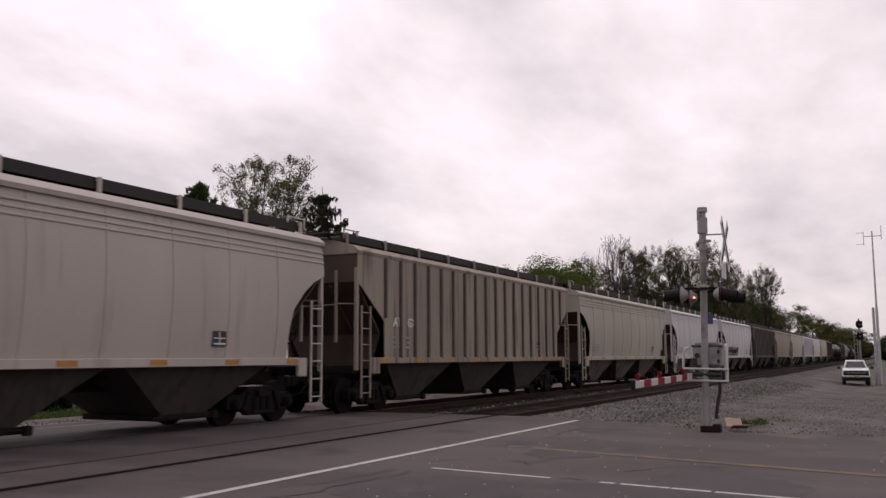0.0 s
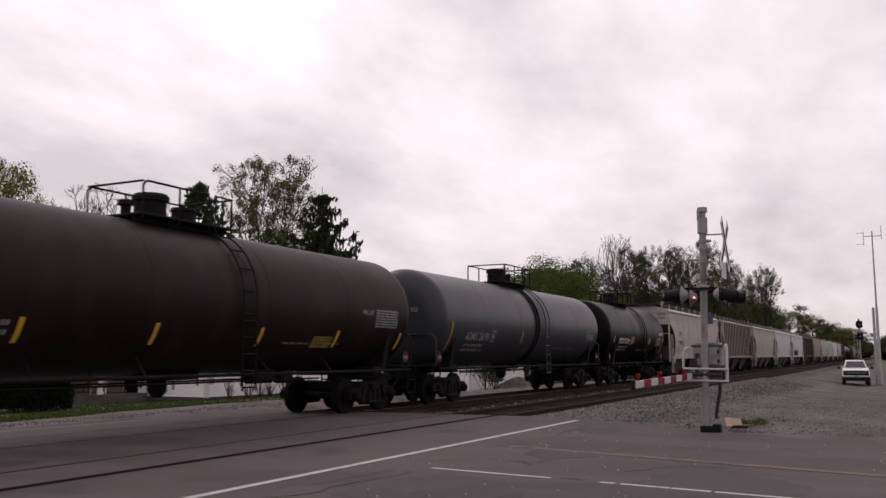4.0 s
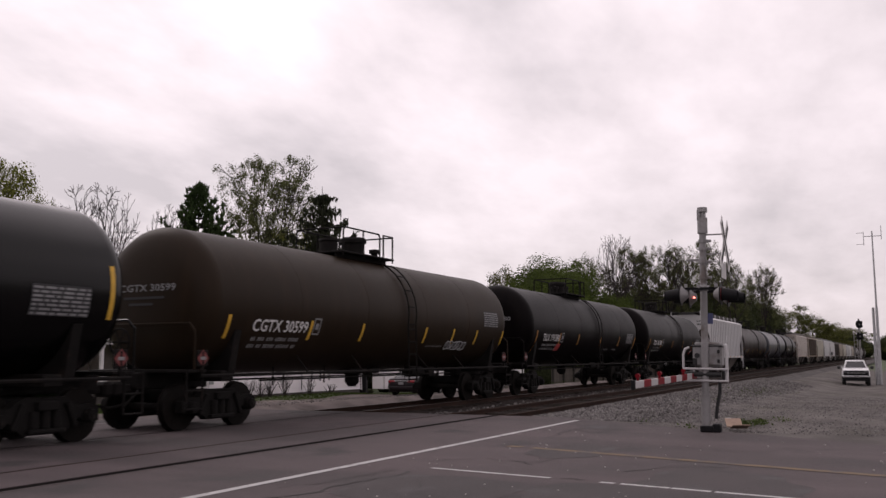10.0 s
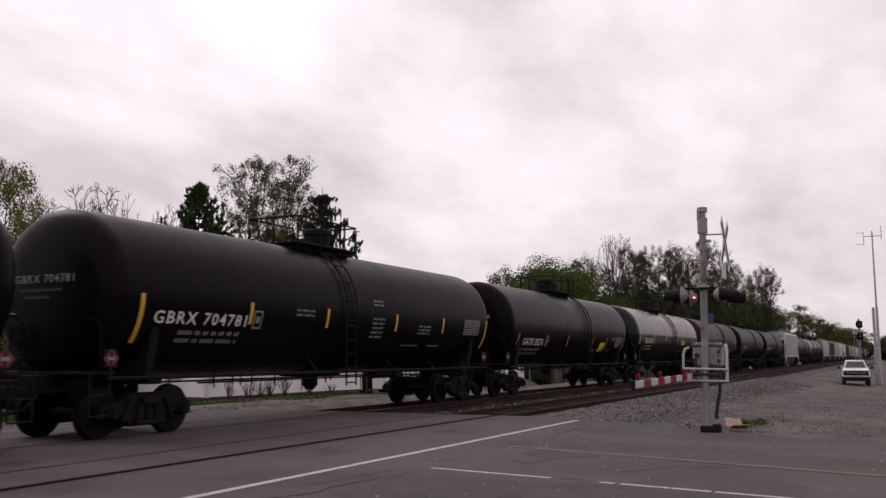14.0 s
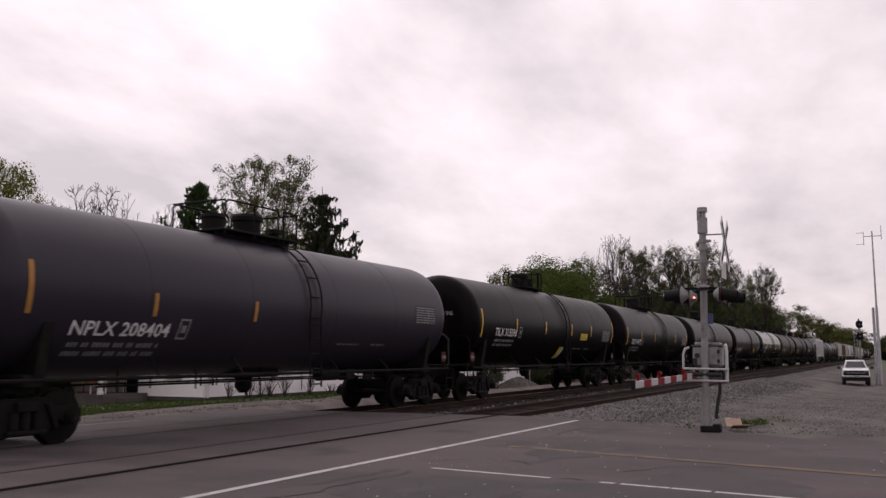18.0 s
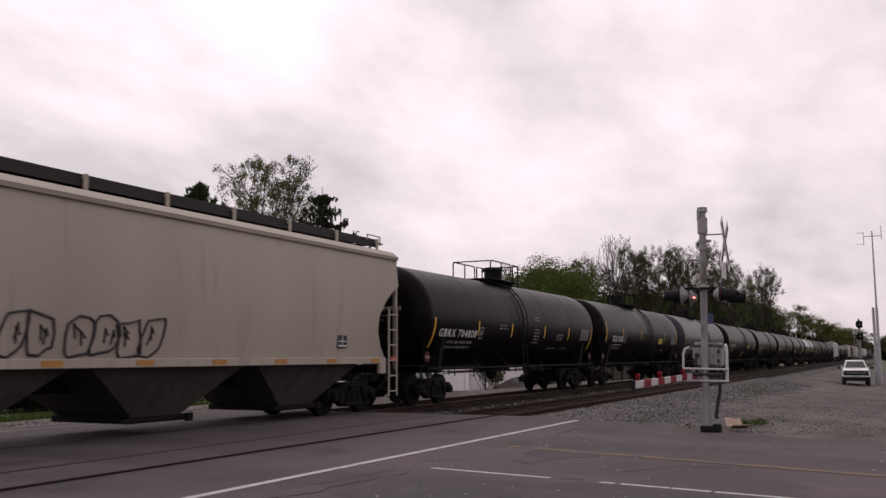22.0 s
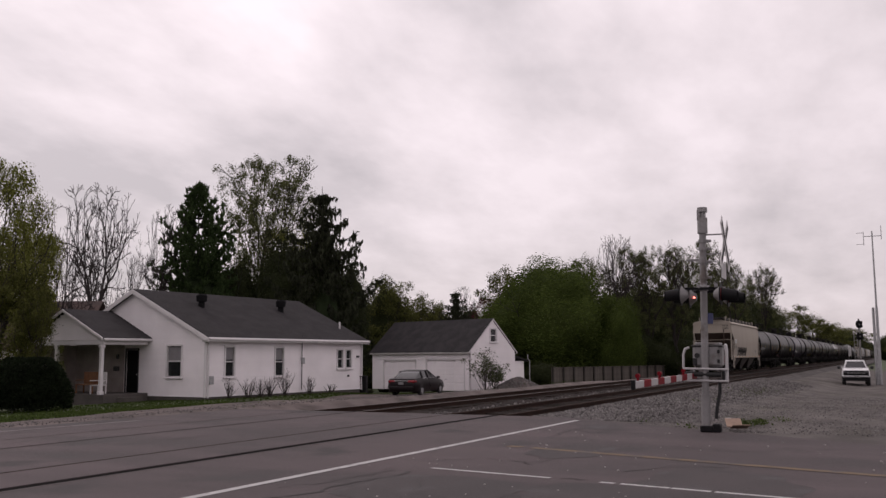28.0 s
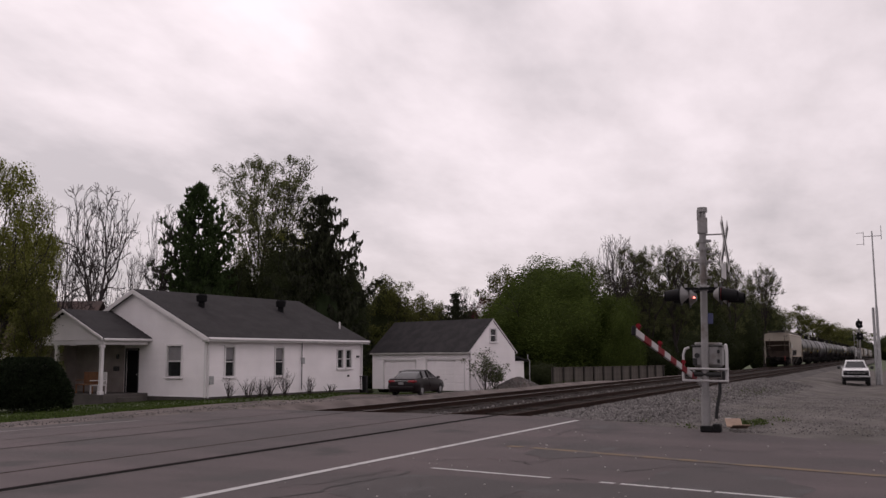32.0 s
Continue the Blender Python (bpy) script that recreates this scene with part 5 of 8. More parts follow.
    put(248.3, 266.3, tank_car("slate-grey tank car with a double band round its middle", "grey", 9.0, 7.55, "ADMX 26190", -6.2, 1.8, 3, seed=14, band=True, mark_mat=M_GREY_INK, strip_mat=M_STRIP_DULL, strip_z=(-0.20, -1.07, -0.37, -0.80), mark_z=-0.74, places=(-7.3, -1.4), truck_x=6.6))
    put(266.3, 279.0, tank_car("short black tank car for corn syrup", "black", 6.35, 5.28, "STSX 51319", -3.82, 1.84, 4, seed=15, extra="name", strip_z=(-0.24, -1.05, -0.29, -0.63), mark_z=-0.64, places=(-4.74, -1.38, -1.12, 2.03, 2.24, 5.35), table_z=-0.24))
    put(279.0, 297.2, hopper_car("pale beige covered hopper car with black lettering", "pale", 9.1, 8.35, "curved", (("CITX", -6.05, 2.66, 0.36, 0.78), ("702750", -6.03, 2.13, 0.36, 1.20))))
    put(297.2, 315.1, hopper_car("rust-streaked beige covered hopper car with dark ribs", "rusty_tan", 8.95, 8.15, "ribbed", (("AT", -6.34, 2.25, 0.34, 0.42), ("GX", -5.56, 2.25, 0.34, 0.5)), ribs=18))
    put(315.1, 332.9, hopper_car("cream covered hopper car", "cream", 8.9, 8.1, "curved"))
    put(332.9, 350.9, hopper_car("off-white covered hopper car", "white", 9.0, 8.1, "curved"))
    put(350.9, 368.5, hopper_car("off-white covered hopper car with dark scrawls", "white", 8.8, 8.0, "curved", graffiti=True))
    q = 368.5
    far = [("dark_brown", 17.6), ("rusty_tan", 17.9), ("cream", 17.6), ("white", 17.2), ("white", 17.6), ("tan", 17.6), ("dark_brown", 17.8), ("black", 17.8), ("black", 17.8), ("dark_brown", 17.8), ("grey_hopper", 17.8), ("black", 17.8), ("dark_brown", 17.8), ("black", 17.8)]
    for k, (p, n) in enumerate(far):
        if p == "black":
            put(q, q + n, tank_car("black tank car far ahead in the train", "black", n / 2, 7.4, lite=True, strips=0, seed=20 + k))
        else:
            put(q, q + n, hopper_car({"dark_brown": "dark brown", "rusty_tan": "rusty brown", "cream": "cream", "white": "off-white", "tan": "beige", "grey_hopper": "grey"}[p] + " covered hopper car far ahead in the train", p, n / 2, 8.05, "curved" if k % 3 else "ribbed", lite=True))
        q += n


build_train()


def move_train():
    for mid, car, wheels in CARS:
        rows = []
        for k in range(33):
            rows.append((float(k), pose(mid + train_at(k), TRACK_FAR, 0)))
        walk(car, rows)
        # the wheels turn while the car passes near the crossing
        stop = [k / 30 for k in range(961) if 2.0 < mid + train_at(k / 30) < 42.0]
        if len(stop) < 3:
            continue
        for w, dx in wheels:
            base = train_at(stop[0])
            turn = lambda t: pose(dx, 0, WHEEL_R, 0, math.degrees((train_at(t) - base) / WHEEL_R) % 360, 0)
            rows = [(t, turn(t)) for t in stop]
            if stop[0] > 0.01:
                rows.insert(0, (0.0, turn(stop[0])))
            if stop[-1] < 31.99:
                rows.append((32.0, turn(stop[-1])))
            walk(w, rows)


# ---- house, garage, yard ----
M_SIDING = material("white_vinyl_siding", (0.80, 0.76, 0.78), 0.6, 0, 0.06, 0.7, 25, 0.04, stain=(0.72, 0.69, 0.70), stain_at=0.62, stain_scale=0.8, random_tone=0.07, stain_soft=0.3)
M_TRIM = material("white_trim_paint", (0.62, 0.595, 0.605), 0.55, 0, 0.06, 2, 30, 0.03)
M_SHINGLE = material("charcoal_shingles", (0.029, 0.027, 0.029), 0.95, 0, 0.3, 1.6, 14, 0.8, random_tone=0.2, spec=0.15)
M_BROWN_ROOF = material("brown_shingles", (0.050, 0.030, 0.027), 0.9, 0, 0.2, 1.2, 18, 0.5)
M_GLASS = material("dark_window_glass", (0.012, 0.013, 0.016), 0.08, 0, 0.1, 1, 20, 0.0)
M_CURTAIN = material("pale_window_blind", (0.20, 0.19, 0.20), 0.8, 0, 0.1, 4, 30, 0.0)
# taupe instead of white: the porch's inner shade put into its colour
M_PORCH = material("taupe_porch_shade", (0.30, 0.26, 0.245), 0.8, 0, 0.2, 1.5, 30, 0.1)
M_DOOR = material("black_front_door", (0.004, 0.004, 0.0045), 0.6, 0, 0.1, 2, 30, 0.02, spec=0.08)
M_CONCRETE = material("grey_concrete", (0.085, 0.075, 0.070), 0.9, 0, 0.2, 1.5, 30, 0.3)
M_DARK_METAL = material("dark_metal", (0.02, 0.02, 0.021), 0.5, 0.3, 0.2, 4, 40, 0.05)
M_WOOD_ORANGE = material("orange_brown_wood", (0.22, 0.09, 0.035), 0.6, 0, 0.25, 5, 40, 0.1)
M_FENCE_POST = material("dark_fence_post", (0.022, 0.018, 0.016), 0.9, 0, 0.25, 3, 40, 0.3)
M_FENCE = material("weathered_fence_wood", (0.085, 0.072, 0.064), 0.9, 0, 0.25, 3, 40, 0.3, random_tone=0.3)
M_TWIG = material("grey_brown_bark", (0.034, 0.027, 0.025), 0.9, 0, 0.3, 3, 30, 0.4)


def shift(m, x, y, z=0.0, rz=0.0):
    return m @ pose(x, y, z, 0, 0, rz)


def clad_wall(parent, name, length, height, openings, at, gable=None, course=0.155, thick=0.14):
    """A wall in its own x and z, facing -y, with openings cut through and overlapping boards; gable: (apex x, rise)."""
    def top_at(x):
        if not gable:
            return height
        ax, rise = gable
        return height + rise * (1 - abs(x - ax) / (ax if x < ax else length - ax))
    xs = sorted({0.0, length, *[o[0] for o in openings], *[o[1] for o in openings], *([gable[0]] if gable else [])})
    g = Geo()
    for a, b in zip(xs, xs[1:]):
        cuts = [(o[2], o[3]) for o in openings if o[0] <= a + 1e-6 and o[1] >= b - 1e-6]
        z = 0.0
        for c0, c1 in sorted(cuts):
            g.box(((a + b) / 2, thick / 2, (z + c0) / 2), (b - a, thick, c0 - z))
            z = c1
        g.prism([(a, z), (b, z), (b, top_at(b)), (a, top_at(a))], 0, thick)
    w = part(name, g, M_SIDING, parent, smooth=0, at=at)
    z, peak = 0.0, height + (gable[1] if gable else 0)
    while z < peak - 0.05:
        lo, hi = 0.0, length
        if gable and z + course > height:
            u = min(1, max(0.0, (z + course - height) / gable[1]))
            lo, hi = gable[0] * u, length - (length - gable[0]) * u
        spans = [(lo, hi)]
        for o in openings:
            if o[2] < z + course - 0.01 and o[3] > z + 0.01:
                spans = [q for s, e in spans for q in ((s, min(e, o[0])), (max(s, o[1]), e)) if q[1] - q[0] > 0.02]
        for s, e in spans:
            h = min(course, peak - z)
            part("clapboard", Geo().add([(s, -0.034, z), (e, -0.034, z), (e, -0.004, z + h), (s, -0.004, z + h), (s, -0.001, z), (e, -0.001, z)], [(0, 1, 2, 3), (4, 5, 1, 0)]), M_SIDING, w, smooth=0)
        z += course
    return w


def window(parent, x0, x1, z0, z1, at, name="window", blind=0.5):
    """A sash window in a wall's space: frame, sill, meeting rail, panes and a blind behind."""
    w, h = x1 - x0, z1 - z0
    g = Geo()
    t = 0.09
    g.box(((x0 + x1) / 2, -0.02, z1 + t / 2), (w + 2 * t, 0.08, t)).box(((x0 + x1) / 2, -0.02, z0 - t / 2), (w + 2 * t, 0.08, t))
    g.box((x0 - t / 2, -0.02, (z0 + z1) / 2), (t, 0.08, h)).box((x1 + t / 2, -0.02, (z0 + z1) / 2), (t, 0.08, h))
    win = part(name, g, M_TRIM, parent, "white-framed sash window", at=at)
    part("sill", Geo().box(((x0 + x1) / 2, -0.06, z0 - t), (w + 0.3, 0.14, 0.05), 0.01), M_TRIM, win)
    part("meeting_rail", Geo().box(((x0 + x1) / 2, 0.03, (z0 + z1) / 2), (w, 0.05, 0.05)), M_TRIM, win)
    for a, b in ((z0, (z0 + z1) / 2), ((z0 + z1) / 2, z1)):
        part("pane", Geo().box(((x0 + x1) / 2, 0.045, (a + b) / 2), (w - 0.02, 0.012, b - a - 0.06)), M_GLASS, win)
    if blind:
        part("blind", Geo().box(((x0 + x1) / 2, 0.032, z1 - h * blind / 2), (w - 0.06, 0.006, h * blind - 0.06)), M_CURTAIN, win)
    return win


def build_house():
    h = thing("house", pose(33.92, 29.56, -0.47, 0, 0, -5.0), "small white clapboard house with charcoal shingle roof and porch", "house")
    L, W, E, RISE = 12.5, 10.2, 2.92, 2.35
    part("foundation", Geo().box((L / 2, W / 2, -0.05), (L - 0.04, W - 0.04, 0.30)), M_CONCRETE, h)
    side = [(1.29, 1.88, 1.02, 2.44), (4.90, 5.52, 0.99, 2.42), (10.16, 10.62, 1.32, 2.33), (10.95, 11.41, 1.32, 2.33)]
    m_side = pose(0, 0, 0.05)
    clad_wall(h, "side_wall", L, E - 0.05, [(a, b, c - 0.05, d - 0.05) for a, b, c, d in side], m_side)
    for a, b, c, d in side:
        window(h, a, b, c - 0.05, d - 0.05, m_side, blind=0.45 if a < 6 else 0.0)
    # the gable wall faces the road: its own x runs from the far side to the corner
    m_front = pose(0, W, 0.05, 0, 0, -90)
    front = [(W - 2.59, W - 1.62, 0.98, 2.45), (W - 5.62, W - 4.72, 0.12, 2.30)]
    clad_wall(h, "gable_wall", W, E - 0.05, front, m_front, (W / 2, RISE))
    window(h, *front[0], m_front, blind=0.5)
    d = part("front_door", Geo().box((W - 5.17, 0.05, 1.20), (0.88, 0.05, 2.14), 0.01).box((W - 5.17, 0.02, 1.7), (0.6, 0.02, 0.7), 0.01).box((W - 5.17, 0.02, 0.65), (0.6, 0.02, 0.7), 0.01), M_DOOR, h, "black front door", at=m_front)
    part("door_handle", Geo().tube((W - 4.82, -0.02, 1.05), (W - 4.82, 0.05, 1.05), 0.03, n=8), M_GALV, d)
    part("door_frame", Geo().box((W - 5.65, -0.01, 1.2), (0.06, 0.08, 2.24)).box((W - 4.69, -0.01, 1.2), (0.06, 0.08, 2.24)).box((W - 5.17, -0.01, 2.34), (1.02, 0.08, 0.06)), M_DARK_METAL, h, at=m_front)
    part("mailbox", Geo().box((W - 6.25, -0.1, 1.35), (0.36, 0.16, 0.24), 0.03), M_DARK_METAL, h, "black wall mailbox", at=m_front)
    part("wall_lamp", Geo().box((W - 6.2, -0.08, 1.95), (0.14, 0.14, 0.24), 0.03), M_DARK_METAL, h, at=m_front)
    part("corner_board", Geo().box((0.0, 0.0, E / 2 + 0.03), (0.10, 0.10, E), 0.008), M_TRIM, h)
    part("corner_board", Geo().box((L, 0.0, E / 2 + 0.03), (0.10, 0.10, E), 0.008), M_TRIM, h)
    part("rear_wall", Geo().prism_x([(0.1, 0.05), (W, 0.05), (W, E), (W / 2, E + RISE), (0.1, E)], L - 0.14, L), M_SIDING, h, smooth=0)
    part("far_wall", Geo().box((L / 2, W - 0.07, E / 2), (L - 0.3, 0.14, E)), M_SIDING, h)
    # roof: two slabs with fascia, gutters and vents
    o, k = 0.38, RISE / (W / 2)
    for sg, nm in ((-1, "roof"), (1, "roof")):
        y0 = -o if sg < 0 else W + o
        za = E - o * k
        part("roof", Geo().prism_x([(y0, za + 0.04), (W / 2, E + RISE + 0.04), (W / 2, E + RISE + 0.18), (y0, za + 0.15)], -0.20, L + 0.20), M_SHINGLE, h, smooth=0)
        part("fascia", Geo().box((L / 2, y0 - 0.02 * -sg, za + 0.05), (L + 0.4, 0.04, 0.20)), M_TRIM, h)
        part("eave_return", Geo().box((-0.13, y0 + (0.22 if sg < 0 else -0.22), za + 0.02), (0.20, 0.42, 0.20), 0.01), M_TRIM, h)
        for x in (-0.225, L + 0.225):
            part("rake_board", Geo().prism_x([(y0, za - 0.08), (W / 2, E + RISE - 0.08), (W / 2, E + RISE + 0.15), (y0, za + 0.12)], x - 0.025, x + 0.025), M_TRIM, h, smooth=0)
    part("soffit", Geo().box((L / 2, -o / 2, E - 0.14), (L + 0.6, o, 0.03)), M_TRIM, h)
    part("gutter", Geo().box((L / 2, -o - 0.07, E - o * k + 0.07), (L + 0.4, 0.11, 0.11), 0.03), M_TRIM, h)
    part("downspout", Geo().box((0.12, -0.09, 1.35), (0.08, 0.07, 2.7), 0.01), M_TRIM, h)
    part("downspout", Geo().box((L - 0.12, -0.09, 1.35), (0.08, 0.07, 2.7), 0.01).pipe([(L - 0.12, -0.1, 2.7), (L - 0.12, -0.42, 2.85)], 0.04), M_TRIM, h)
    for x, y in ((2.8, 3.3), (9.0, 3.3)):
        zr = E + k * y + 0.12
        part("roof_vent", Geo().lathe_z([(-0.1, 0.17), (0.30, 0.17), (0.31, 0.27), (0.62, 0.30), (0.70, 0.24), (0.72, 0.05)], (x, y, zr), 14), material("black_vent_paint", (0.008, 0.008, 0.009), 0.8, 0, 0.2, 3, 30, 0.1, spec=0.1), h, "black round roof vent")
    part("vent_pipe", Geo().tube((11.9, 1.2, E + k * 1.2), (11.9, 1.2, E + k * 1.2 + 0.55), 0.05, n=8), M_TRIM, h)
    # side wall fixtures
    part("electric_meter", Geo().box((7.05, -0.09, 1.75), (0.22, 0.12, 0.34), 0.02).tube((7.05, -0.16, 1.8), (7.05, -0.1, 1.8), 0.08, n=12), M_GALV, h, "grey electric meter")
    part("conduit", Geo().tube((7.0, -0.06, 0.2), (7.0, -0.06, 3.1), 0.022, n=6), M_DARK_METAL, h)
    part("utility_box", Geo().box((0.27, -0.12, 0.85), (0.26, 0.16, 0.40), 0.02), M_GALV, h)
    part("wall_light", Geo().box((12.0, -0.1, 1.95), (0.22, 0.12, 0.12), 0.03), M_DARK_METAL, h)
    part("vent_hood", Geo().box((11.15, -0.06, 0.85), (0.14, 0.08, 0.12), 0.02), M_DARK_METAL, h)
    # porch
    D, qr, ql, ez, ap = 2.75, 3.75, 9.9, 2.80, 4.22
    mid = (qr + ql) / 2
    kk = (ap - ez) / (mid - qr)
    part("porch_floor", Geo().box((-D / 2, mid, -0.10), (D - 0.1, ql - qr - 0.3, 0.60), 0.01), M_CONCRETE, h, "grey concrete porch floor")
    part("porch_step", Geo().box((-1.4, qr - 0.15, -0.10), (1.1, 0.5, 0.30), 0.01), M_CONCRETE, h)
    for y0, y1 in ((qr, mid), (ql, mid)):
        part("porch_roof", Geo().prism_x([(y0, ez + 0.02), (mid, ap + 0.02), (mid, ap + 0.14), (y0, ez + 0.12)], -D - 0.2, 1.9), M_SHINGLE, h, smooth=0)
        part("porch_rake", Geo().prism_x([(y0, ez - 0.03), (mid, ap - 0.02), (mid, ap + 0.11), (y0, ez + 0.10)], -D - 0.26, -D - 0.205), M_TRIM, h, smooth=0)
        part("porch_gutter", Geo().box((-D / 2, y0, ez + 0.02), (D + 0.3, 0.11, 0.12), 0.02), M_TRIM, h)
    for j in range(8):
        z0 = ez + 0.02 + j * 0.155
        u0 = (z0 - ez) / (ap - 0.08 - ez)
        lo, hi = qr + 0.25 + (mid - qr - 0.25) * u0 + 0.12, ql - 0.25 - (ql - 0.25 - mid) * u0 - 0.12
        if hi - lo > 0.3:
            part("clapboard", Geo().add([(-D - 0.085, hi, z0), (-D - 0.085, lo, z0), (-D - 0.064, lo, z0 + 0.15), (-D - 0.064, hi, z0 + 0.15), (-D - 0.062, hi, z0), (-D - 0.062, lo, z0)], [(0, 1, 2, 3), (4, 5, 1, 0)]), M_SIDING, h, smooth=0)
    part("porch_gable", Geo().prism_x([(qr + 0.25, ez), (ql - 0.25, ez), (mid, ap - 0.08)], -D - 0.06, -D + 0.06), M_SIDING, h, smooth=0)
    part("porch_beam", Geo().box((-D, mid, ez - 0.12), (0.16, ql - qr - 0.2, 0.22), 0.01).box((-D / 2, qr + 0.25, ez - 0.12), (D - 0.2, 0.14, 0.22), 0.01), M_TRIM, h)
    part("porch_ceiling", Geo().box((-D / 2, mid, ez - 0.01), (D - 0.2, ql - qr - 0.3, 0.02)), M_PORCH, h)
    door = W - 5.17
    for a, b, c, e in ((W - ql + 0.3, door - 0.56, 0.15, ez - 0.1), ):
        # added panel over the white siding, darker as the porch shade would make it
        part("porch_panelling", Geo().box(((a + b) / 2, -0.055, (c + e) / 2), (b - a, 0.02, e - c), 0.004), M_PORCH, h, "taupe panel standing for shade on the porch wall", at=m_front)
    for y in (qr + 0.3, mid + 0.6, ql - 0.3):
        part("porch_post", Geo().box((-D, y, (ez - 0.03) / 2 + 0.1), (0.17, 0.17, ez - 0.34), 0.02).box((-D, y, 0.28), (0.24, 0.24, 0.16), 0.02).box((-D, y, ez - 0.32), (0.24, 0.24, 0.14), 0.02), M_TRIM, h)
    part("porch_wall", Geo().box((-D / 2, ql - 0.3, 1.4), (D, 0.12, 2.4)), M_PORCH, h)
    house = pose(33.92, 29.56, -0.47, 0, 0, -5.0)
    # chairs on the porch
    for x, y, mat_, lab, s in ((-1.5, 6.6, M_WOOD_ORANGE, "orange-brown wooden porch bench", 1.3), (-2.1, 5.05, M_TRIM, "white painted porch chair beside the door", 0.62)):
        c = thing("porch_chair" if s < 1 else "porch_bench", shift(house, x, y, 0.20, -90), lab, "chair" if s < 1 else "bench")
        part("seat", Geo().box((0, 0, 0.42), (s, 0.5, 0.05), 0.01), mat_, c)
        part("backrest", Geo().box((0, 0.24, 0.75), (s, 0.05, 0.6), 0.02), mat_, c)
        for sx in (-1, 1):
            part("armrest", Geo().box((sx * s / 2, 0, 0.64), (0.06, 0.5, 0.04), 0.01), mat_, c)
            for sy in (-0.22, 0.22):
                part("leg", Geo().box((sx * (s / 2 - 0.03), sy, 0.21), (0.05, 0.05, 0.42)), mat_, c)
    return house


HOUSE = build_house()


def neighbour_house():
    h = thing("neighbour_house", pose(38.6, 56.2, -0.9, 0, 0, -63.5), "low house with a brown shingle roof behind the porch", "house")
    # own x: along the ridge, own y: away from the tracks
    part("wall", Geo().box((4.5, 3.5, 1.6), (9, 7, 3.2)), M_SIDING, h)
    for sg in (-1, 1):
        part("roof", Geo().prism_x([(3.5 + sg * 4.0, 2.95), (3.5, 6.2), (3.5, 6.35), (3.5 + sg * 4.0, 3.1)], -0.4, 9.4), M_BROWN_ROOF, h, "brown shingle roof", smooth=0)
    for x in (0, 8.9):
        part("gable", Geo().prism_x([(0.1, 3.2), (6.9, 3.2), (3.5, 6.0)], x, x + 0.1), M_SIDING, h, smooth=0)
    window(h, 2.0, 2.9, 1.2, 2.4, pose(0, 0, 0))
    window(h, 5.0, 6.0, 1.2, 2.4, pose(0, 0, 0))
    part("roof_vent", Geo().lathe_z([(0, 0.15), (0.25, 0.15), (0.26, 0.24), (0.4, 0.2)], (6.4, 2.8, 5.75), 12), M_DARK_METAL, h)


neighbour_house()


M_FASCIA = material("weathered_fascia", (0.30, 0.29, 0.28), 0.75, 0, 0.25, 3, 30, 0.1)


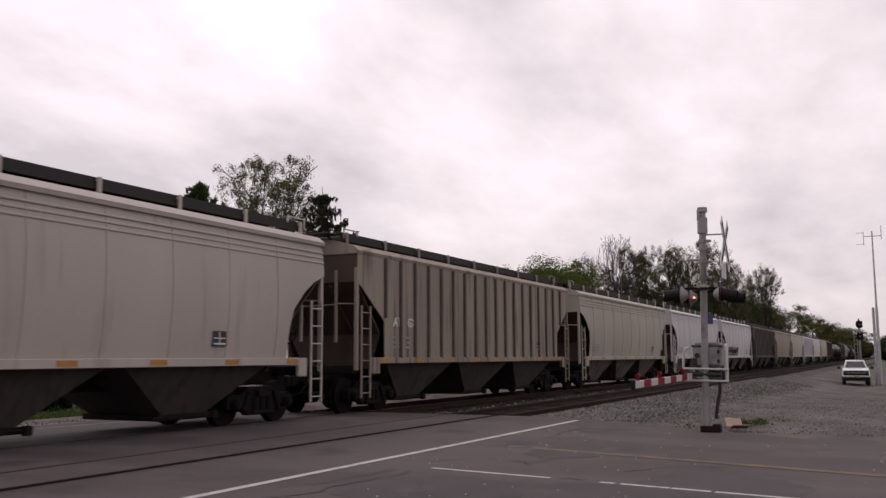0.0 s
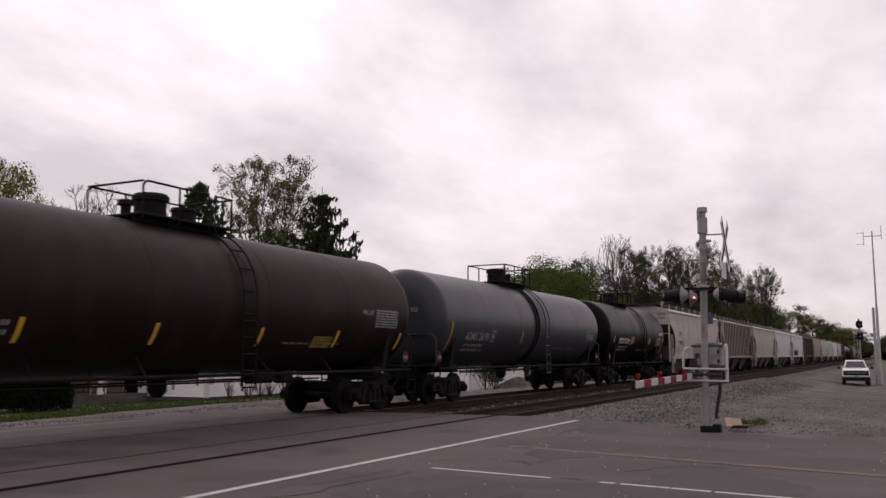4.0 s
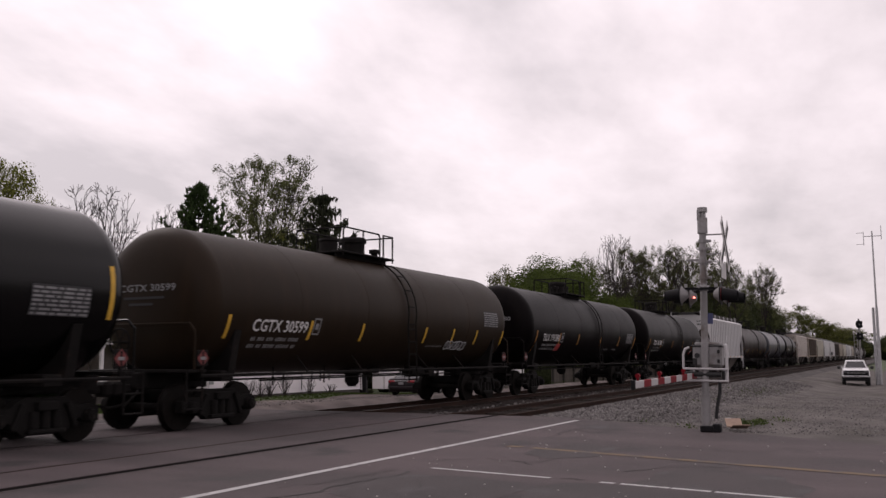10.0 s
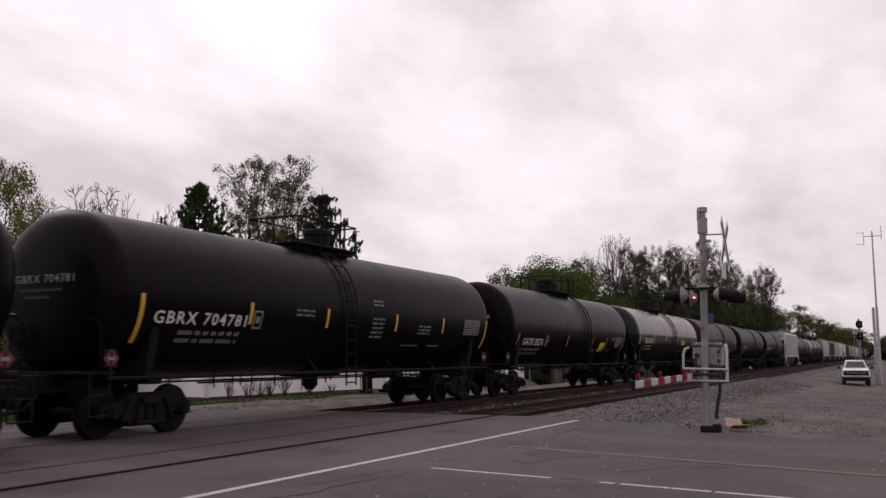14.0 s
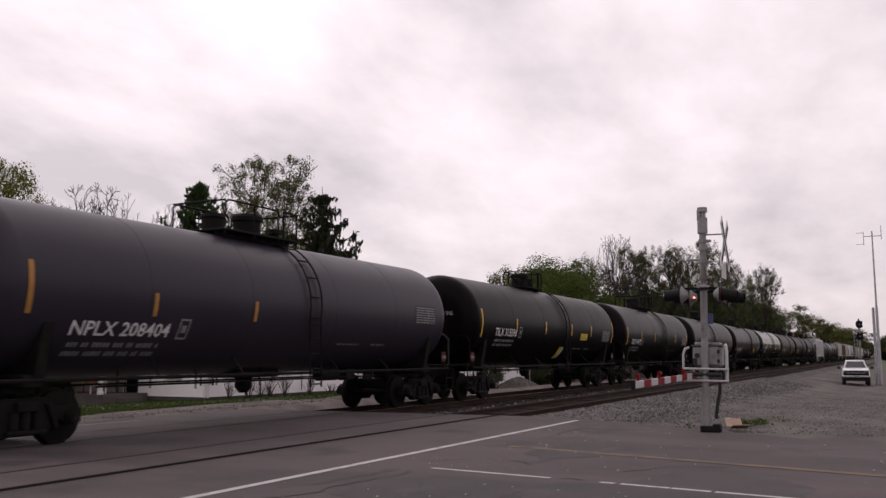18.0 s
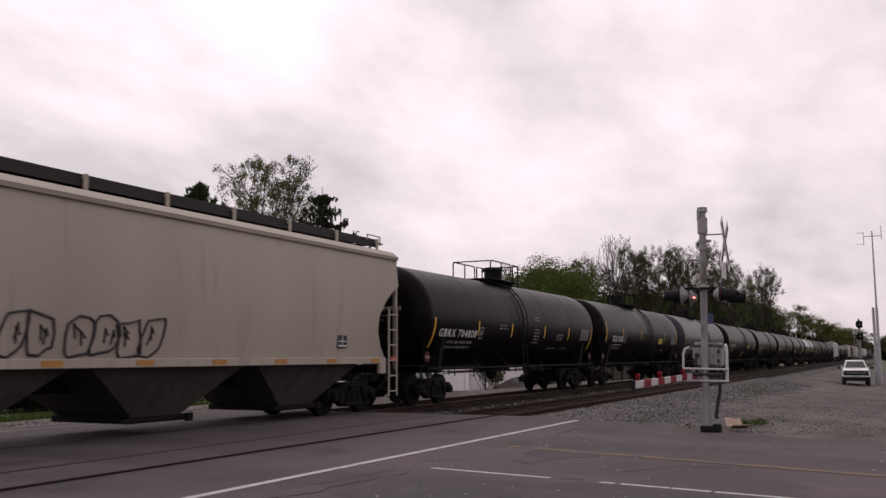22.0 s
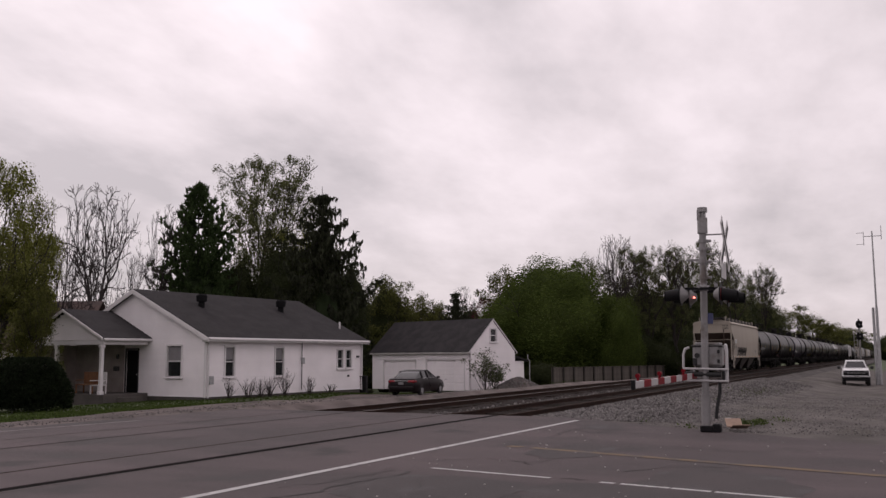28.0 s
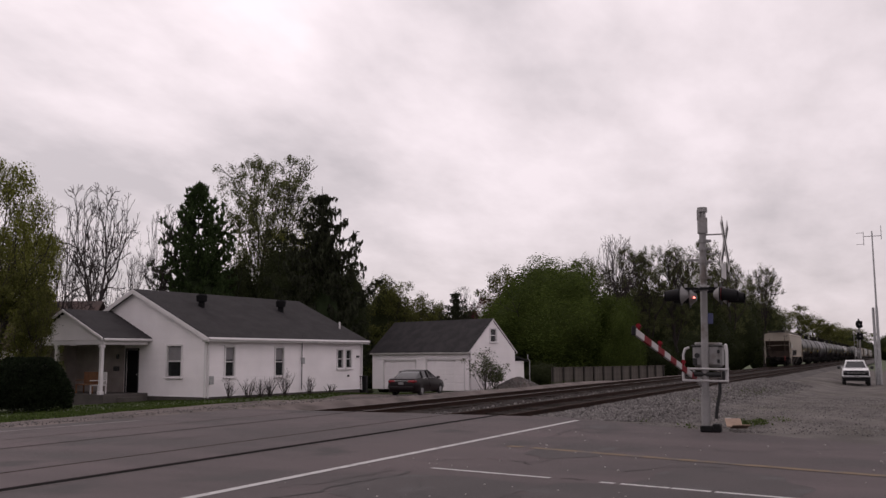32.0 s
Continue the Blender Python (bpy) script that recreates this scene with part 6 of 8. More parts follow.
def build_garage():
    m = pose(52.87, 24.32, -0.76, 0, 0, -17.5)
    g = thing("garage", m, "white two-door garage with a steep charcoal roof", "garage")
    # own x: along the gable side away from the doors; own y: along the door front
    W, L, E, RISE = 4.45, 9.4, 2.58, 1.99
    doors = [(0.55, 3.95, 0.0, 2.02), (5.05, 8.15, 0.0, 1.98)]
    m_front = pose(0, L, 0, 0, 0, -90)
    clad = [(L - b, L - a, c, d) for a, b, c, d in doors]
    gg = Geo()
    xs = sorted({0.0, L, *[c[0] for c in clad], *[c[1] for c in clad]})
    for a, b in zip(xs, xs[1:]):
        hit = [c for c in clad if c[0] <= a + 1e-6 and c[1] >= b - 1e-6]
        z0 = hit[0][3] if hit else 0.0
        gg.box(((a + b) / 2, 0.07, (z0 + E) / 2), (b - a, 0.14, E - z0))
    part("front_wall", gg, M_SIDING, g, smooth=0, at=m_front)
    for a, b, c, d in clad:
        door = part("garage_door", Geo().box(((a + b) / 2, 0.10, d / 2), (b - a, 0.04, d)), M_SIDING, g, "white panelled garage door", at=m_front)
        for r in range(4):
            for q in range(4):
                w = (b - a) / 4
                part("door_panel", Geo().box((a + w * (q + 0.5), 0.075, d * (r + 0.5) / 4), (w - 0.10, 0.02, d / 4 - 0.09), 0.008), M_SIDING, door)
        part("door_frame", Geo().box(((a + b) / 2, -0.01, d + 0.05), (b - a + 0.2, 0.04, 0.1)).box((a - 0.05, -0.01, d / 2), (0.1, 0.04, d)).box((b + 0.05, -0.01, d / 2), (0.1, 0.04, d)), M_TRIM, g, at=m_front)
        part("door_handle", Geo().box(((a + b) / 2, 0.06, 0.75), (0.14, 0.03, 0.03)), M_DARK_METAL, door)
    clad_wall(g, "gable_wall", W, E, [(W / 2 - 0.28, W / 2 + 0.28, E + 0.62, E + 1.42)], pose(0, 0, 0), (W / 2, RISE))
    window(g, W / 2 - 0.28, W / 2 + 0.28, E + 0.62, E + 1.42, pose(0, 0, 0), blind=0)
    part("rear_wall", Geo().box((W - 0.07, L / 2, E / 2), (0.14, L - 0.2, E)), M_SIDING, g)
    part("end_wall", Geo().prism([(0.1, 0), (W - 0.1, 0), (W - 0.1, E), (W / 2, E + RISE - 0.1), (0.1, E)], L - 0.14, L), M_SIDING, g, smooth=0)
    k, o = RISE / (W / 2), 0.20
    for sg in (-1, 1):
        x0 = -o if sg < 0 else W + o
        za = E - o * k
        part("roof", Geo().prism([(x0, za + 0.03), (W / 2, E + RISE + 0.03), (W / 2, E + RISE + 0.16), (x0, za + 0.15)], -0.04, L + 0.10), M_SHINGLE, g, smooth=0)
        part("fascia", Geo().box((x0, L / 2, za + 0.05), (0.04, L + 0.1, 0.11)), M_FASCIA, g, "weathered grey fascia board")
        part("rake_board", Geo().prism([(x0, za + 0.03), (W / 2, E + RISE + 0.03), (W / 2, E + RISE + 0.12), (x0, za + 0.10)], -0.075, -0.042), M_TRIM, g, smooth=0)
    part("lean_to", Geo().box((W + 0.7, 2.0, 0.95), (1.3, 3.4, 1.9)), M_SIDING, g, "low white lean-to behind the garage")
    part("lean_to_roof", Geo().prism([(W + 0.02, 2.25), (W + 1.6, 1.85), (W + 1.6, 1.95), (W + 0.02, 2.35)], 0.1, 3.9), M_SHINGLE, g, smooth=0)


build_garage()


def gravel_pile():
    rnd = random.Random(3)
    g = Geo()
    n, rings = 28, 9
    vs = []
    for j in range(rings + 1):
        u = j / rings
        for i in range(n):
            t = 2 * math.pi * i / n
            r = 1.5 * u * (1 + 0.12 * noise.noise((math.cos(t) * 2, math.sin(t) * 2, 4)))
            vs.append((r * math.cos(t) * 1.1, r * math.sin(t), 0.70 * (1 - u ** 1.3) + 0.07 * noise.noise((math.cos(t) * 4 * u, math.sin(t) * 4 * u, 7)) * (1 - u)))
    fs = [(j * n + i, (j + 1) * n + i, (j + 1) * n + (i + 1) % n, j * n + (i + 1) % n) for j in range(rings) for i in range(n)]
    p = thing("gravel_pile", pose(54.75, 21.8, ground_z(54.75, 21.8)), "heap of grey gravel beside the garage", "gravel pile")
    part("gravel_mound", g.add(vs, fs), M_GRAVEL, p, smooth=60)
    s = Geo()
    for _ in range(900):
        t, u = rnd.random() * 6.28, math.sqrt(rnd.random())
        s.box((1.65 * u * math.cos(t), 1.5 * u * math.sin(t), 0.70 * (1 - u ** 1.3) + 0.01), (rnd.uniform(0.03, 0.075),) * 3, 0, rnd.random() * 90, rnd.random() * 60)
    tagged(part("stone_scatter", s, leaf_material("loose_stone", (0.2, 0.19, 0.19), 0.5), p, smooth=0), kind="stuff")


gravel_pile()


# ---- vehicles ----
def wheel_parts(car, x, y, r, w, rim_mat, sg):
    t = part("wheel", Geo().add(*ring_mesh(r, r * 0.62, w)), material("tyre_rubber", (0.018, 0.018, 0.018), 0.85, 0, 0.2, 6, 40, 0.1), car, at=pose(x, y, r))
    part("rim", Geo().tube((0, -w * 0.42, 0), (0, w * 0.42, 0), r * 0.62, n=16).tube((0, -w * 0.5, 0), (0, w * 0.5, 0), r * 0.18, n=8), rim_mat, t)


def ring_mesh(r, ri, w, n=22):
    prof = [(-w / 2, ri), (-w / 2, r * 0.93), (-w * 0.36, r), (w * 0.36, r), (w / 2, r * 0.93), (w / 2, ri)]
    vs, fs = [], []
    for y, q in prof:
        for i in range(n):
            t = 2 * math.pi * i / n
            vs.append((q * math.cos(t), y, q * math.sin(t)))
    for j in range(len(prof)):
        k = (j + 1) % len(prof)
        for i in range(n):
            a = (i + 1) % n
            fs.append((j * n + i, j * n + a, k * n + a, k * n + i))
    return vs, fs


def loft(sections):
    """Closed skin over cross-sections, each a list of (x, y, z) of the same length."""
    n = len(sections[0])
    vs = [p for s in sections for p in s]
    fs = [(j * n + i, j * n + (i + 1) % n, (j + 1) * n + (i + 1) % n, (j + 1) * n + i) for j in range(len(sections) - 1) for i in range(n)]
    fs += [tuple(range(n - 1, -1, -1)), tuple(range((len(sections) - 1) * n, len(sections) * n))]
    return Geo().add(vs, fs)


def body_section(x, half, z0, z1, tuck=0.9):
    return [(x, -half * tuck, z0), (x, half * tuck, z0), (x, half, z0 + (z1 - z0) * 0.35), (x, half * 0.98, z0 + (z1 - z0) * 0.75), (x, half * 0.90, z1), (x, -half * 0.90, z1), (x, -half * 0.98, z0 + (z1 - z0) * 0.75), (x, -half, z0 + (z1 - z0) * 0.35)]


def build_sedan():
    c = thing("sedan", pose(47.9, 25.50, ground_z(47.9, 25.50) - 0.01, 0, 0, 5), "dark maroon-black sedan parked before the garage", "car")
    paint = material("dark_car_paint", (0.0095, 0.0062, 0.0075), 0.3, 0.0, 0.1, 1, 30, 0.0, spec=0.18)
    chrome, rim = material("chrome_trim", (0.5, 0.5, 0.5), 0.2, 1, 0.1, 3, 30, 0.0), M_GALV
    part("body", loft([body_section(-2.42, 0.72, 0.35, 0.80), body_section(-2.30, 0.86, 0.24, 0.98), body_section(-1.6, 0.91, 0.22, 1.02), body_section(0.0, 0.92, 0.22, 0.96), body_section(1.2, 0.91, 0.22, 0.94), body_section(2.0, 0.87, 0.22, 0.82), body_section(2.40, 0.74, 0.30, 0.66)]), paint, c, smooth=50)
    part("cabin", loft([[(-1.95, -0.70, 0.98), (-1.95, 0.70, 0.98), (-1.92, 0.66, 1.0), (-1.92, -0.66, 1.0)], [(-1.15, -0.82, 0.98), (-1.15, 0.82, 0.98), (-1.10, 0.62, 1.38), (-1.10, -0.62, 1.38)], [(0.1, -0.83, 0.96), (0.1, 0.83, 0.96), (0.05, 0.62, 1.45), (0.05, -0.62, 1.45)], [(1.25, -0.80, 0.93), (1.25, 0.80, 0.93), (1.1, 0.70, 0.99), (1.1, -0.70, 0.99)]]), M_GLASS, c, "dark tinted glasshouse", 30)
    part("roof", loft([[(-1.05, -0.60, 1.375), (-1.05, 0.60, 1.375), (-1.05, 0.56, 1.41), (-1.05, -0.56, 1.41)], [(-0.4, -0.63, 1.42), (-0.4, 0.63, 1.42), (-0.4, 0.58, 1.47), (-0.4, -0.58, 1.47)], [(0.15, -0.62, 1.43), (0.15, 0.62, 1.43), (0.15, 0.56, 1.465), (0.15, -0.56, 1.465)]]), paint, c)
    for sy in (-1, 1):
        part("window_trim", Geo().pipe([(-1.85, sy * 0.74, 1.0), (-1.1, sy * 0.84, 1.0), (0.1, sy * 0.85, 0.985), (1.2, sy * 0.82, 0.955)], 0.014, 5), chrome, c)
        part("pillar", Geo().pipe([(-0.35, sy * 0.84, 0.98), (-0.35, sy * 0.63, 1.43)], 0.04, 5).pipe([(-1.2, sy * 0.82, 0.98), (-1.08, sy * 0.62, 1.40)], 0.05, 5), paint, c)
        part("tail_light", Geo().box((-2.35, sy * 0.60, 0.82), (0.14, 0.44, 0.15), 0.04).box((-2.22, sy * 0.82, 0.83), (0.26, 0.06, 0.12), 0.02), material("red_tail_lamp", (0.20, 0.012, 0.018), 0.2, 0, 0.05, 3, 30, 0.0), c, "red tail lamp")
        part("mirror", Geo().box((0.85, sy * 0.98, 1.02), (0.14, 0.20, 0.13), 0.04), paint, c)
        part("door_line", Geo().box((-0.35, sy * 0.915, 0.62), (0.012, 0.012, 0.5)), M_DARK_METAL, c)
        for x in (-1.42, 1.42):
            wheel_parts(c, x, sy * 0.80, 0.33, 0.22, rim, sy)
    part("rear_bumper", Geo().box((-2.40, 0, 0.46), (0.16, 1.5, 0.22), 0.05), paint, c)
    part("trunk_trim", Geo().box((-2.40, 0, 0.86), (0.05, 0.9, 0.03), 0.01), chrome, c)
    part("licence_plate", Geo().box((-2.44, 0, 0.72), (0.02, 0.32, 0.14), 0.004), M_GREY_INK, c)


build_sedan()


def build_pickup():
    c = thing("pickup_truck", pose(77.6, 2.8, -0.86, 0, 0, 183), "white pickup truck parked on the gravel, facing the crossing", "truck")
    paint = material("white_car_paint", (0.62, 0.62, 0.63), 0.3, 0, 0.06, 1, 30, 0.0)
    grille = material("dark_grille", (0.010, 0.010, 0.011), 0.6, 0.0, 0.2, 5, 40, 0.1, spec=0.1)
    # own x points forwards
    part("body", loft([body_section(-2.9, 0.94, 0.55, 1.22), body_section(-1.0, 0.98, 0.50, 1.24), body_section(0.9, 0.99, 0.48, 1.32), body_section(1.9, 0.98, 0.48, 1.27), body_section(2.65, 0.94, 0.50, 1.16), body_section(2.8, 0.88, 0.52, 1.04)]), paint, c, smooth=40)
    part("cab", loft([[(-1.25, -0.86, 1.22), (-1.25, 0.86, 1.22), (-1.15, 0.64, 1.87), (-1.15, -0.64, 1.87)], [(0.3, -0.88, 1.26), (0.3, 0.88, 1.26), (0.0, 0.66, 1.91), (0.0, -0.66, 1.91)], [(1.15, -0.84, 1.28), (1.15, 0.84, 1.28), (0.45, 0.63, 1.87), (0.45, -0.63, 1.87)]]), paint, c, smooth=30)
    part("windscreen", Geo().add([(1.08, -0.74, 1.34), (1.08, 0.74, 1.34), (0.52, 0.57, 1.81), (0.52, -0.57, 1.81)], [(0, 1, 2, 3)]), M_GLASS, c, "dark windscreen", 0).location.x = 0.025
    for sy in (-1, 1):
        part("side_window", Geo().add([(-1.0, sy * 0.87, 1.32), (0.85, sy * 0.87, 1.32), (0.30, sy * 0.71, 1.80), (-0.95, sy * 0.70, 1.80)], [(0, 1, 2, 3)]), M_GLASS, c, "", 0)
        part("headlight", Geo().box((2.83, sy * 0.74, 1.02), (0.10, 0.28, 0.16), 0.03), material("headlamp_glass", (0.10, 0.10, 0.11), 0.1, 0.3, 0.05, 3, 30, 0.0), c)
        part("mirror", Geo().box((0.85, sy * 1.16, 1.34), (0.12, 0.24, 0.24), 0.04).pipe([(0.85, sy * 0.95, 1.28), (0.85, sy * 1.1, 1.32)], 0.025), M_DARK_METAL, c)
        part("fog_lamp", Geo().box((2.82, sy * 0.6, 0.60), (0.05, 0.18, 0.10), 0.02), grille, c)
        for x in (-1.85, 1.75):
            wheel_parts(c, x, sy * 0.84, 0.40, 0.27, M_GALV, sy)
    part("grille", Geo().box((2.80, 0, 0.95), (0.14, 1.74, 0.40), 0.03), grille, c)
    part("grille_bar", Geo().box((2.88, 0, 0.96), (0.03, 1.22, 0.04), 0.01).box((2.88, 0, 1.12), (0.03, 1.72, 0.03), 0.01), M_GALV, c, "chrome grille bar")
    part("bumper", Geo().box((2.84, 0, 0.70), (0.22, 1.90, 0.15), 0.05), M_GALV, c)
    part("air_dam", Geo().box((2.80, 0, 0.50), (0.18, 1.84, 0.26), 0.03), grille, c)
    part("licence_plate", Geo().box((2.958, 0, 0.70), (0.01, 0.32, 0.13)), M_GREY_INK, c)
    part("bed", Geo().box((-2.0, -0.93, 1.30), (1.7, 0.08, 0.12)).box((-2.0, 0.93, 1.30), (1.7, 0.08, 0.12)), paint, c)


build_pickup()


# ---- crossing signal, wayside signal, radio mast ----
M_ALU = material("weathered_aluminium_mast", (0.23, 0.224, 0.226), 0.6, 0.2, 0.15, 2, 30, 0.05, stain=(0.14, 0.12, 0.11), stain_at=0.56, stain_scale=2.5)
M_CROSSBUCK = material("white_crossbuck_sheeting", (0.60, 0.59, 0.59), 0.5, 0, 0.10, 4, 30, 0.02)
M_GATE_WHITE = material("white_gate_sheeting", (0.38, 0.37, 0.375), 0.5, 0, 0.08, 4, 30, 0.02)
M_GATE_RED = material("red_gate_sheeting", (0.16, 0.004, 0.010), 0.6, 0, 0.08, 4, 30, 0.02, spec=0.15)
M_BLACK = material("matt_black_signal_paint", (0.008, 0.008, 0.009), 0.6, 0, 0.2, 4, 30, 0.02, spec=0.15)
M_LENS = material("dark_red_lens", (0.10, 0.012, 0.012), 0.15, 0, 0.05, 3, 30, 0.0)
M_LENS_LIT = material("lit_red_lens", (1.0, 0.20, 0.16), 0.3, 0, 0.0, 3, 30, 0.0, emit=5.0)
M_BLUE = material("blue_notice_sign", (0.05, 0.06, 0.15), 0.5, 0, 0.1, 3, 30, 0.0)
MAST = (17.6, 3.24)


def build_signal():
    s = thing("crossing_signal", pose(*MAST, 0.0, 1.1, 0.0, 0), "grey crossing signal mast with crossbuck, flashing lights and gate mechanism", "crossing signal")
    part("base", Geo().box((0, -0.03, 0.06), (0.26, 0.25, 0.12), 0.02).box((0, -0.20, 0.08), (0.20, 0.15, 0.16), 0.02), M_BLACK, s, "dark cast-iron base")
    part("mast", Geo().tube((0, 0, 0.1), (0, 0, 4.25), 0.065, 0.065, n=18).tube((0, 0, 0.1), (0, 0, 0.7), 0.085, n=18), M_ALU, s)
    part("bell", Geo().tube((0, 0, 3.75), (0, 0, 4.05), 0.095, n=16).tube((0, 0, 4.16), (0, 0, 4.25), 0.095, n=16).box((0.04, 0.06, 4.10), (0.06, 0.06, 0.2)).box((-0.04, 0.06, 4.10), (0.06, 0.06, 0.2)), M_ALU, s, "grey bell housing")
    for z in (3.2, 3.45, 3.6, 2.9):
        part("clamp", Geo().tube((0, 0, z - 0.03), (0, 0, z + 0.03), 0.085, n=16).box((0.0, -0.11, z), (0.06, 0.1, 0.05), 0.01), M_ALU, s)
    part("bell_arm", Geo().box((0, 0.16, 3.24), (0.05, 0.28, 0.05), 0.01), M_ALU, s)
    # crossbuck on stand-off brackets, facing the approaching road
    cb = part("crossbuck", Geo().box((0, -0.40, 3.53), (0.22, 0.012, 1.22), 0.004, ry=45), M_CROSSBUCK, s, "white crossbuck board")
    part("board", Geo().box((0, -0.418, 3.53), (0.22, 0.012, 1.22), 0.004, ry=-45), M_CROSSBUCK, cb)
    part("lettering_bar", Geo().box((0, -0.426, 3.53), (0.09, 0.004, 1.05), 0, ry=-45).box((0, -0.408, 3.53), (0.09, 0.004, 1.05), 0, ry=45), M_BLACK, cb)
    part("bracket", Geo().box((0, -0.22, 3.72), (0.025, 0.36, 0.025)).box((0, -0.22, 3.35), (0.03, 0.36, 0.03)), M_ALU, s)
    part("track_count_sign", Geo().box((0, -0.38, 3.02), (0.50, 0.012, 0.30), 0.02), M_GATE_WHITE, s, "white sign plate below the crossbuck")
    # lights
    arm = part("light_arm", Geo().tube((-0.48, 0, 2.70), (0.48, 0, 2.70), 0.03, n=10).box((0, 0, 2.70), (0.16, 0.16, 0.12), 0.02), M_ALU, s)
    for sy in (-1, 1):
        for k, sx in enumerate((-1, 1)):
            x, y, z = sx * 0.42, 0.33 if sy > 0 else -0.38, 2.55
            lamp = part("flashing_light", Geo().tube((x, y, z), (x, y + sy * 0.015, z), 0.20, n=28), M_BLACK, s, "black round flashing-light background")
            part("housing", Geo().tube((x, y - sy * 0.12, z), (x, y - sy * 0.004, z), 0.06, 0.165, n=16).box((x, y - sy * 0.08, z + 0.14), (0.05, 0.05, 0.12)), M_ALU, lamp, "grey lamp housing")
            v, n = [], 15
            g = Geo()
            for i in range(n):
                t = math.radians(-60 + 300 * i / (n - 1))
                for d, q in ((0.0, 0.125), (0.29, 0.105)):
                    v.append((x + q * math.cos(t), y + sy * (0.015 + d), z - d * 0.09 + q * math.sin(t)))
            g.add(v, [(2 * i, 2 * i + 1, 2 * i + 3, 2 * i + 2) for i in range(n - 1)])
            part("hood", g, M_BLACK, lamp)
            part("lens", Geo().tube((x, y + sy * 0.012, z), (x, y + sy * 0.03, z), 0.125, n=20), M_LENS, lamp, "dark red lens")
        part("arm_bracket", Geo().box((0.42, sy * 0.17, 2.66), (0.05, 0.34, 0.05)).box((-0.42, sy * 0.17, 2.66), (0.05, 0.34, 0.05)), M_BLACK, s)
    part("side_lamp", Geo().tube((0.34, 0.24, 2.54), (0.29, 0.24, 2.54), 0.016, n=12), M_LENS_LIT, s, "small glowing red side lamp")
    part("notice_sign", Geo().box((0.02, -0.11, 2.12), (0.02, 0.10, 0.20), 0.005), M_BLUE, s, "small blue notice sign")
    # gate mechanism with its guard frame
    part("mechanism", Geo().box((0.26, -0.02, 1.42), (0.36, 0.54, 0.42), 0.04).box((0.26, -0.02, 1.645), (0.30, 0.48, 0.05), 0.02), M_ALU, s, "grey gate mechanism box")
    part("mechanism_lid", Geo().box((0.26, -0.02, 1.60), (0.40, 0.58, 0.04), 0.015), M_DARK_METAL, s)
    part("mechanism_bolt", Geo().tube((0.06, 0.16, 1.42), (0.09, 0.16, 1.42), 0.05, n=10).box((0.07, 0.2, 1.30), (0.03, 0.08, 0.14), 0.01), M_DARK_METAL, s)
    part("mechanism_door", Geo().box((0.07, -0.12, 1.42), (0.02, 0.24, 0.34), 0.02), M_ALU, s)
    part("guard", Geo().pipe([(-0.02, -0.40, 0.93), (-0.02, -0.40, 1.50), (0.02, -0.38, 1.60), (0.14, -0.36, 1.62)], 0.030, 8), M_GATE_WHITE, s)
    part("guard", Geo().pipe([(-0.02, 0.40, 1.18), (-0.02, 0.40, 1.44), (0.0, 0.37, 1.54), (0.06, 0.31, 1.57)], 0.024, 8).box((-0.02, 0.40, 1.05), (0.06, 0.045, 0.24), 0.012), M_GATE_WHITE, s)
    for z in (1.17, 0.95):
        part("guard", Geo().box((-0.06, -0.02, z), (0.06, 0.84, 0.042), 0.012), M_GATE_WHITE, s)
    part("mechanism_hinge", Geo().box((0.05, -0.24, 1.50), (0.03, 0.05, 0.07), 0.008).box((0.05, -0.24, 1.32), (0.03, 0.05, 0.07), 0.008), M_DARK_METAL, s)
    part("mechanism_latch", Geo().box((0.045, 0.02, 1.44), (0.02, 0.06, 0.10), 0.008).tube((0.03, 0.02, 1.44), (0.06, 0.02, 1.44), 0.02, n=8), M_DARK_METAL, s)
    part("counterweight", Geo().box((0.34, -0.30, 1.04), (0.26, 0.06, 0.20), 0.02).box((0.34, 0.30, 1.04), (0.26, 0.06, 0.20), 0.02), M_DARK_METAL, s)
    part("pivot", Geo().tube((-0.02, -0.30, 1.07), (-0.02, 0.36, 1.07), 0.05, n=12), M_DARK_METAL, s)
    part("cable", Geo().pipe([(0.02, -0.18, 0.25), (0.02, -0.20, 0.45), (0.02, -0.26, 0.75), (0.02, -0.26, 1.0)], 0.032, 8), M_DARK_METAL, s, "black conduit cable")
    # the gate arm, a part that swings about the pivot; own -x points across the lane
    gate = part("gate_arm", Geo().box((0.55, 0.22, 0), (0.5, 0.05, 0.10), 0.01).box((0.95, 0.22, 0.02), (0.5, 0.06, 0.22), 0.02), M_ALU, s, "red and white striped gate arm", at=pose(-0.02, 0.0, 1.03))
    x, k = 0.72, 0
    while x > -4.0:
        w = 0.457 if k < 10 else 0.54
        part("stripe", Geo().box((x - w / 2, 0.22, 0), (w, 0.040, 0.108), 0.006), M_GATE_WHITE if k % 2 == 0 else M_GATE_RED, gate)
        x -= w
        k += 1
    part("tip", Geo().box((x - 0.03, 0.22, 0), (0.06, 0.06, 0.14), 0.01), M_BLACK, gate)
    for gx in (-4.15, -2.75, -0.9):
        lamp = part("gate_lamp", Geo().box((gx, 0.22, 0.075), (0.03, 0.04, 0.06), 0.01).tube((gx - 0.035, 0.22, 0.125), (gx + 0.035, 0.22, 0.125), 0.034, n=12), M_GATE_RED, gate, "small red gate lamp")
    return gate


GATE = build_signal()


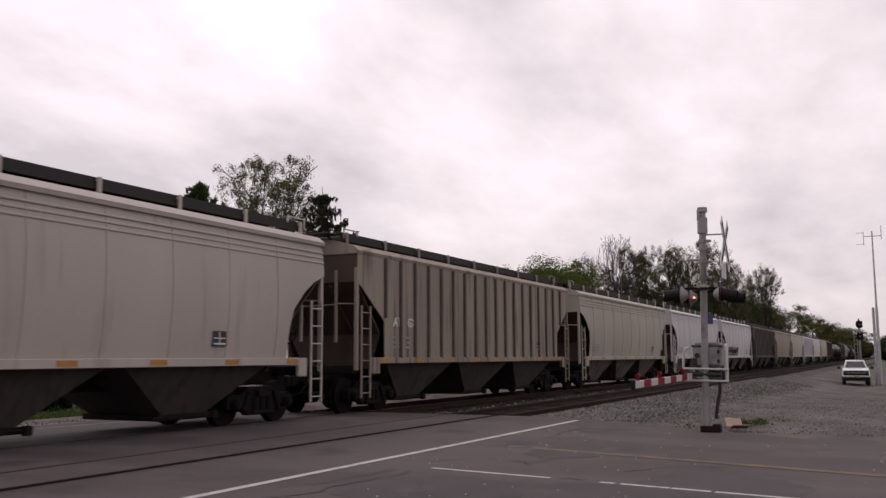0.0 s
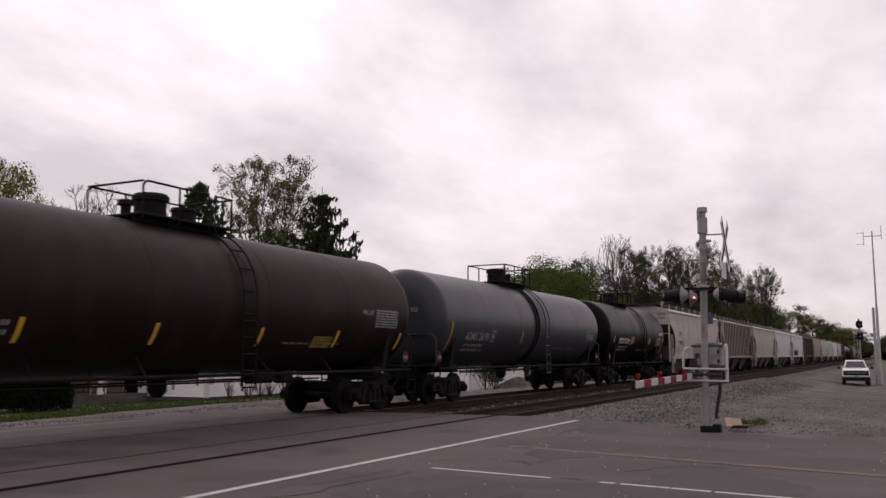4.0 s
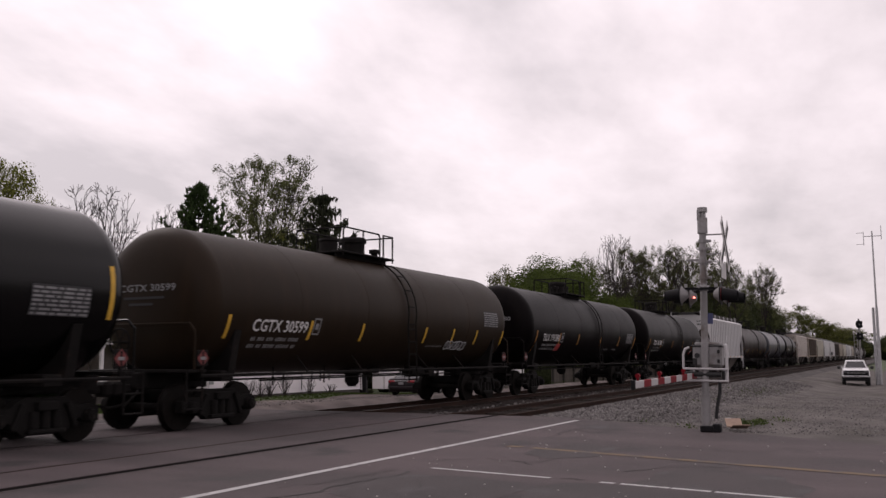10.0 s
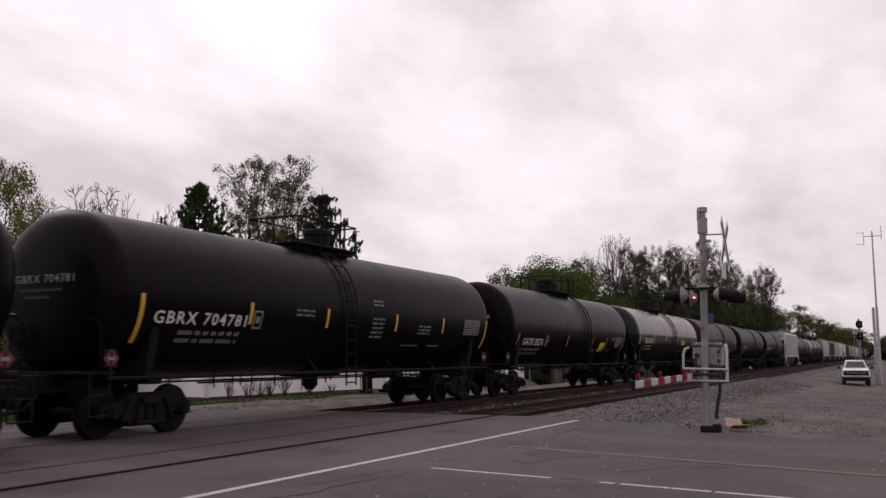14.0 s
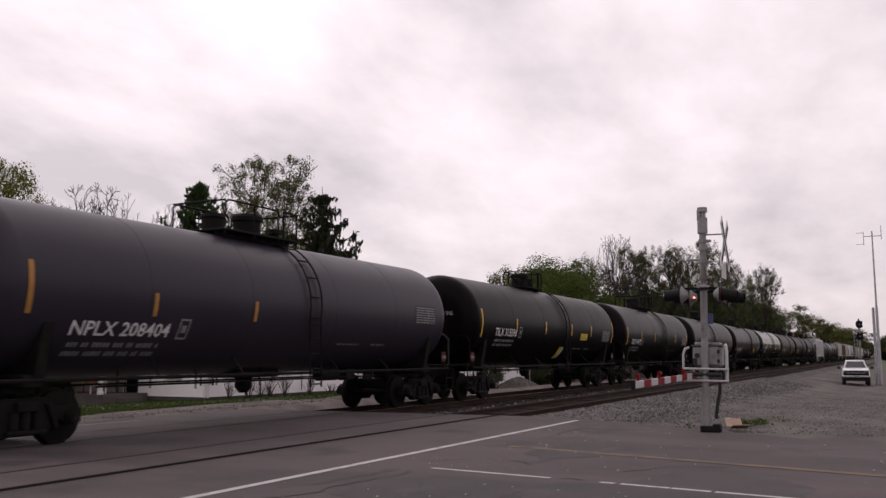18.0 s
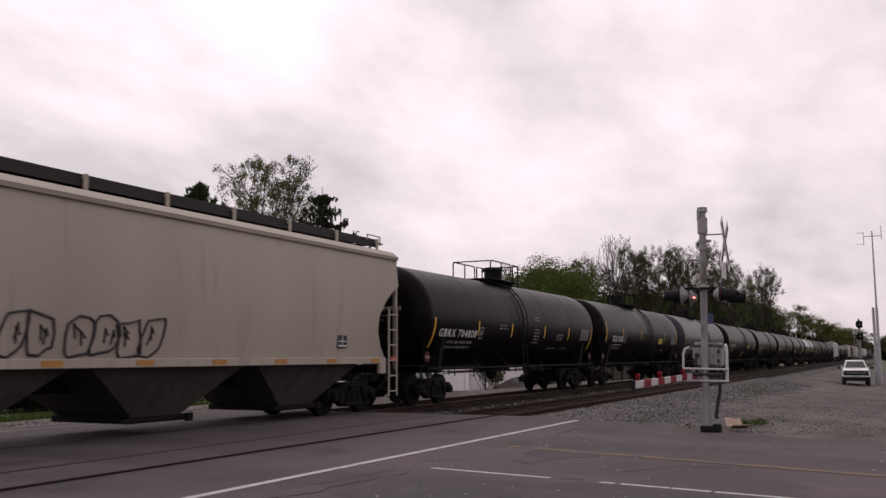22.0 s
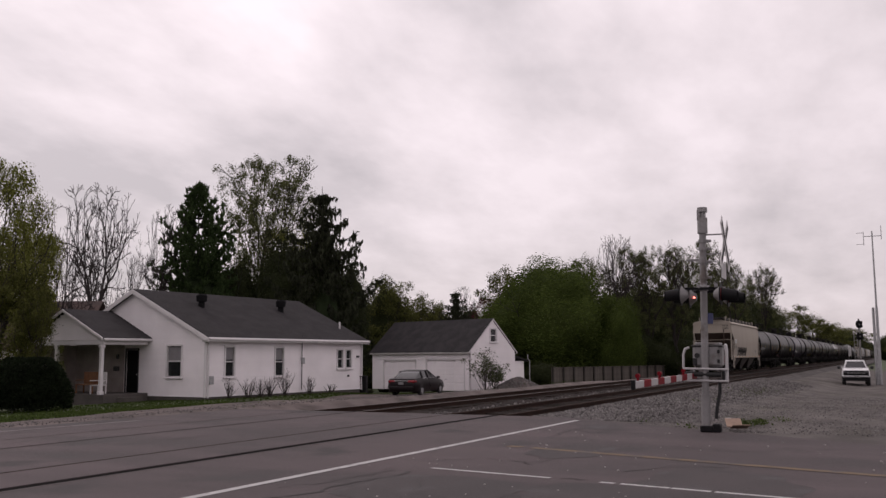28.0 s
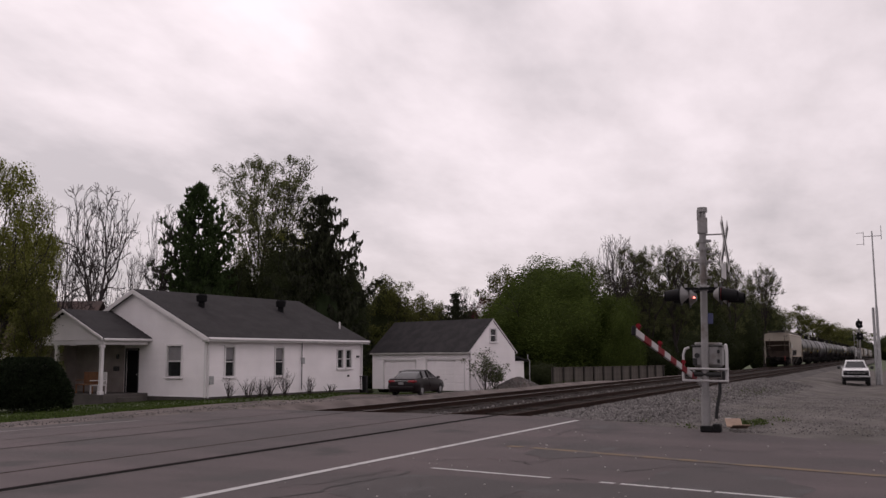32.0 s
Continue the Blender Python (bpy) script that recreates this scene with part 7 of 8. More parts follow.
def move_gate():
    rows = [(0.0, 0.0), (30.9, 0.0), (31.1, 0.6), (31.2, 1.6), (31.4, 4.6), (31.6, 7.0), (31.8, 9.1), (32.0, 11.1)]
    walk(GATE, [(t, pose(-0.02, 0.0, 1.03, 0, a * 0.93 - 0.5, 0)) for t, a in rows])


def wayside():
    s = thing("wayside_signal", pose(88.7, 2.7, -0.85, 0, 0, 48), "black two-headed railway signal on a post", "railway signal")
    part("post", Geo().tube((0, 0, 0), (0, 0, 5.5), 0.08, n=10), M_ALU, s)
    part("ladder", ladder_geo(0.35, 0.3, 4.6, 0.35), M_ALU, s, at=pose(0.25, 0.2, 0))
    for z in (5.0, 3.95):
        h = part("signal_head", Geo().tube((-0.06, 0, z), (0.02, 0, z), 0.36, n=24), M_BLACK, s, "black round signal head")
        for dz in (0.18, -0.18):
            part("hood", Geo().tube((-0.34, 0, z + dz), (-0.06, 0, z + dz), 0.11, n=12), M_BLACK, h)
    part("cabinet", Geo().box((1.4, -0.9, 0.8), (0.8, 0.7, 1.6), 0.03), M_ALU, s)


wayside()


def radio_mast():
    s = thing("radio_mast", pose(78.3, 1.05, -0.86, 0, -0.3, 0), "tall thin steel radio mast with antennas on top", "radio mast")
    part("pole", Geo().tube((0, 0, 0), (0, 0, 6.0), 0.13, 0.10, n=10).tube((0, 0, 6.0), (0, 0, 12.0), 0.075, 0.05, n=8), M_GALV, s)
    part("crossarm", Geo().tube((0, -0.65, 11.6), (0, 0.65, 11.6), 0.03, n=6), M_GALV, s)
    for y, z0, z1 in ((-0.65, 11.3, 12.4), (0.62, 10.9, 12.0)):
        part("dipole", Geo().tube((0, y, z0), (0, y, z1), 0.028, n=6), M_GALV, s)
    for z in (11.9, 11.0):
        part("dipole_arm", Geo().tube((0, 0.62, z), (0, 1.15, z), 0.02, n=6), M_GALV, s)
    p = thing("utility_post", pose(78.6, 0.95, -0.86), "plain grey steel post beside the radio mast", "post")
    part("post", Geo().tube((0, 0.35, 0), (0, 0.35, 6.0), 0.12, 0.10, n=10), M_GALV, p)


radio_mast()


def fence():
    a, b = Vector((64.0, 22.8)), Vector((80.5, 18.2))
    d = b - a
    f = thing("fence", pose(a.x, a.y, ground_z(72, 20.6) - 0.04, 0, 0, math.degrees(math.atan2(d.y, d.x))), "weathered brown board fence along the trees", "fence")
    n = int(d.length / 0.155)
    board = shared("fence_board", lambda: Geo().box((0, 0, 0.80), (0.150, 0.022, 1.50), 0.003), M_FENCE)
    for k in range(n):
        part("board", board, None, f, at=pose(k * 0.155, 0.0, 0.012 * math.sin(k * 2.3), 0, 0, 0))
    post = shared("fence_post", lambda: Geo().box((0, -0.09, 0.80), (0.16, 0.10, 1.62), 0.01), M_FENCE_POST)
    for k in range(0, n, 9):
        part("post", post, None, f, at=pose(k * 0.155, 0, 0))
    part("cap_rail", Geo().box((d.length / 2, -0.02, 1.575), (d.length, 0.10, 0.05), 0.008), M_FENCE, f)
    for z in (0.35, 1.25):
        part("rail", Geo().box((d.length / 2, 0.04, z), (d.length, 0.05, 0.09)), M_FENCE, f)


fence()


def yard_bits():
    # dark gate of the side yard between house and garage, bins behind
    g = thing("yard_gate", pose(48.6, 32.6, -0.7, 0, 0, 85), "dark wooden side-yard gate between house and garage", "gate")
    for k in range(8):
        part("board", Geo().box((k * 0.17, 0, 0.95), (0.15, 0.03, 1.8), 0.005), M_FENCE, g)
    part("rail", Geo().box((0.6, 0.03, 0.5), (1.3, 0.04, 0.1)).box((0.6, 0.03, 1.5), (1.3, 0.04, 0.1)), M_FENCE, g)
    t = thing("trash_bin", pose(46.5, 28.5, ground_z(46.5, 28.5) + 0.005, 0, 0, 20), "black wheeled trash bin beside the house corner", "trash bin")
    part("body", Geo().prism([(-0.24, 0.05), (0.24, 0.05), (0.30, 0.98), (-0.30, 0.98)], -0.28, 0.28), M_BLACK, t)
    part("lid", Geo().box((0, 0, 1.01), (0.66, 0.62, 0.06), 0.02), M_BLACK, t)
    for sy in (-1, 1):
        part("wheel", Geo().tube((0.22, sy * 0.24, 0.12), (0.22, sy * 0.30, 0.12), 0.12, n=14), M_BLACK, t)
    p = thing("vent_post", pose(56.3, 21.6, ground_z(56.3, 21.6) - 0.02), "thin white bent pipe beside the gravel heap", "pipe")
    part("pipe", Geo().pipe([(0, 0, 0), (0, 0, 1.75), (-0.08, 0.1, 1.9), (-0.06, 0.1, 2.15)], 0.026, 8), M_GALV, p)
    # a torn cardboard box lying by the road
    card = material("torn_cardboard", (0.31, 0.22, 0.17), 0.85, 0, 0.15, 4, 30, 0.1)
    b = thing("cardboard", pose(18.35, 2.74, 0.02, 0, 0, 20), "torn flattened cardboard box lying on the gravel", "cardboard")
    part("flap", Geo().box((0, 0, 0.04), (0.34, 0.32, 0.02), 0.004, 0, 14), card, b)
    part("flap", Geo().box((0.20, 0.08, 0.10), (0.24, 0.30, 0.02), 0.004, 0, -38), card, b)
    part("label", Geo().box((0.26, 0.16, 0.145), (0.12, 0.12, 0.006), 0, 0, -38), M_WHITE_INK, b)


yard_bits()


# ---- trees and plants ----
M_BARK = material("grey_bark", (0.022, 0.0155, 0.0155), 0.95, 0, 0.3, 2, 20, 0.4)
M_BARK_DARK = material("dark_bark", (0.018, 0.015, 0.014), 0.95, 0, 0.3, 2, 20, 0.4)


def tubes(segs, sides=5):
    """Tapered limbs from rows of (x0, y0, z0, x1, y1, z1, r0, r1)."""
    s = np.array(segs, float)
    a, b, r0, r1 = s[:, 0:3], s[:, 3:6], s[:, 6], s[:, 7]
    d = b - a
    d /= np.linalg.norm(d, axis=1, keepdims=True) + 1e-9
    ref = np.where(np.abs(d[:, 2:3]) > 0.9, np.array([[1.0, 0, 0]]), np.array([[0, 0, 1.0]]))
    u = np.cross(d, ref)
    u /= np.linalg.norm(u, axis=1, keepdims=True) + 1e-9
    w = np.cross(d, u)
    vs = []
    for base, r in ((a, r0), (b, r1)):
        for i in range(sides):
            t = 2 * math.pi * i / sides
            vs.append(base + r[:, None] * (math.cos(t) * u + math.sin(t) * w))
    v = np.stack(vs, 1).reshape(-1, 3)
    n = len(s)
    o = np.arange(n)[:, None] * (2 * sides)
    fs = [np.concatenate([o + i, o + (i + 1) % sides, o + sides + (i + 1) % sides, o + sides + i], 1) for i in range(sides)]
    return v, np.concatenate(fs)


def leaves(points, size, rs, flat=0.0, hang=0.0, along=None, slim=0.55):
    """A small folded leaf or needle spray at each point, turned at random or along a given direction."""
    p = np.asarray(points, float)
    n = len(p)
    a = rs.normal(size=(n, 3)) if along is None else np.asarray(along, float)
    a[:, 2] *= 1 - flat
    a[:, 2] -= hang
    a /= np.linalg.norm(a, axis=1, keepdims=True) + 1e-9
    b = np.cross(a, rs.normal(size=(n, 3)))
    b /= np.linalg.norm(b, axis=1, keepdims=True) + 1e-9
    s = np.asarray(size).reshape(-1, 1) * rs.uniform(0.6, 1.4, size=(n, 1))
    c = np.cross(a, b)
    v = np.stack([p - a * s, p + b * s * slim + c * s * 0.15, p + a * s, p - b * s * slim + c * s * 0.15], 1).reshape(-1, 3)
    return v, np.arange(4 * n).reshape(-1, 4)


def lobe(d, seed):
    """How far the outline of a crown swells or sinks in the direction d."""
    return 0.26 * noise.noise((d[0] * 1.7 + seed, d[1] * 1.7, d[2] * 1.7)) + 0.16 * noise.noise((d[0] * 4.2, d[1] * 4.2 + seed, d[2] * 4.2))


def lumpy(seed, mid, size3, wide, amount, rings=14, sides=24):
    """A closed uneven mass, for the inside of a crown."""
    vs, fs = [], []
    for j in range(rings + 1):
        e = -math.pi / 2 + math.pi * j / rings
        for i in range(sides):
            t = 2 * math.pi * i / sides
            d = (math.cos(t) * math.cos(e), math.sin(t) * math.cos(e), math.sin(e))
            k = 1 + amount * (lobe(d, seed) + 0.06 * noise.noise((d[0] * 9, d[1] * 9, d[2] * 9)))
            w = k * wide(d[2])
            vs.append((mid[0] + d[0] * w * size3[0], mid[1] + d[1] * w * size3[1], max(0.05, mid[2] + d[2] * k * size3[2])))
    for j in range(rings):
        for i in range(sides):
            fs.append((j * sides + i, j * sides + (i + 1) % sides, (j + 1) * sides + (i + 1) % sides, (j + 1) * sides + i))
    return np.array(vs), np.array(fs)


def in_ball(n, rs):
    """Points spread evenly inside a ball of radius one."""
    d = rs.normal(size=(n, 3))
    d /= np.linalg.norm(d, axis=1, keepdims=True) + 1e-9
    return d * rs.uniform(0, 1, size=(n, 1)) ** 0.4


def fast_mesh(name, v, f, mat, smooth=False):
    me = bpy.data.meshes.new(name)
    me.from_pydata(v.tolist(), [], f.tolist())
    if smooth:
        me.polygons.foreach_set("use_smooth", [True] * len(me.polygons))
    me.materials.append(mat)
    return me


def grow(seed, levels, spread_angle, trunk, leaders, twigs=1, gnarl=0.16, shrink=0.78, fork=2):
    """Limbs of a broad-leaved tree: a trunk that parts into leaders, which fork again and again; returns limbs and twig tips."""
    rnd = random.Random(seed)
    segs, tips = [], []

    def limb(p, d, length, r, level):
        n = 4 if level < 2 else 3
        for k in range(n):
            d = (d + Vector((rnd.gauss(0, gnarl), rnd.gauss(0, gnarl), rnd.gauss(0.04 if level > 1 else 0.05, gnarl * 0.8)))).normalized()
            q = p + d * (length / n)
            e = r * 0.92
            segs.append((*p, *q, r, e))
            p, r = q, e
            if level >= 1 and k < n - 1 and rnd.random() < 0.55 * twigs and level < levels:
                t = rnd.random() * 6.283
                nd = (d * 0.7 + Vector((math.cos(t), math.sin(t), rnd.uniform(-0.1, 0.5)))).normalized()
                limb(p.copy(), nd, length * 0.55 * rnd.uniform(0.7, 1.2), r * 0.5, min(levels, level + 2))
        if level >= levels:
            tips.append(tuple(p))
            return
        m = leaders if level == 0 else (fork + (1 if rnd.random() < 0.3 else 0))
        t0 = rnd.random() * 6.283
        for i in range(m):
            t = t0 + 6.283 * i / m + rnd.gauss(0, 0.3)
            side = Vector((math.cos(t), math.sin(t), 0))
            ang = spread_angle * rnd.uniform(0.6, 1.3)
            axis = d if level else Vector((0, 0, 1))
            nd = (axis * math.cos(ang) + (side - axis * side.dot(axis)).normalized() * math.sin(ang)).normalized()
            limb(p.copy(), nd, length * (shrink if level else shrink / trunk * 0.34) * rnd.uniform(0.8, 1.2), r * (0.76 if level else 0.66), level + 1)

    limb(Vector((0, 0, 0)), Vector((0, 0, 1)), 10.0 * trunk, 0.26, 0)
    return segs, tips


def fit_box(segs, tips):
    """Scale limbs to height 1 and half-width 1."""
    s, t = np.array(segs), np.array(tips)
    top = np.percentile(t[:, 2], 96)
    half = np.percentile(np.hypot(t[:, 0], t[:, 1]), 88)
    return s, t, top, half


TREE_KINDS = {}


def tree_kind(kind, variant):
    """Meshes of one kind of tree at 10 m height and 3 m half-width, shared by its copies."""
    key = (kind, variant)
    if key in TREE_KINDS:
        return TREE_KINDS[key]
    seed = 17 * variant + {"spring": 1, "bare": 2, "sparse": 3, "bush": 4, "springbush": 5, "dense": 6, "red": 7, "spruce": 8, "pine": 9, "elm": 10}[kind]
    rs, rnd = np.random.RandomState(seed), random.Random(seed)
    if kind in ("spruce", "pine"):
        segs, pts, dirs = [(0, 0, 0, 0, 0, 9.8, 0.20, 0.012)], [], []
        z = 0.5
        while z < 9.85:
            u = 1 - z / 10
            reach = 3.05 * min(1.0, u / (0.42 if kind == "spruce" else 0.36)) ** 0.85 + 0.04
            t0 = rnd.random() * 6.283
            count = 6 if kind == "spruce" else 7
            for k in range(count):
                t = t0 + 6.283 * k / count + rnd.gauss(0, 0.25)
                R = reach * rnd.uniform(0.66, 1.18)
                out = Vector((math.cos(t), math.sin(t), 0))
                p = Vector((0, 0, z))
                n = max(4, int(R * (5.5 if kind == "spruce" else 4)))
                for j in range(n):
                    f = (j + 1) / n
                    lift = R * (-0.34 * math.sin(f * 2.2) + 0.20 * f ** 3) if kind == "spruce" else R * (0.10 * f + 0.26 * f * f)
                    q = out * R * f + Vector((rnd.gauss(0, 0.03), rnd.gauss(0, 0.03), z + lift))
                    segs.append((*p, *q, 0.040 * (1.08 - f), 0.040 * (1.08 - f) * 0.85))
                    if kind == "spruce":
                        # side twigs hang from the limb like a curtain
                        for _ in range(3):
                            c = p.lerp(q, rnd.random()) + Vector((rnd.gauss(0, 0.13), rnd.gauss(0, 0.13), 0))
                            drop = rnd.uniform(0.12, 0.50) * (0.4 + 0.6 * math.sin(f * 3.0))
                            segs.append((*c, c.x, c.y, c.z - drop, 0.010, 0.005))
                            for _ in range(8):
                                h = rnd.random()
                                pts.append((c.x + rnd.gauss(0, 0.035), c.y + rnd.gauss(0, 0.035), c.z - drop * h))
                                dirs.append((rnd.gauss(0, 0.35), rnd.gauss(0, 0.35), -1))
                        for _ in range(6):
                            c = p.lerp(q, rnd.random())
                            pts.append((c.x + rnd.gauss(0, 0.05), c.y + rnd.gauss(0, 0.05), c.z + rnd.gauss(0, 0.03)))
                            dirs.append((out.x + rnd.gauss(0, 0.5), out.y + rnd.gauss(0, 0.5), 0.1))
                    elif f > 0.35:
                        # brushes of needles that turn up at the tips
                        for _ in range(3):
                            c = q + Vector((rnd.gauss(0, 0.16), rnd.gauss(0, 0.16), rnd.gauss(0.02, 0.10)))
                            for _ in range(16):
                                d = Vector((out.x * 0.6 + rnd.gauss(0, 0.5), out.y * 0.6 + rnd.gauss(0, 0.5), 0.55 + rnd.gauss(0, 0.4))).normalized()
                                pts.append(tuple(c + d * rnd.uniform(0.02, 0.17)))
                                dirs.append(tuple(d))
                    p = q
            z += 0.52 if kind == "spruce" else 0.44
        v, f = tubes(segs, 4)
        lv, lf = leaves(pts, 0.11 if kind == "spruce" else 0.15, rs, along=dirs, slim=0.36 if kind == "spruce" else 0.26)
        leaf = leaf_material("spruce_needles", (0.040, 0.046, 0.028), 0.4) if kind == "spruce" else leaf_material("pine_needles", (0.046, 0.072, 0.028), 0.45)
        # filler core that blocks light; crown shade is put into its darker colour
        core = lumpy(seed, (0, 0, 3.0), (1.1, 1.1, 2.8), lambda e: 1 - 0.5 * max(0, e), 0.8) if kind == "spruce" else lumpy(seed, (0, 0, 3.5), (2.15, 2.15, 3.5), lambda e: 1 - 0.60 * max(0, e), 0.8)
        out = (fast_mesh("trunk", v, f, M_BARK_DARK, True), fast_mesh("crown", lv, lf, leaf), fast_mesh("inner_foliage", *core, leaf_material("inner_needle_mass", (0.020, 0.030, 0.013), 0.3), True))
        TREE_KINDS[key] = out
        return out
    if kind in ("dense", "bush"):
        # a lobed dome of leaves round an inner mass of twigs and leaves, coloured shade-dark
        wide = lambda e: 1.0 if e > -0.2 else 1.0 + 0.3 * (e + 0.2)
        mid, size3 = (0, 0, 4.3), (2.85, 2.85, 5.4)
        n = 42000 if kind == "dense" else 15000
        d = rs.normal(size=(n, 3))
        d /= np.linalg.norm(d, axis=1, keepdims=True) + 1e-9
        d = d[d[:, 2] > -0.62]
        lobes = np.array([1 + lobe(q, seed) for q in d])
        r = lobes * (0.84 + 0.20 * rs.uniform(0, 1, len(d)) ** 1.3 + 0.018 * rs.normal(size=len(d)))
        p = np.array(mid) + d * r[:, None] * np.array(size3)
        keep = p[:, 2] > 0.1
        lv, lf = leaves(p[keep], 0.062 if kind == "dense" else 0.085, rs)
        col = (0.066, 0.092, 0.022) if kind == "dense" else (0.034, 0.042, 0.018)
        segs, tips = grow(seed, 4, 0.5, 0.08, 5, 1, 0.12)
        s, t, top, half = fit_box(segs, tips)
        s[:, [0, 1, 3, 4]] *= 2.3 / half
        s[:, [2, 5]] *= 9.0 / top
        s[:, 6:8] *= 0.7
        v, f = tubes(s, 3)
        # core in 0.6 of the leaf colour, for the shade inside the crown
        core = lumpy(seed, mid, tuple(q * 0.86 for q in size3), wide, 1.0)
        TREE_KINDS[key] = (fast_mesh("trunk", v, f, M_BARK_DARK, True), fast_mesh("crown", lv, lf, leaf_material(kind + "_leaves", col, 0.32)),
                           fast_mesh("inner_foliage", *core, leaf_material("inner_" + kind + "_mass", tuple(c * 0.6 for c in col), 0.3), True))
        return TREE_KINDS[key]
    # limbs: (levels, angle, trunk, leaders, twigs, gnarl); crown: lowest height, clumps, clump size, leaves in a clump, leaf size, colour, openness
    spec = {
        "spring": ((5, 0.50, 0.20, 4, 1, 0.10), 1.6, 130, 0.42, 125, 0.036, (0.125, 0.135, 0.034), 0.04),
        "sparse": ((6, 0.46, 0.26, 4, 1, 0.13), 3.2, 190, 0.28, 110, 0.027, (0.082, 0.090, 0.040), 0.05),
        "bare": ((6, 0.72, 0.34, 4, 1.4, 0.15, 0.74), 0, 0, 0, 0, 0, None, 0),
        "springbush": ((4, 0.55, 0.10, 5, 1, 0.12), 0.8, 90, 0.50, 120, 0.055, (0.080, 0.086, 0.026), -0.05),
        "elm": ((6, 0.46, 0.30, 3, 1, 0.15), 3.4, 330, 0.24, 90, 0.026, (0.092, 0.102, 0.044), -0.02),
        "red": ((5, 0.55, 0.14, 4, 1, 0.1), 1.5, 60, 0.4, 50, 0.05, (0.070, 0.022, 0.026), 0.0),
    }[kind]
    limbs, low, clumps, blob, count, size, col, gate = spec
    segs, tips = grow(seed, *limbs)
    s, t, top, half = fit_box(segs, tips)
    kx, kz = (3.0 if kind == "bare" else 2.75) / half, (10.0 if kind == "bare" else 9.6) / top
    s[:, [0, 1, 3, 4]] *= kx
    s[:, [2, 5]] *= kz
    # side limbs catch up with the leader, so that crowns are rounded
    for k in (2, 5):
        s[:, k] = np.where(s[:, k] > 7.0, 7.0 + 3.0 * np.tanh((s[:, k] - 7.0) / 3.0), s[:, k])
    t = t * np.array([kx, kx, kz])
    t[:, 2] = np.where(t[:, 2] > 7.0, 7.0 + 3.0 * np.tanh((t[:, 2] - 7.0) / 3.0), t[:, 2])
    s[:, 6:8] *= {"bare": 0.85, "sparse": 1.0, "spring": 0.9}.get(kind, 0.8)
    s[:, 6:8] = np.maximum(s[:, 6:8], 0.013 if kind == "bare" else 0.012)
    v, f = tubes(s, 3 if kind == "springbush" else 4)
    trunk = fast_mesh("trunk", v, f, M_BARK, True)
    crown = None
    if count:
        c, k = [], 0
        while len(c) < clumps and k < 20000:
            k += 1
            u = rs.uniform(0, 1)
            a = rs.uniform(0, 2 * math.pi)
            reach = math.sqrt(max(0.0, 1 - u ** 2.6)) * min(1.0, 0.62 + 1.6 * u) * (1 + 0.22 * noise.noise((math.cos(a) * 1.3 + seed, math.sin(a) * 1.3, u * 2.5)))
            if rs.uniform(0, 1) > reach + 0.15:
                continue
            r = 3.0 * reach * rs.uniform(0, 1) ** 0.36
            q = (r * math.cos(a), r * math.sin(a), low + (9.9 - low - blob * 0.6) * u)
            if noise.noise((q[0] * 0.6 + seed, q[1] * 0.6, q[2] * 0.5)) < gate - 0.05:
                continue
            c.append(q)
        c = np.array(c)
        if kind in ("spring", "sparse", "elm", "springbush", "red"):
            # most sprays sit on the twig ends
            t = t[(t[:, 2] > low) & (np.hypot(t[:, 0], t[:, 1]) < 3.0)]
            pick = rs.permutation(len(t))[:int(clumps * 0.75)]
            c = np.concatenate([t[pick], c[:len(c) // 2]])
        spread_ = rs.uniform(0.55, 1.35, size=(len(c), 1))
        p = np.repeat(c, count, 0) + in_ball(len(c) * count, rs) * np.repeat(spread_, count, 0) * blob * np.array([1.75, 1.75, 1.3])
        # inner sprays are larger and close the clump, small leaves feather its edge
        core = count // (3 if kind in ("spring", "sparse", "elm", "springbush", "red") else 5)
        q = np.repeat(c, core, 0) + in_ball(len(c) * core, rs) * np.repeat(spread_, core, 0) * blob * 1.15
        p = np.concatenate([p, q])
        w = np.concatenate([np.full(len(c) * count, size), np.full(len(c) * core, size * (2.1 if kind in ("spring", "sparse", "elm", "springbush", "red") else 2.8))])
        keep = p[:, 2] > 0.15
        lv, lf = leaves(p[keep], w[keep], rs)
        crown = fast_mesh("crown", lv, lf, leaf_material(kind + "_leaves", col, 0.45))
    TREE_KINDS[key] = (trunk, crown, None)
    return TREE_KINDS[key]


TREE_TAGS = {
    "spring": ("tree", "broad-leaved tree with fresh sparse spring leaves"),
    "sparse": ("tree", "tall tree with bare limbs and few spring leaves"),
    "elm": ("tree", "tall spreading tree with small new leaves on bare limbs"),
    "bare": ("tree", "leafless grey tree with fine twigs"),
    "bush": ("shrub_tree", "dark green undergrowth tree in the woods"),
    "springbush": ("tree", "low tree in pale spring green"),
    "dense": ("tree", "broad rounded tree in dense fresh green leaf"),
    "red": ("tree", "small tree with reddish spring buds"),
    "spruce": ("spruce", "dark spruce with drooping branches"),
    "pine": ("pine", "dense dark green pine"),
}
TREE_COUNT = {}


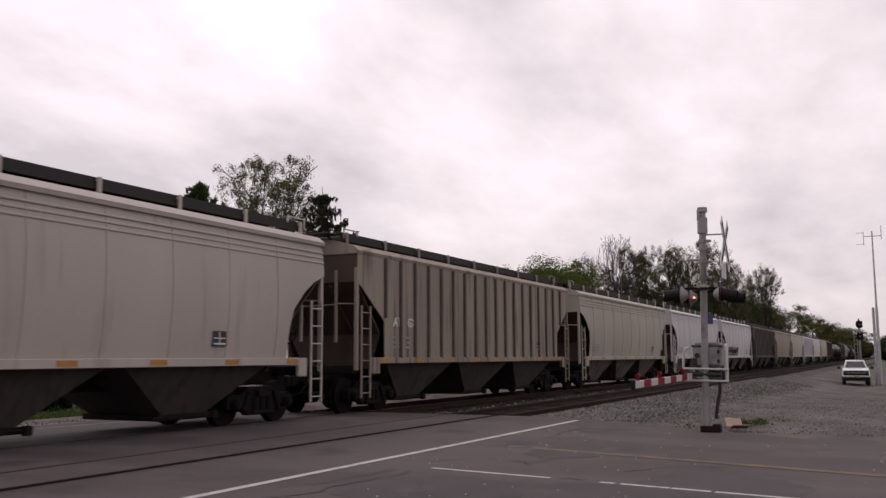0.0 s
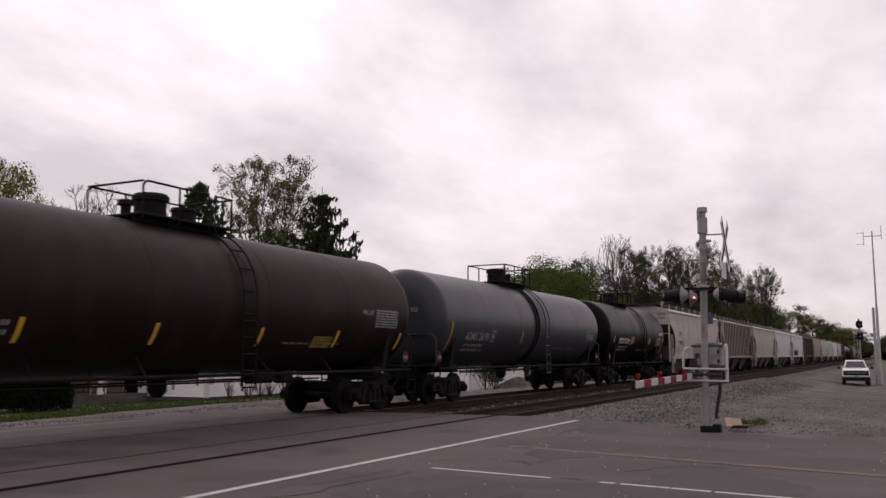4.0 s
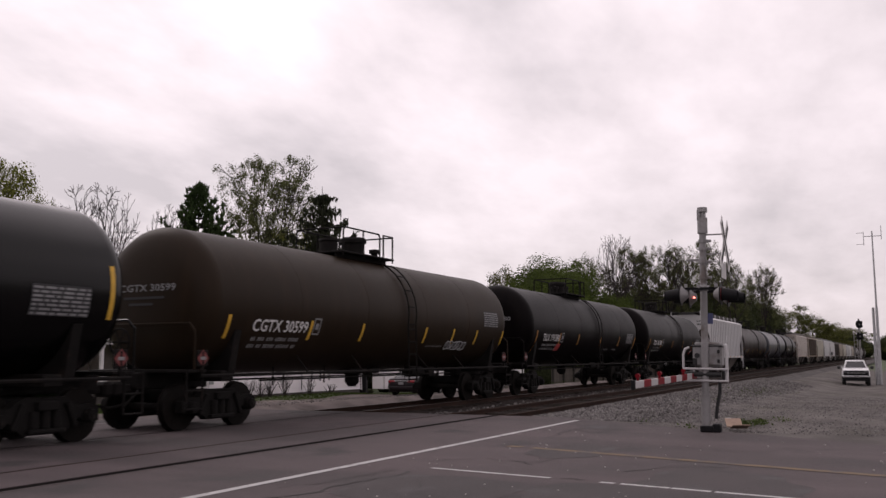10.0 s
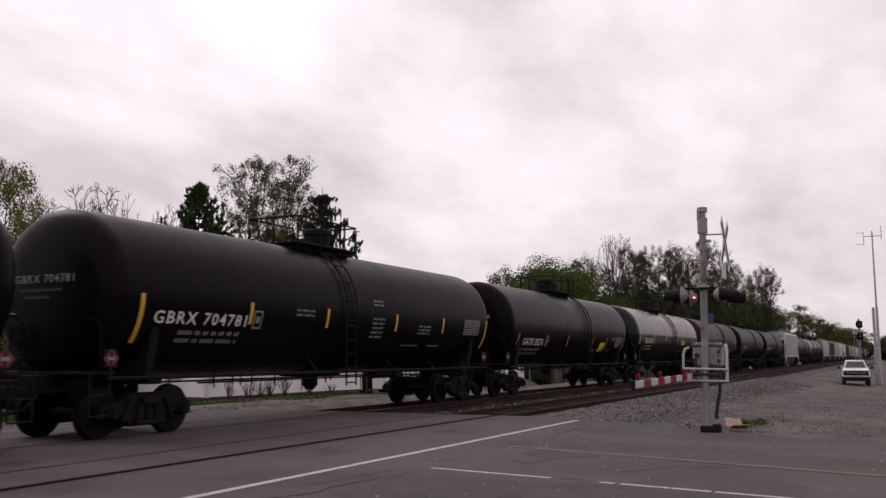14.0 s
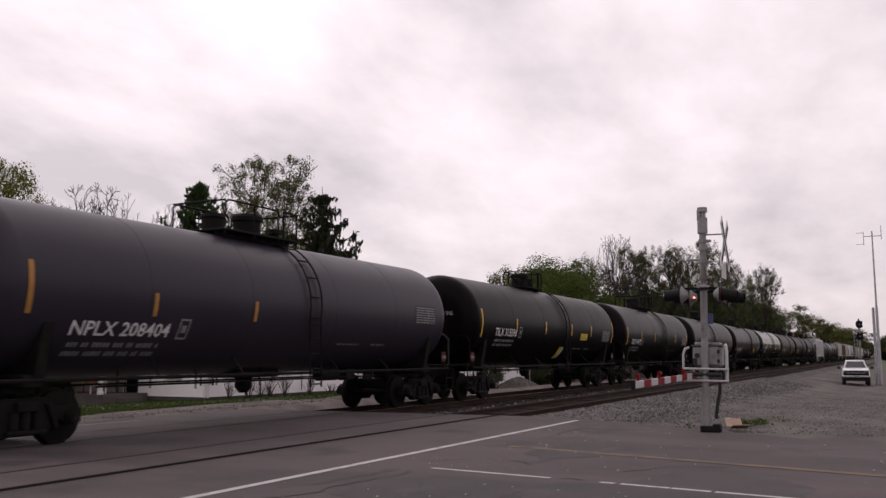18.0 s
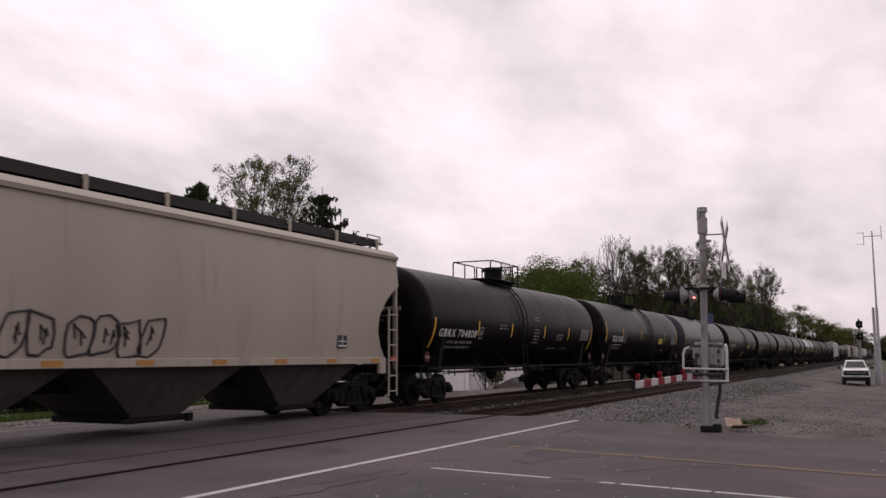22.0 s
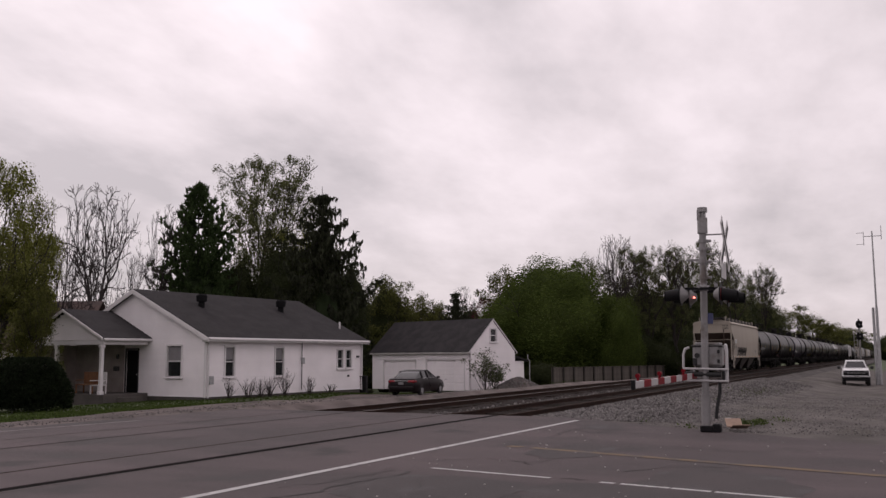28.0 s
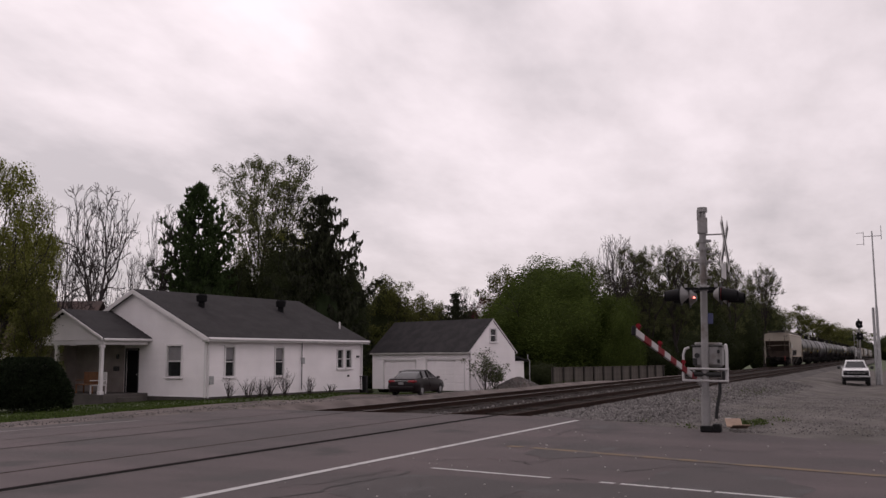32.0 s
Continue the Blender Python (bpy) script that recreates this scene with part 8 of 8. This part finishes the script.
def plant(kind, x, y, h, half):
    k = TREE_COUNT[kind] = TREE_COUNT.get(kind, 0) + 1
    trunk, crown, inner = tree_kind(kind, k % (2 if kind in ("spruce", "bush", "dense", "springbush") else 3) if kind not in ("pine", "red", "elm") else 0)
    name, label = TREE_TAGS[kind]
    r = half / 3.0 * {"spruce": 1.0, "pine": 1.05, "bare": 1.0, "dense": 1.02, "bush": 1.05}.get(kind, 1.05)
    m = pose(x, y, ground_z(x, y) - 0.1, 0, 0, (k * 137) % 360) @ Matrix.Diagonal((r, r, (h + yard_drop(x, y)) / 10.0, 1))
    t = thing(name, m, label, "tree", "trees behind the tracks")
    part("trunk", trunk, None, t)
    if crown:
        part("crown", crown, None, t)
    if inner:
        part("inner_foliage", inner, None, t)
    return t


TREES = [
    ("spring", 29.1, 38.4, 12.6, 2.4),
    ("spring", 34.0, 42.1, 11.9, 1.8),
    ("springbush", 28.4, 36.5, 7.4, 2.0),
    ("springbush", 28.5, 34.5, 5.7, 1.0),
    ("bare", 51.1, 56.1, 17.3, 3.5),
    ("bare", 47.6, 45.9, 13.8, 1.5),
    ("bare", 36.7, 43.4, 12.3, 1.8),
    ("bare", 35.5, 43.6, 12.2, 1.5),
    ("bare", 48.4, 49.8, 10.6, 1.9),
    ("bare", 36.7, 42.0, 9.4, 2.0),
    ("pine", 50.3, 44.8, 14.9, 2.5),
    ("elm", 59.1, 46.2, 19.8, 4.3),
    ("spruce", 56.7, 38.4, 15.7, 4.0),
    ("bush", 56.0, 45.9, 10.3, 2.7),
    ("bush", 56.7, 42.0, 11.3, 2.8),
    ("bush", 57.8, 39.6, 11.7, 2.6),
    ("bush", 60.8, 38.7, 9.7, 1.8),
    ("bush", 54.5, 46.8, 9.6, 2.6),
    ("spring", 60.7, 42.5, 13.2, 2.8),
    ("bush", 73.6, 42.5, 9.5, 2.1),
    ("springbush", 72.8, 41.6, 10.0, 2.4),
    ("springbush", 83.9, 44.4, 9.2, 2.0),
    ("springbush", 89.3, 45.0, 8.5, 1.9),
    ("spruce", 84.6, 40.5, 9.7, 2.6),
    ("red", 83.9, 37.7, 8.5, 2.1),
    ("bare", 101.4, 46.9, 11.7, 1.8),
    ("springbush", 90.1, 37.8, 12.0, 2.8),
    ("bush", 82.5, 49.6, 8.5, 2.7),
    ("bush", 87.6, 48.3, 8.7, 2.8),
    ("bush", 92.8, 47.1, 8.4, 2.7),
    ("bush", 98.3, 45.0, 8.4, 2.8),
    ("bush", 92.4, 38.5, 9.3, 2.5),
    ("dense", 79.3, 28.3, 10.6, 6.2),
    ("dense", 80.2, 22.6, 7.4, 2.8),
    ("sparse", 101.0, 31.0, 14.2, 2.5),
    ("bare", 101.3, 27.4, 16.8, 2.7),
    ("sparse", 105.9, 27.8, 15.4, 2.7),
    ("sparse", 107.0, 25.5, 15.4, 3.0),
    ("sparse", 110.3, 23.1, 15.8, 3.1),
    ("sparse", 124.0, 22.2, 17.7, 3.4),
    ("sparse", 134.1, 20.6, 15.8, 3.3),
    ("sparse", 167.6, 20.4, 18.1, 3.4),
    ("bush", 115.2, 32.8, 10.9, 4.4),
    ("bush", 119.5, 28.6, 11.2, 4.9),
    ("bush", 123.8, 24.3, 11.7, 5.0),
    ("bush", 70.4, 25.8, 1.5, 1.7),
    ("bush", 146.7, 23.1, 13.3, 5.3),
    ("bush", 180.9, 22.4, 12.4, 4.8),
    ("springbush", 234.9, 21.9, 14.0, 5.5),
    ("springbush", 313.2, 22.6, 14.3, 7.3),
    ("springbush", 458.2, 24.7, 15.3, 9.2),
    ("springbush", 660.5, 23.5, 20.2, 13.1),
    ("springbush", 396.0, 21.3, 13.5, 5.9),
    ("bush", 561.5, 23.0, 15.8, 8.3),
    ("bush", 914.6, 28.4, 17.0, 15.6),
    ("bush", 336.3, 0.1, 9.5, 6.4),
    ("springbush", 316.1, -4.7, 9.9, 7.0),
]
for row in TREES:
    plant(*row)
# undergrowth that closes the foot of the woods
rnd_u = random.Random(77)
for k in range(15):
    u = k / 14
    plant("bush", 68 + 62 * u + rnd_u.uniform(-2, 2), 33 - 13 * u + rnd_u.uniform(0, 2.5), rnd_u.uniform(3.5, 5.5), rnd_u.uniform(2.6, 3.6))
for k in range(9):
    plant("bush" if k % 3 else "springbush", 44 + 6 * k + rnd_u.uniform(-2, 2), 58 - 1.1 * k + rnd_u.uniform(0, 4), rnd_u.uniform(5.0, 7.0), rnd_u.uniform(3.0, 4.2))


def far_woods():
    """A distant belt of trees that closes the horizon all round."""
    rs = np.random.RandomState(21)
    pts = []
    for k in range(34000):
        a = rs.uniform(0, 2 * math.pi)
        r = 260 + rs.uniform(0, 60)
        x, y = r * math.cos(a) * 1.5, r * math.sin(a)
        if x > 0 and -30 < y < 40:
            continue
        top = 9 + 4 * noise.noise((x * 0.03, y * 0.03, 0)) + 3 * noise.noise((x * 0.11, y * 0.11, 5))
        pts.append((x, y, -0.9 + top * rs.uniform(0, 1) ** 0.7))
    lv, lf = leaves(np.array(pts), 1.3, rs)
    tagged(part("far_woods", fast_mesh("far_woods", lv, lf, leaf_material("far_woods_leaves", (0.034, 0.038, 0.020), 0.4)), None), "distant belt of spring woods along the horizon", "woods", kind="stuff")


far_woods()


def ball_bush():
    rs, rnd = np.random.RandomState(4), random.Random(4)
    t = thing("hedge_bush", pose(24.05, 29.6, ground_z(24.05, 29.6) + 0.05), "large clipped dark green bush beside the lawn", "bush")
    pts, segs = [], []
    for _ in range(60):
        a, e = rnd.random() * 6.283, rnd.uniform(0.2, 1.4)
        d = Vector((math.cos(a) * math.cos(e) * 1.35, math.sin(a) * math.cos(e) * 1.35, math.sin(e) * 1.85))
        segs.append((0, 0, 0.05, *d, 0.035, 0.008))
    n = 16000
    a, z = rs.uniform(0, 6.283, n), rs.uniform(0.02, 1, n)
    r = np.sqrt(np.clip(1 - (z * 1.15 - 0.25) ** 2, 0.05, 1)) * (1 + 0.06 * np.sin(5 * a + 3 * z) + 0.05 * np.sin(9 * a - 7 * z)) * rs.uniform(0.86, 1.02, n)
    p = np.stack([r * np.cos(a) * 1.55, r * np.sin(a) * 1.55, z * 1.95], 1)
    lv, lf = leaves(p, 0.055, rs)
    part("crown", fast_mesh("crown", lv, lf, leaf_material("clipped_bush_leaves", (0.012, 0.018, 0.009), 0.5)), None, t)
    v, f = tubes(segs)
    part("branchwork", fast_mesh("branchwork", v, f, M_BARK_DARK, True), None, t)
    core = Geo().lathe_z([(0.08, 0.9), (0.5, 1.32), (1.0, 1.32), (1.5, 0.95), (1.75, 0.35)], (0, 0, 0), 20)
    part("inner_foliage", core, leaf_material("clipped_bush_leaves", (0.012, 0.018, 0.009), 0.5), t)


ball_bush()


def twig_shrub(name, x, y, z, h, w, seed, leafy=0, label="leafless twiggy shrub against the house wall", col=(0.06, 0.09, 0.03)):
    rnd, rs = random.Random(seed), np.random.RandomState(seed)
    t = thing(name, pose(x, y, z), label, "shrub", "shrubs along the house" if not leafy else "")
    segs, pts = [], []
    for k in range(16):
        p, d = Vector((rnd.gauss(0, 0.06), rnd.gauss(0, 0.06), 0)), Vector((rnd.gauss(0, w), rnd.gauss(0, w * 0.7), 1)).normalized()
        L, r = h * rnd.uniform(0.6, 1.0), 0.022
        for j in range(4):
            d = (d + Vector((rnd.gauss(0, 0.15), rnd.gauss(0, 0.15), 0.05))).normalized()
            q = p + d * L / 4
            segs.append((*p, *q, r, r * 0.75))
            if j > 0:
                for _ in range(2):
                    e = q + (d + Vector((rnd.gauss(0, 0.6), rnd.gauss(0, 0.6), 0.2))).normalized() * L * 0.22
                    segs.append((*q, *e, r * 0.6, r * 0.3))
                    pts.append(tuple(e))
            p, r = q, r * 0.75
    v, f = tubes(segs, 4)
    tagged(part("branchwork", fast_mesh("branchwork", v, f, M_TWIG, True), None, t), kind="stuff")
    if leafy:
        q = np.repeat(np.array(pts), leafy, 0) + rs.normal(size=(len(pts) * leafy, 3)) * 0.12
        lv, lf = leaves(q, 0.06, rs)
        part("leaves", fast_mesh("leaves", lv, lf, leaf_material(name + "_leaves", col, 0.4)), None, t)


for k, (x, h) in enumerate(((1.05, 1.0), (2.35, 0.95), (3.3, 0.9), (4.0, 0.95), (5.1, 1.25), (7.1, 0.95), (8.9, 0.5))):
    q = HOUSE @ Vector((x, -0.55, 0.0))
    twig_shrub("twig_shrub", q.x, q.y, ground_z(q.x, q.y) - 0.06, h, 0.35, 30 + k)
twig_shrub("leafy_shrub", 52.0, 22.9, -0.75, 2.3, 0.42, 50, 9, "tall leafy shrub growing at the garage corner", (0.075, 0.09, 0.045))
twig_shrub("leafy_shrub", 52.9, 22.6, -0.75, 1.7, 0.5, 51, 12, "leafy shrub growing at the garage corner", (0.055, 0.075, 0.03))


def grass_tufts():
    """Short blades on the lawn strip before the house and weeds along the gravel and the road edge."""
    rs = np.random.RandomState(9)
    p = []
    for x in np.arange(14, 60, 0.05):
        y0 = far_edge_y(x)
        for _ in range(34 if x < 36 else 14):
            y = y0 + 0.1 + (9.0 * rs.uniform(0, 1) ** 1.5 if x < 36 else rs.exponential(1.2))
            p.append((x, y, ground_z(x, y) - 0.02))
    a = np.array(p)
    lv, lf = leaves(a, 0.04, rs, 0, 0)
    tagged(part("lawn_grass", fast_mesh("lawn_grass", lv, lf, leaf_material("lawn_blades", (0.046, 0.068, 0.018), 0.4)), None), "short green grass blades along the lawn edge", "grass", kind="stuff")
    q = []
    spots = [(19.6, 2.85, 0.28, 260), (20.1, 2.6, 0.2, 120), (21.2, 2.3, 0.3, 40), (18.3, 3.75, 0.25, 50), (19.4, 4.9, 0.3, 20), (41.5, 5.6, 1.3, 110), (37.0, 5.4, 0.8, 30), (45.0, 5.0, 1.2, 40), (50, 17.6, 2.5, 160), (42, 18.6, 2.0, 160), (24, 17.8, 1.6, 60), (30, 5.6, 0.8, 50)]
    for x, y, r, n in spots:
        for _ in range(n):
            xx, yy = x + rs.normal() * r, y + rs.normal() * r * 0.4
            if xx < road_edge(min(yy, 6.5)) + 0.05:
                continue
            q.append((xx, yy, ground_z(xx, yy) + rs.uniform(0, 0.10)))
    lv, lf = leaves(np.array(q), 0.028, rs, 0, 0)
    tagged(part("weeds", fast_mesh("weeds", lv, lf, leaf_material("weed_leaves", (0.060, 0.080, 0.028), 0.4)), None), "low green weeds growing through gravel", "weeds", kind="stuff")


grass_tufts()


def motions():
    move_train()
    move_gate()


motions()
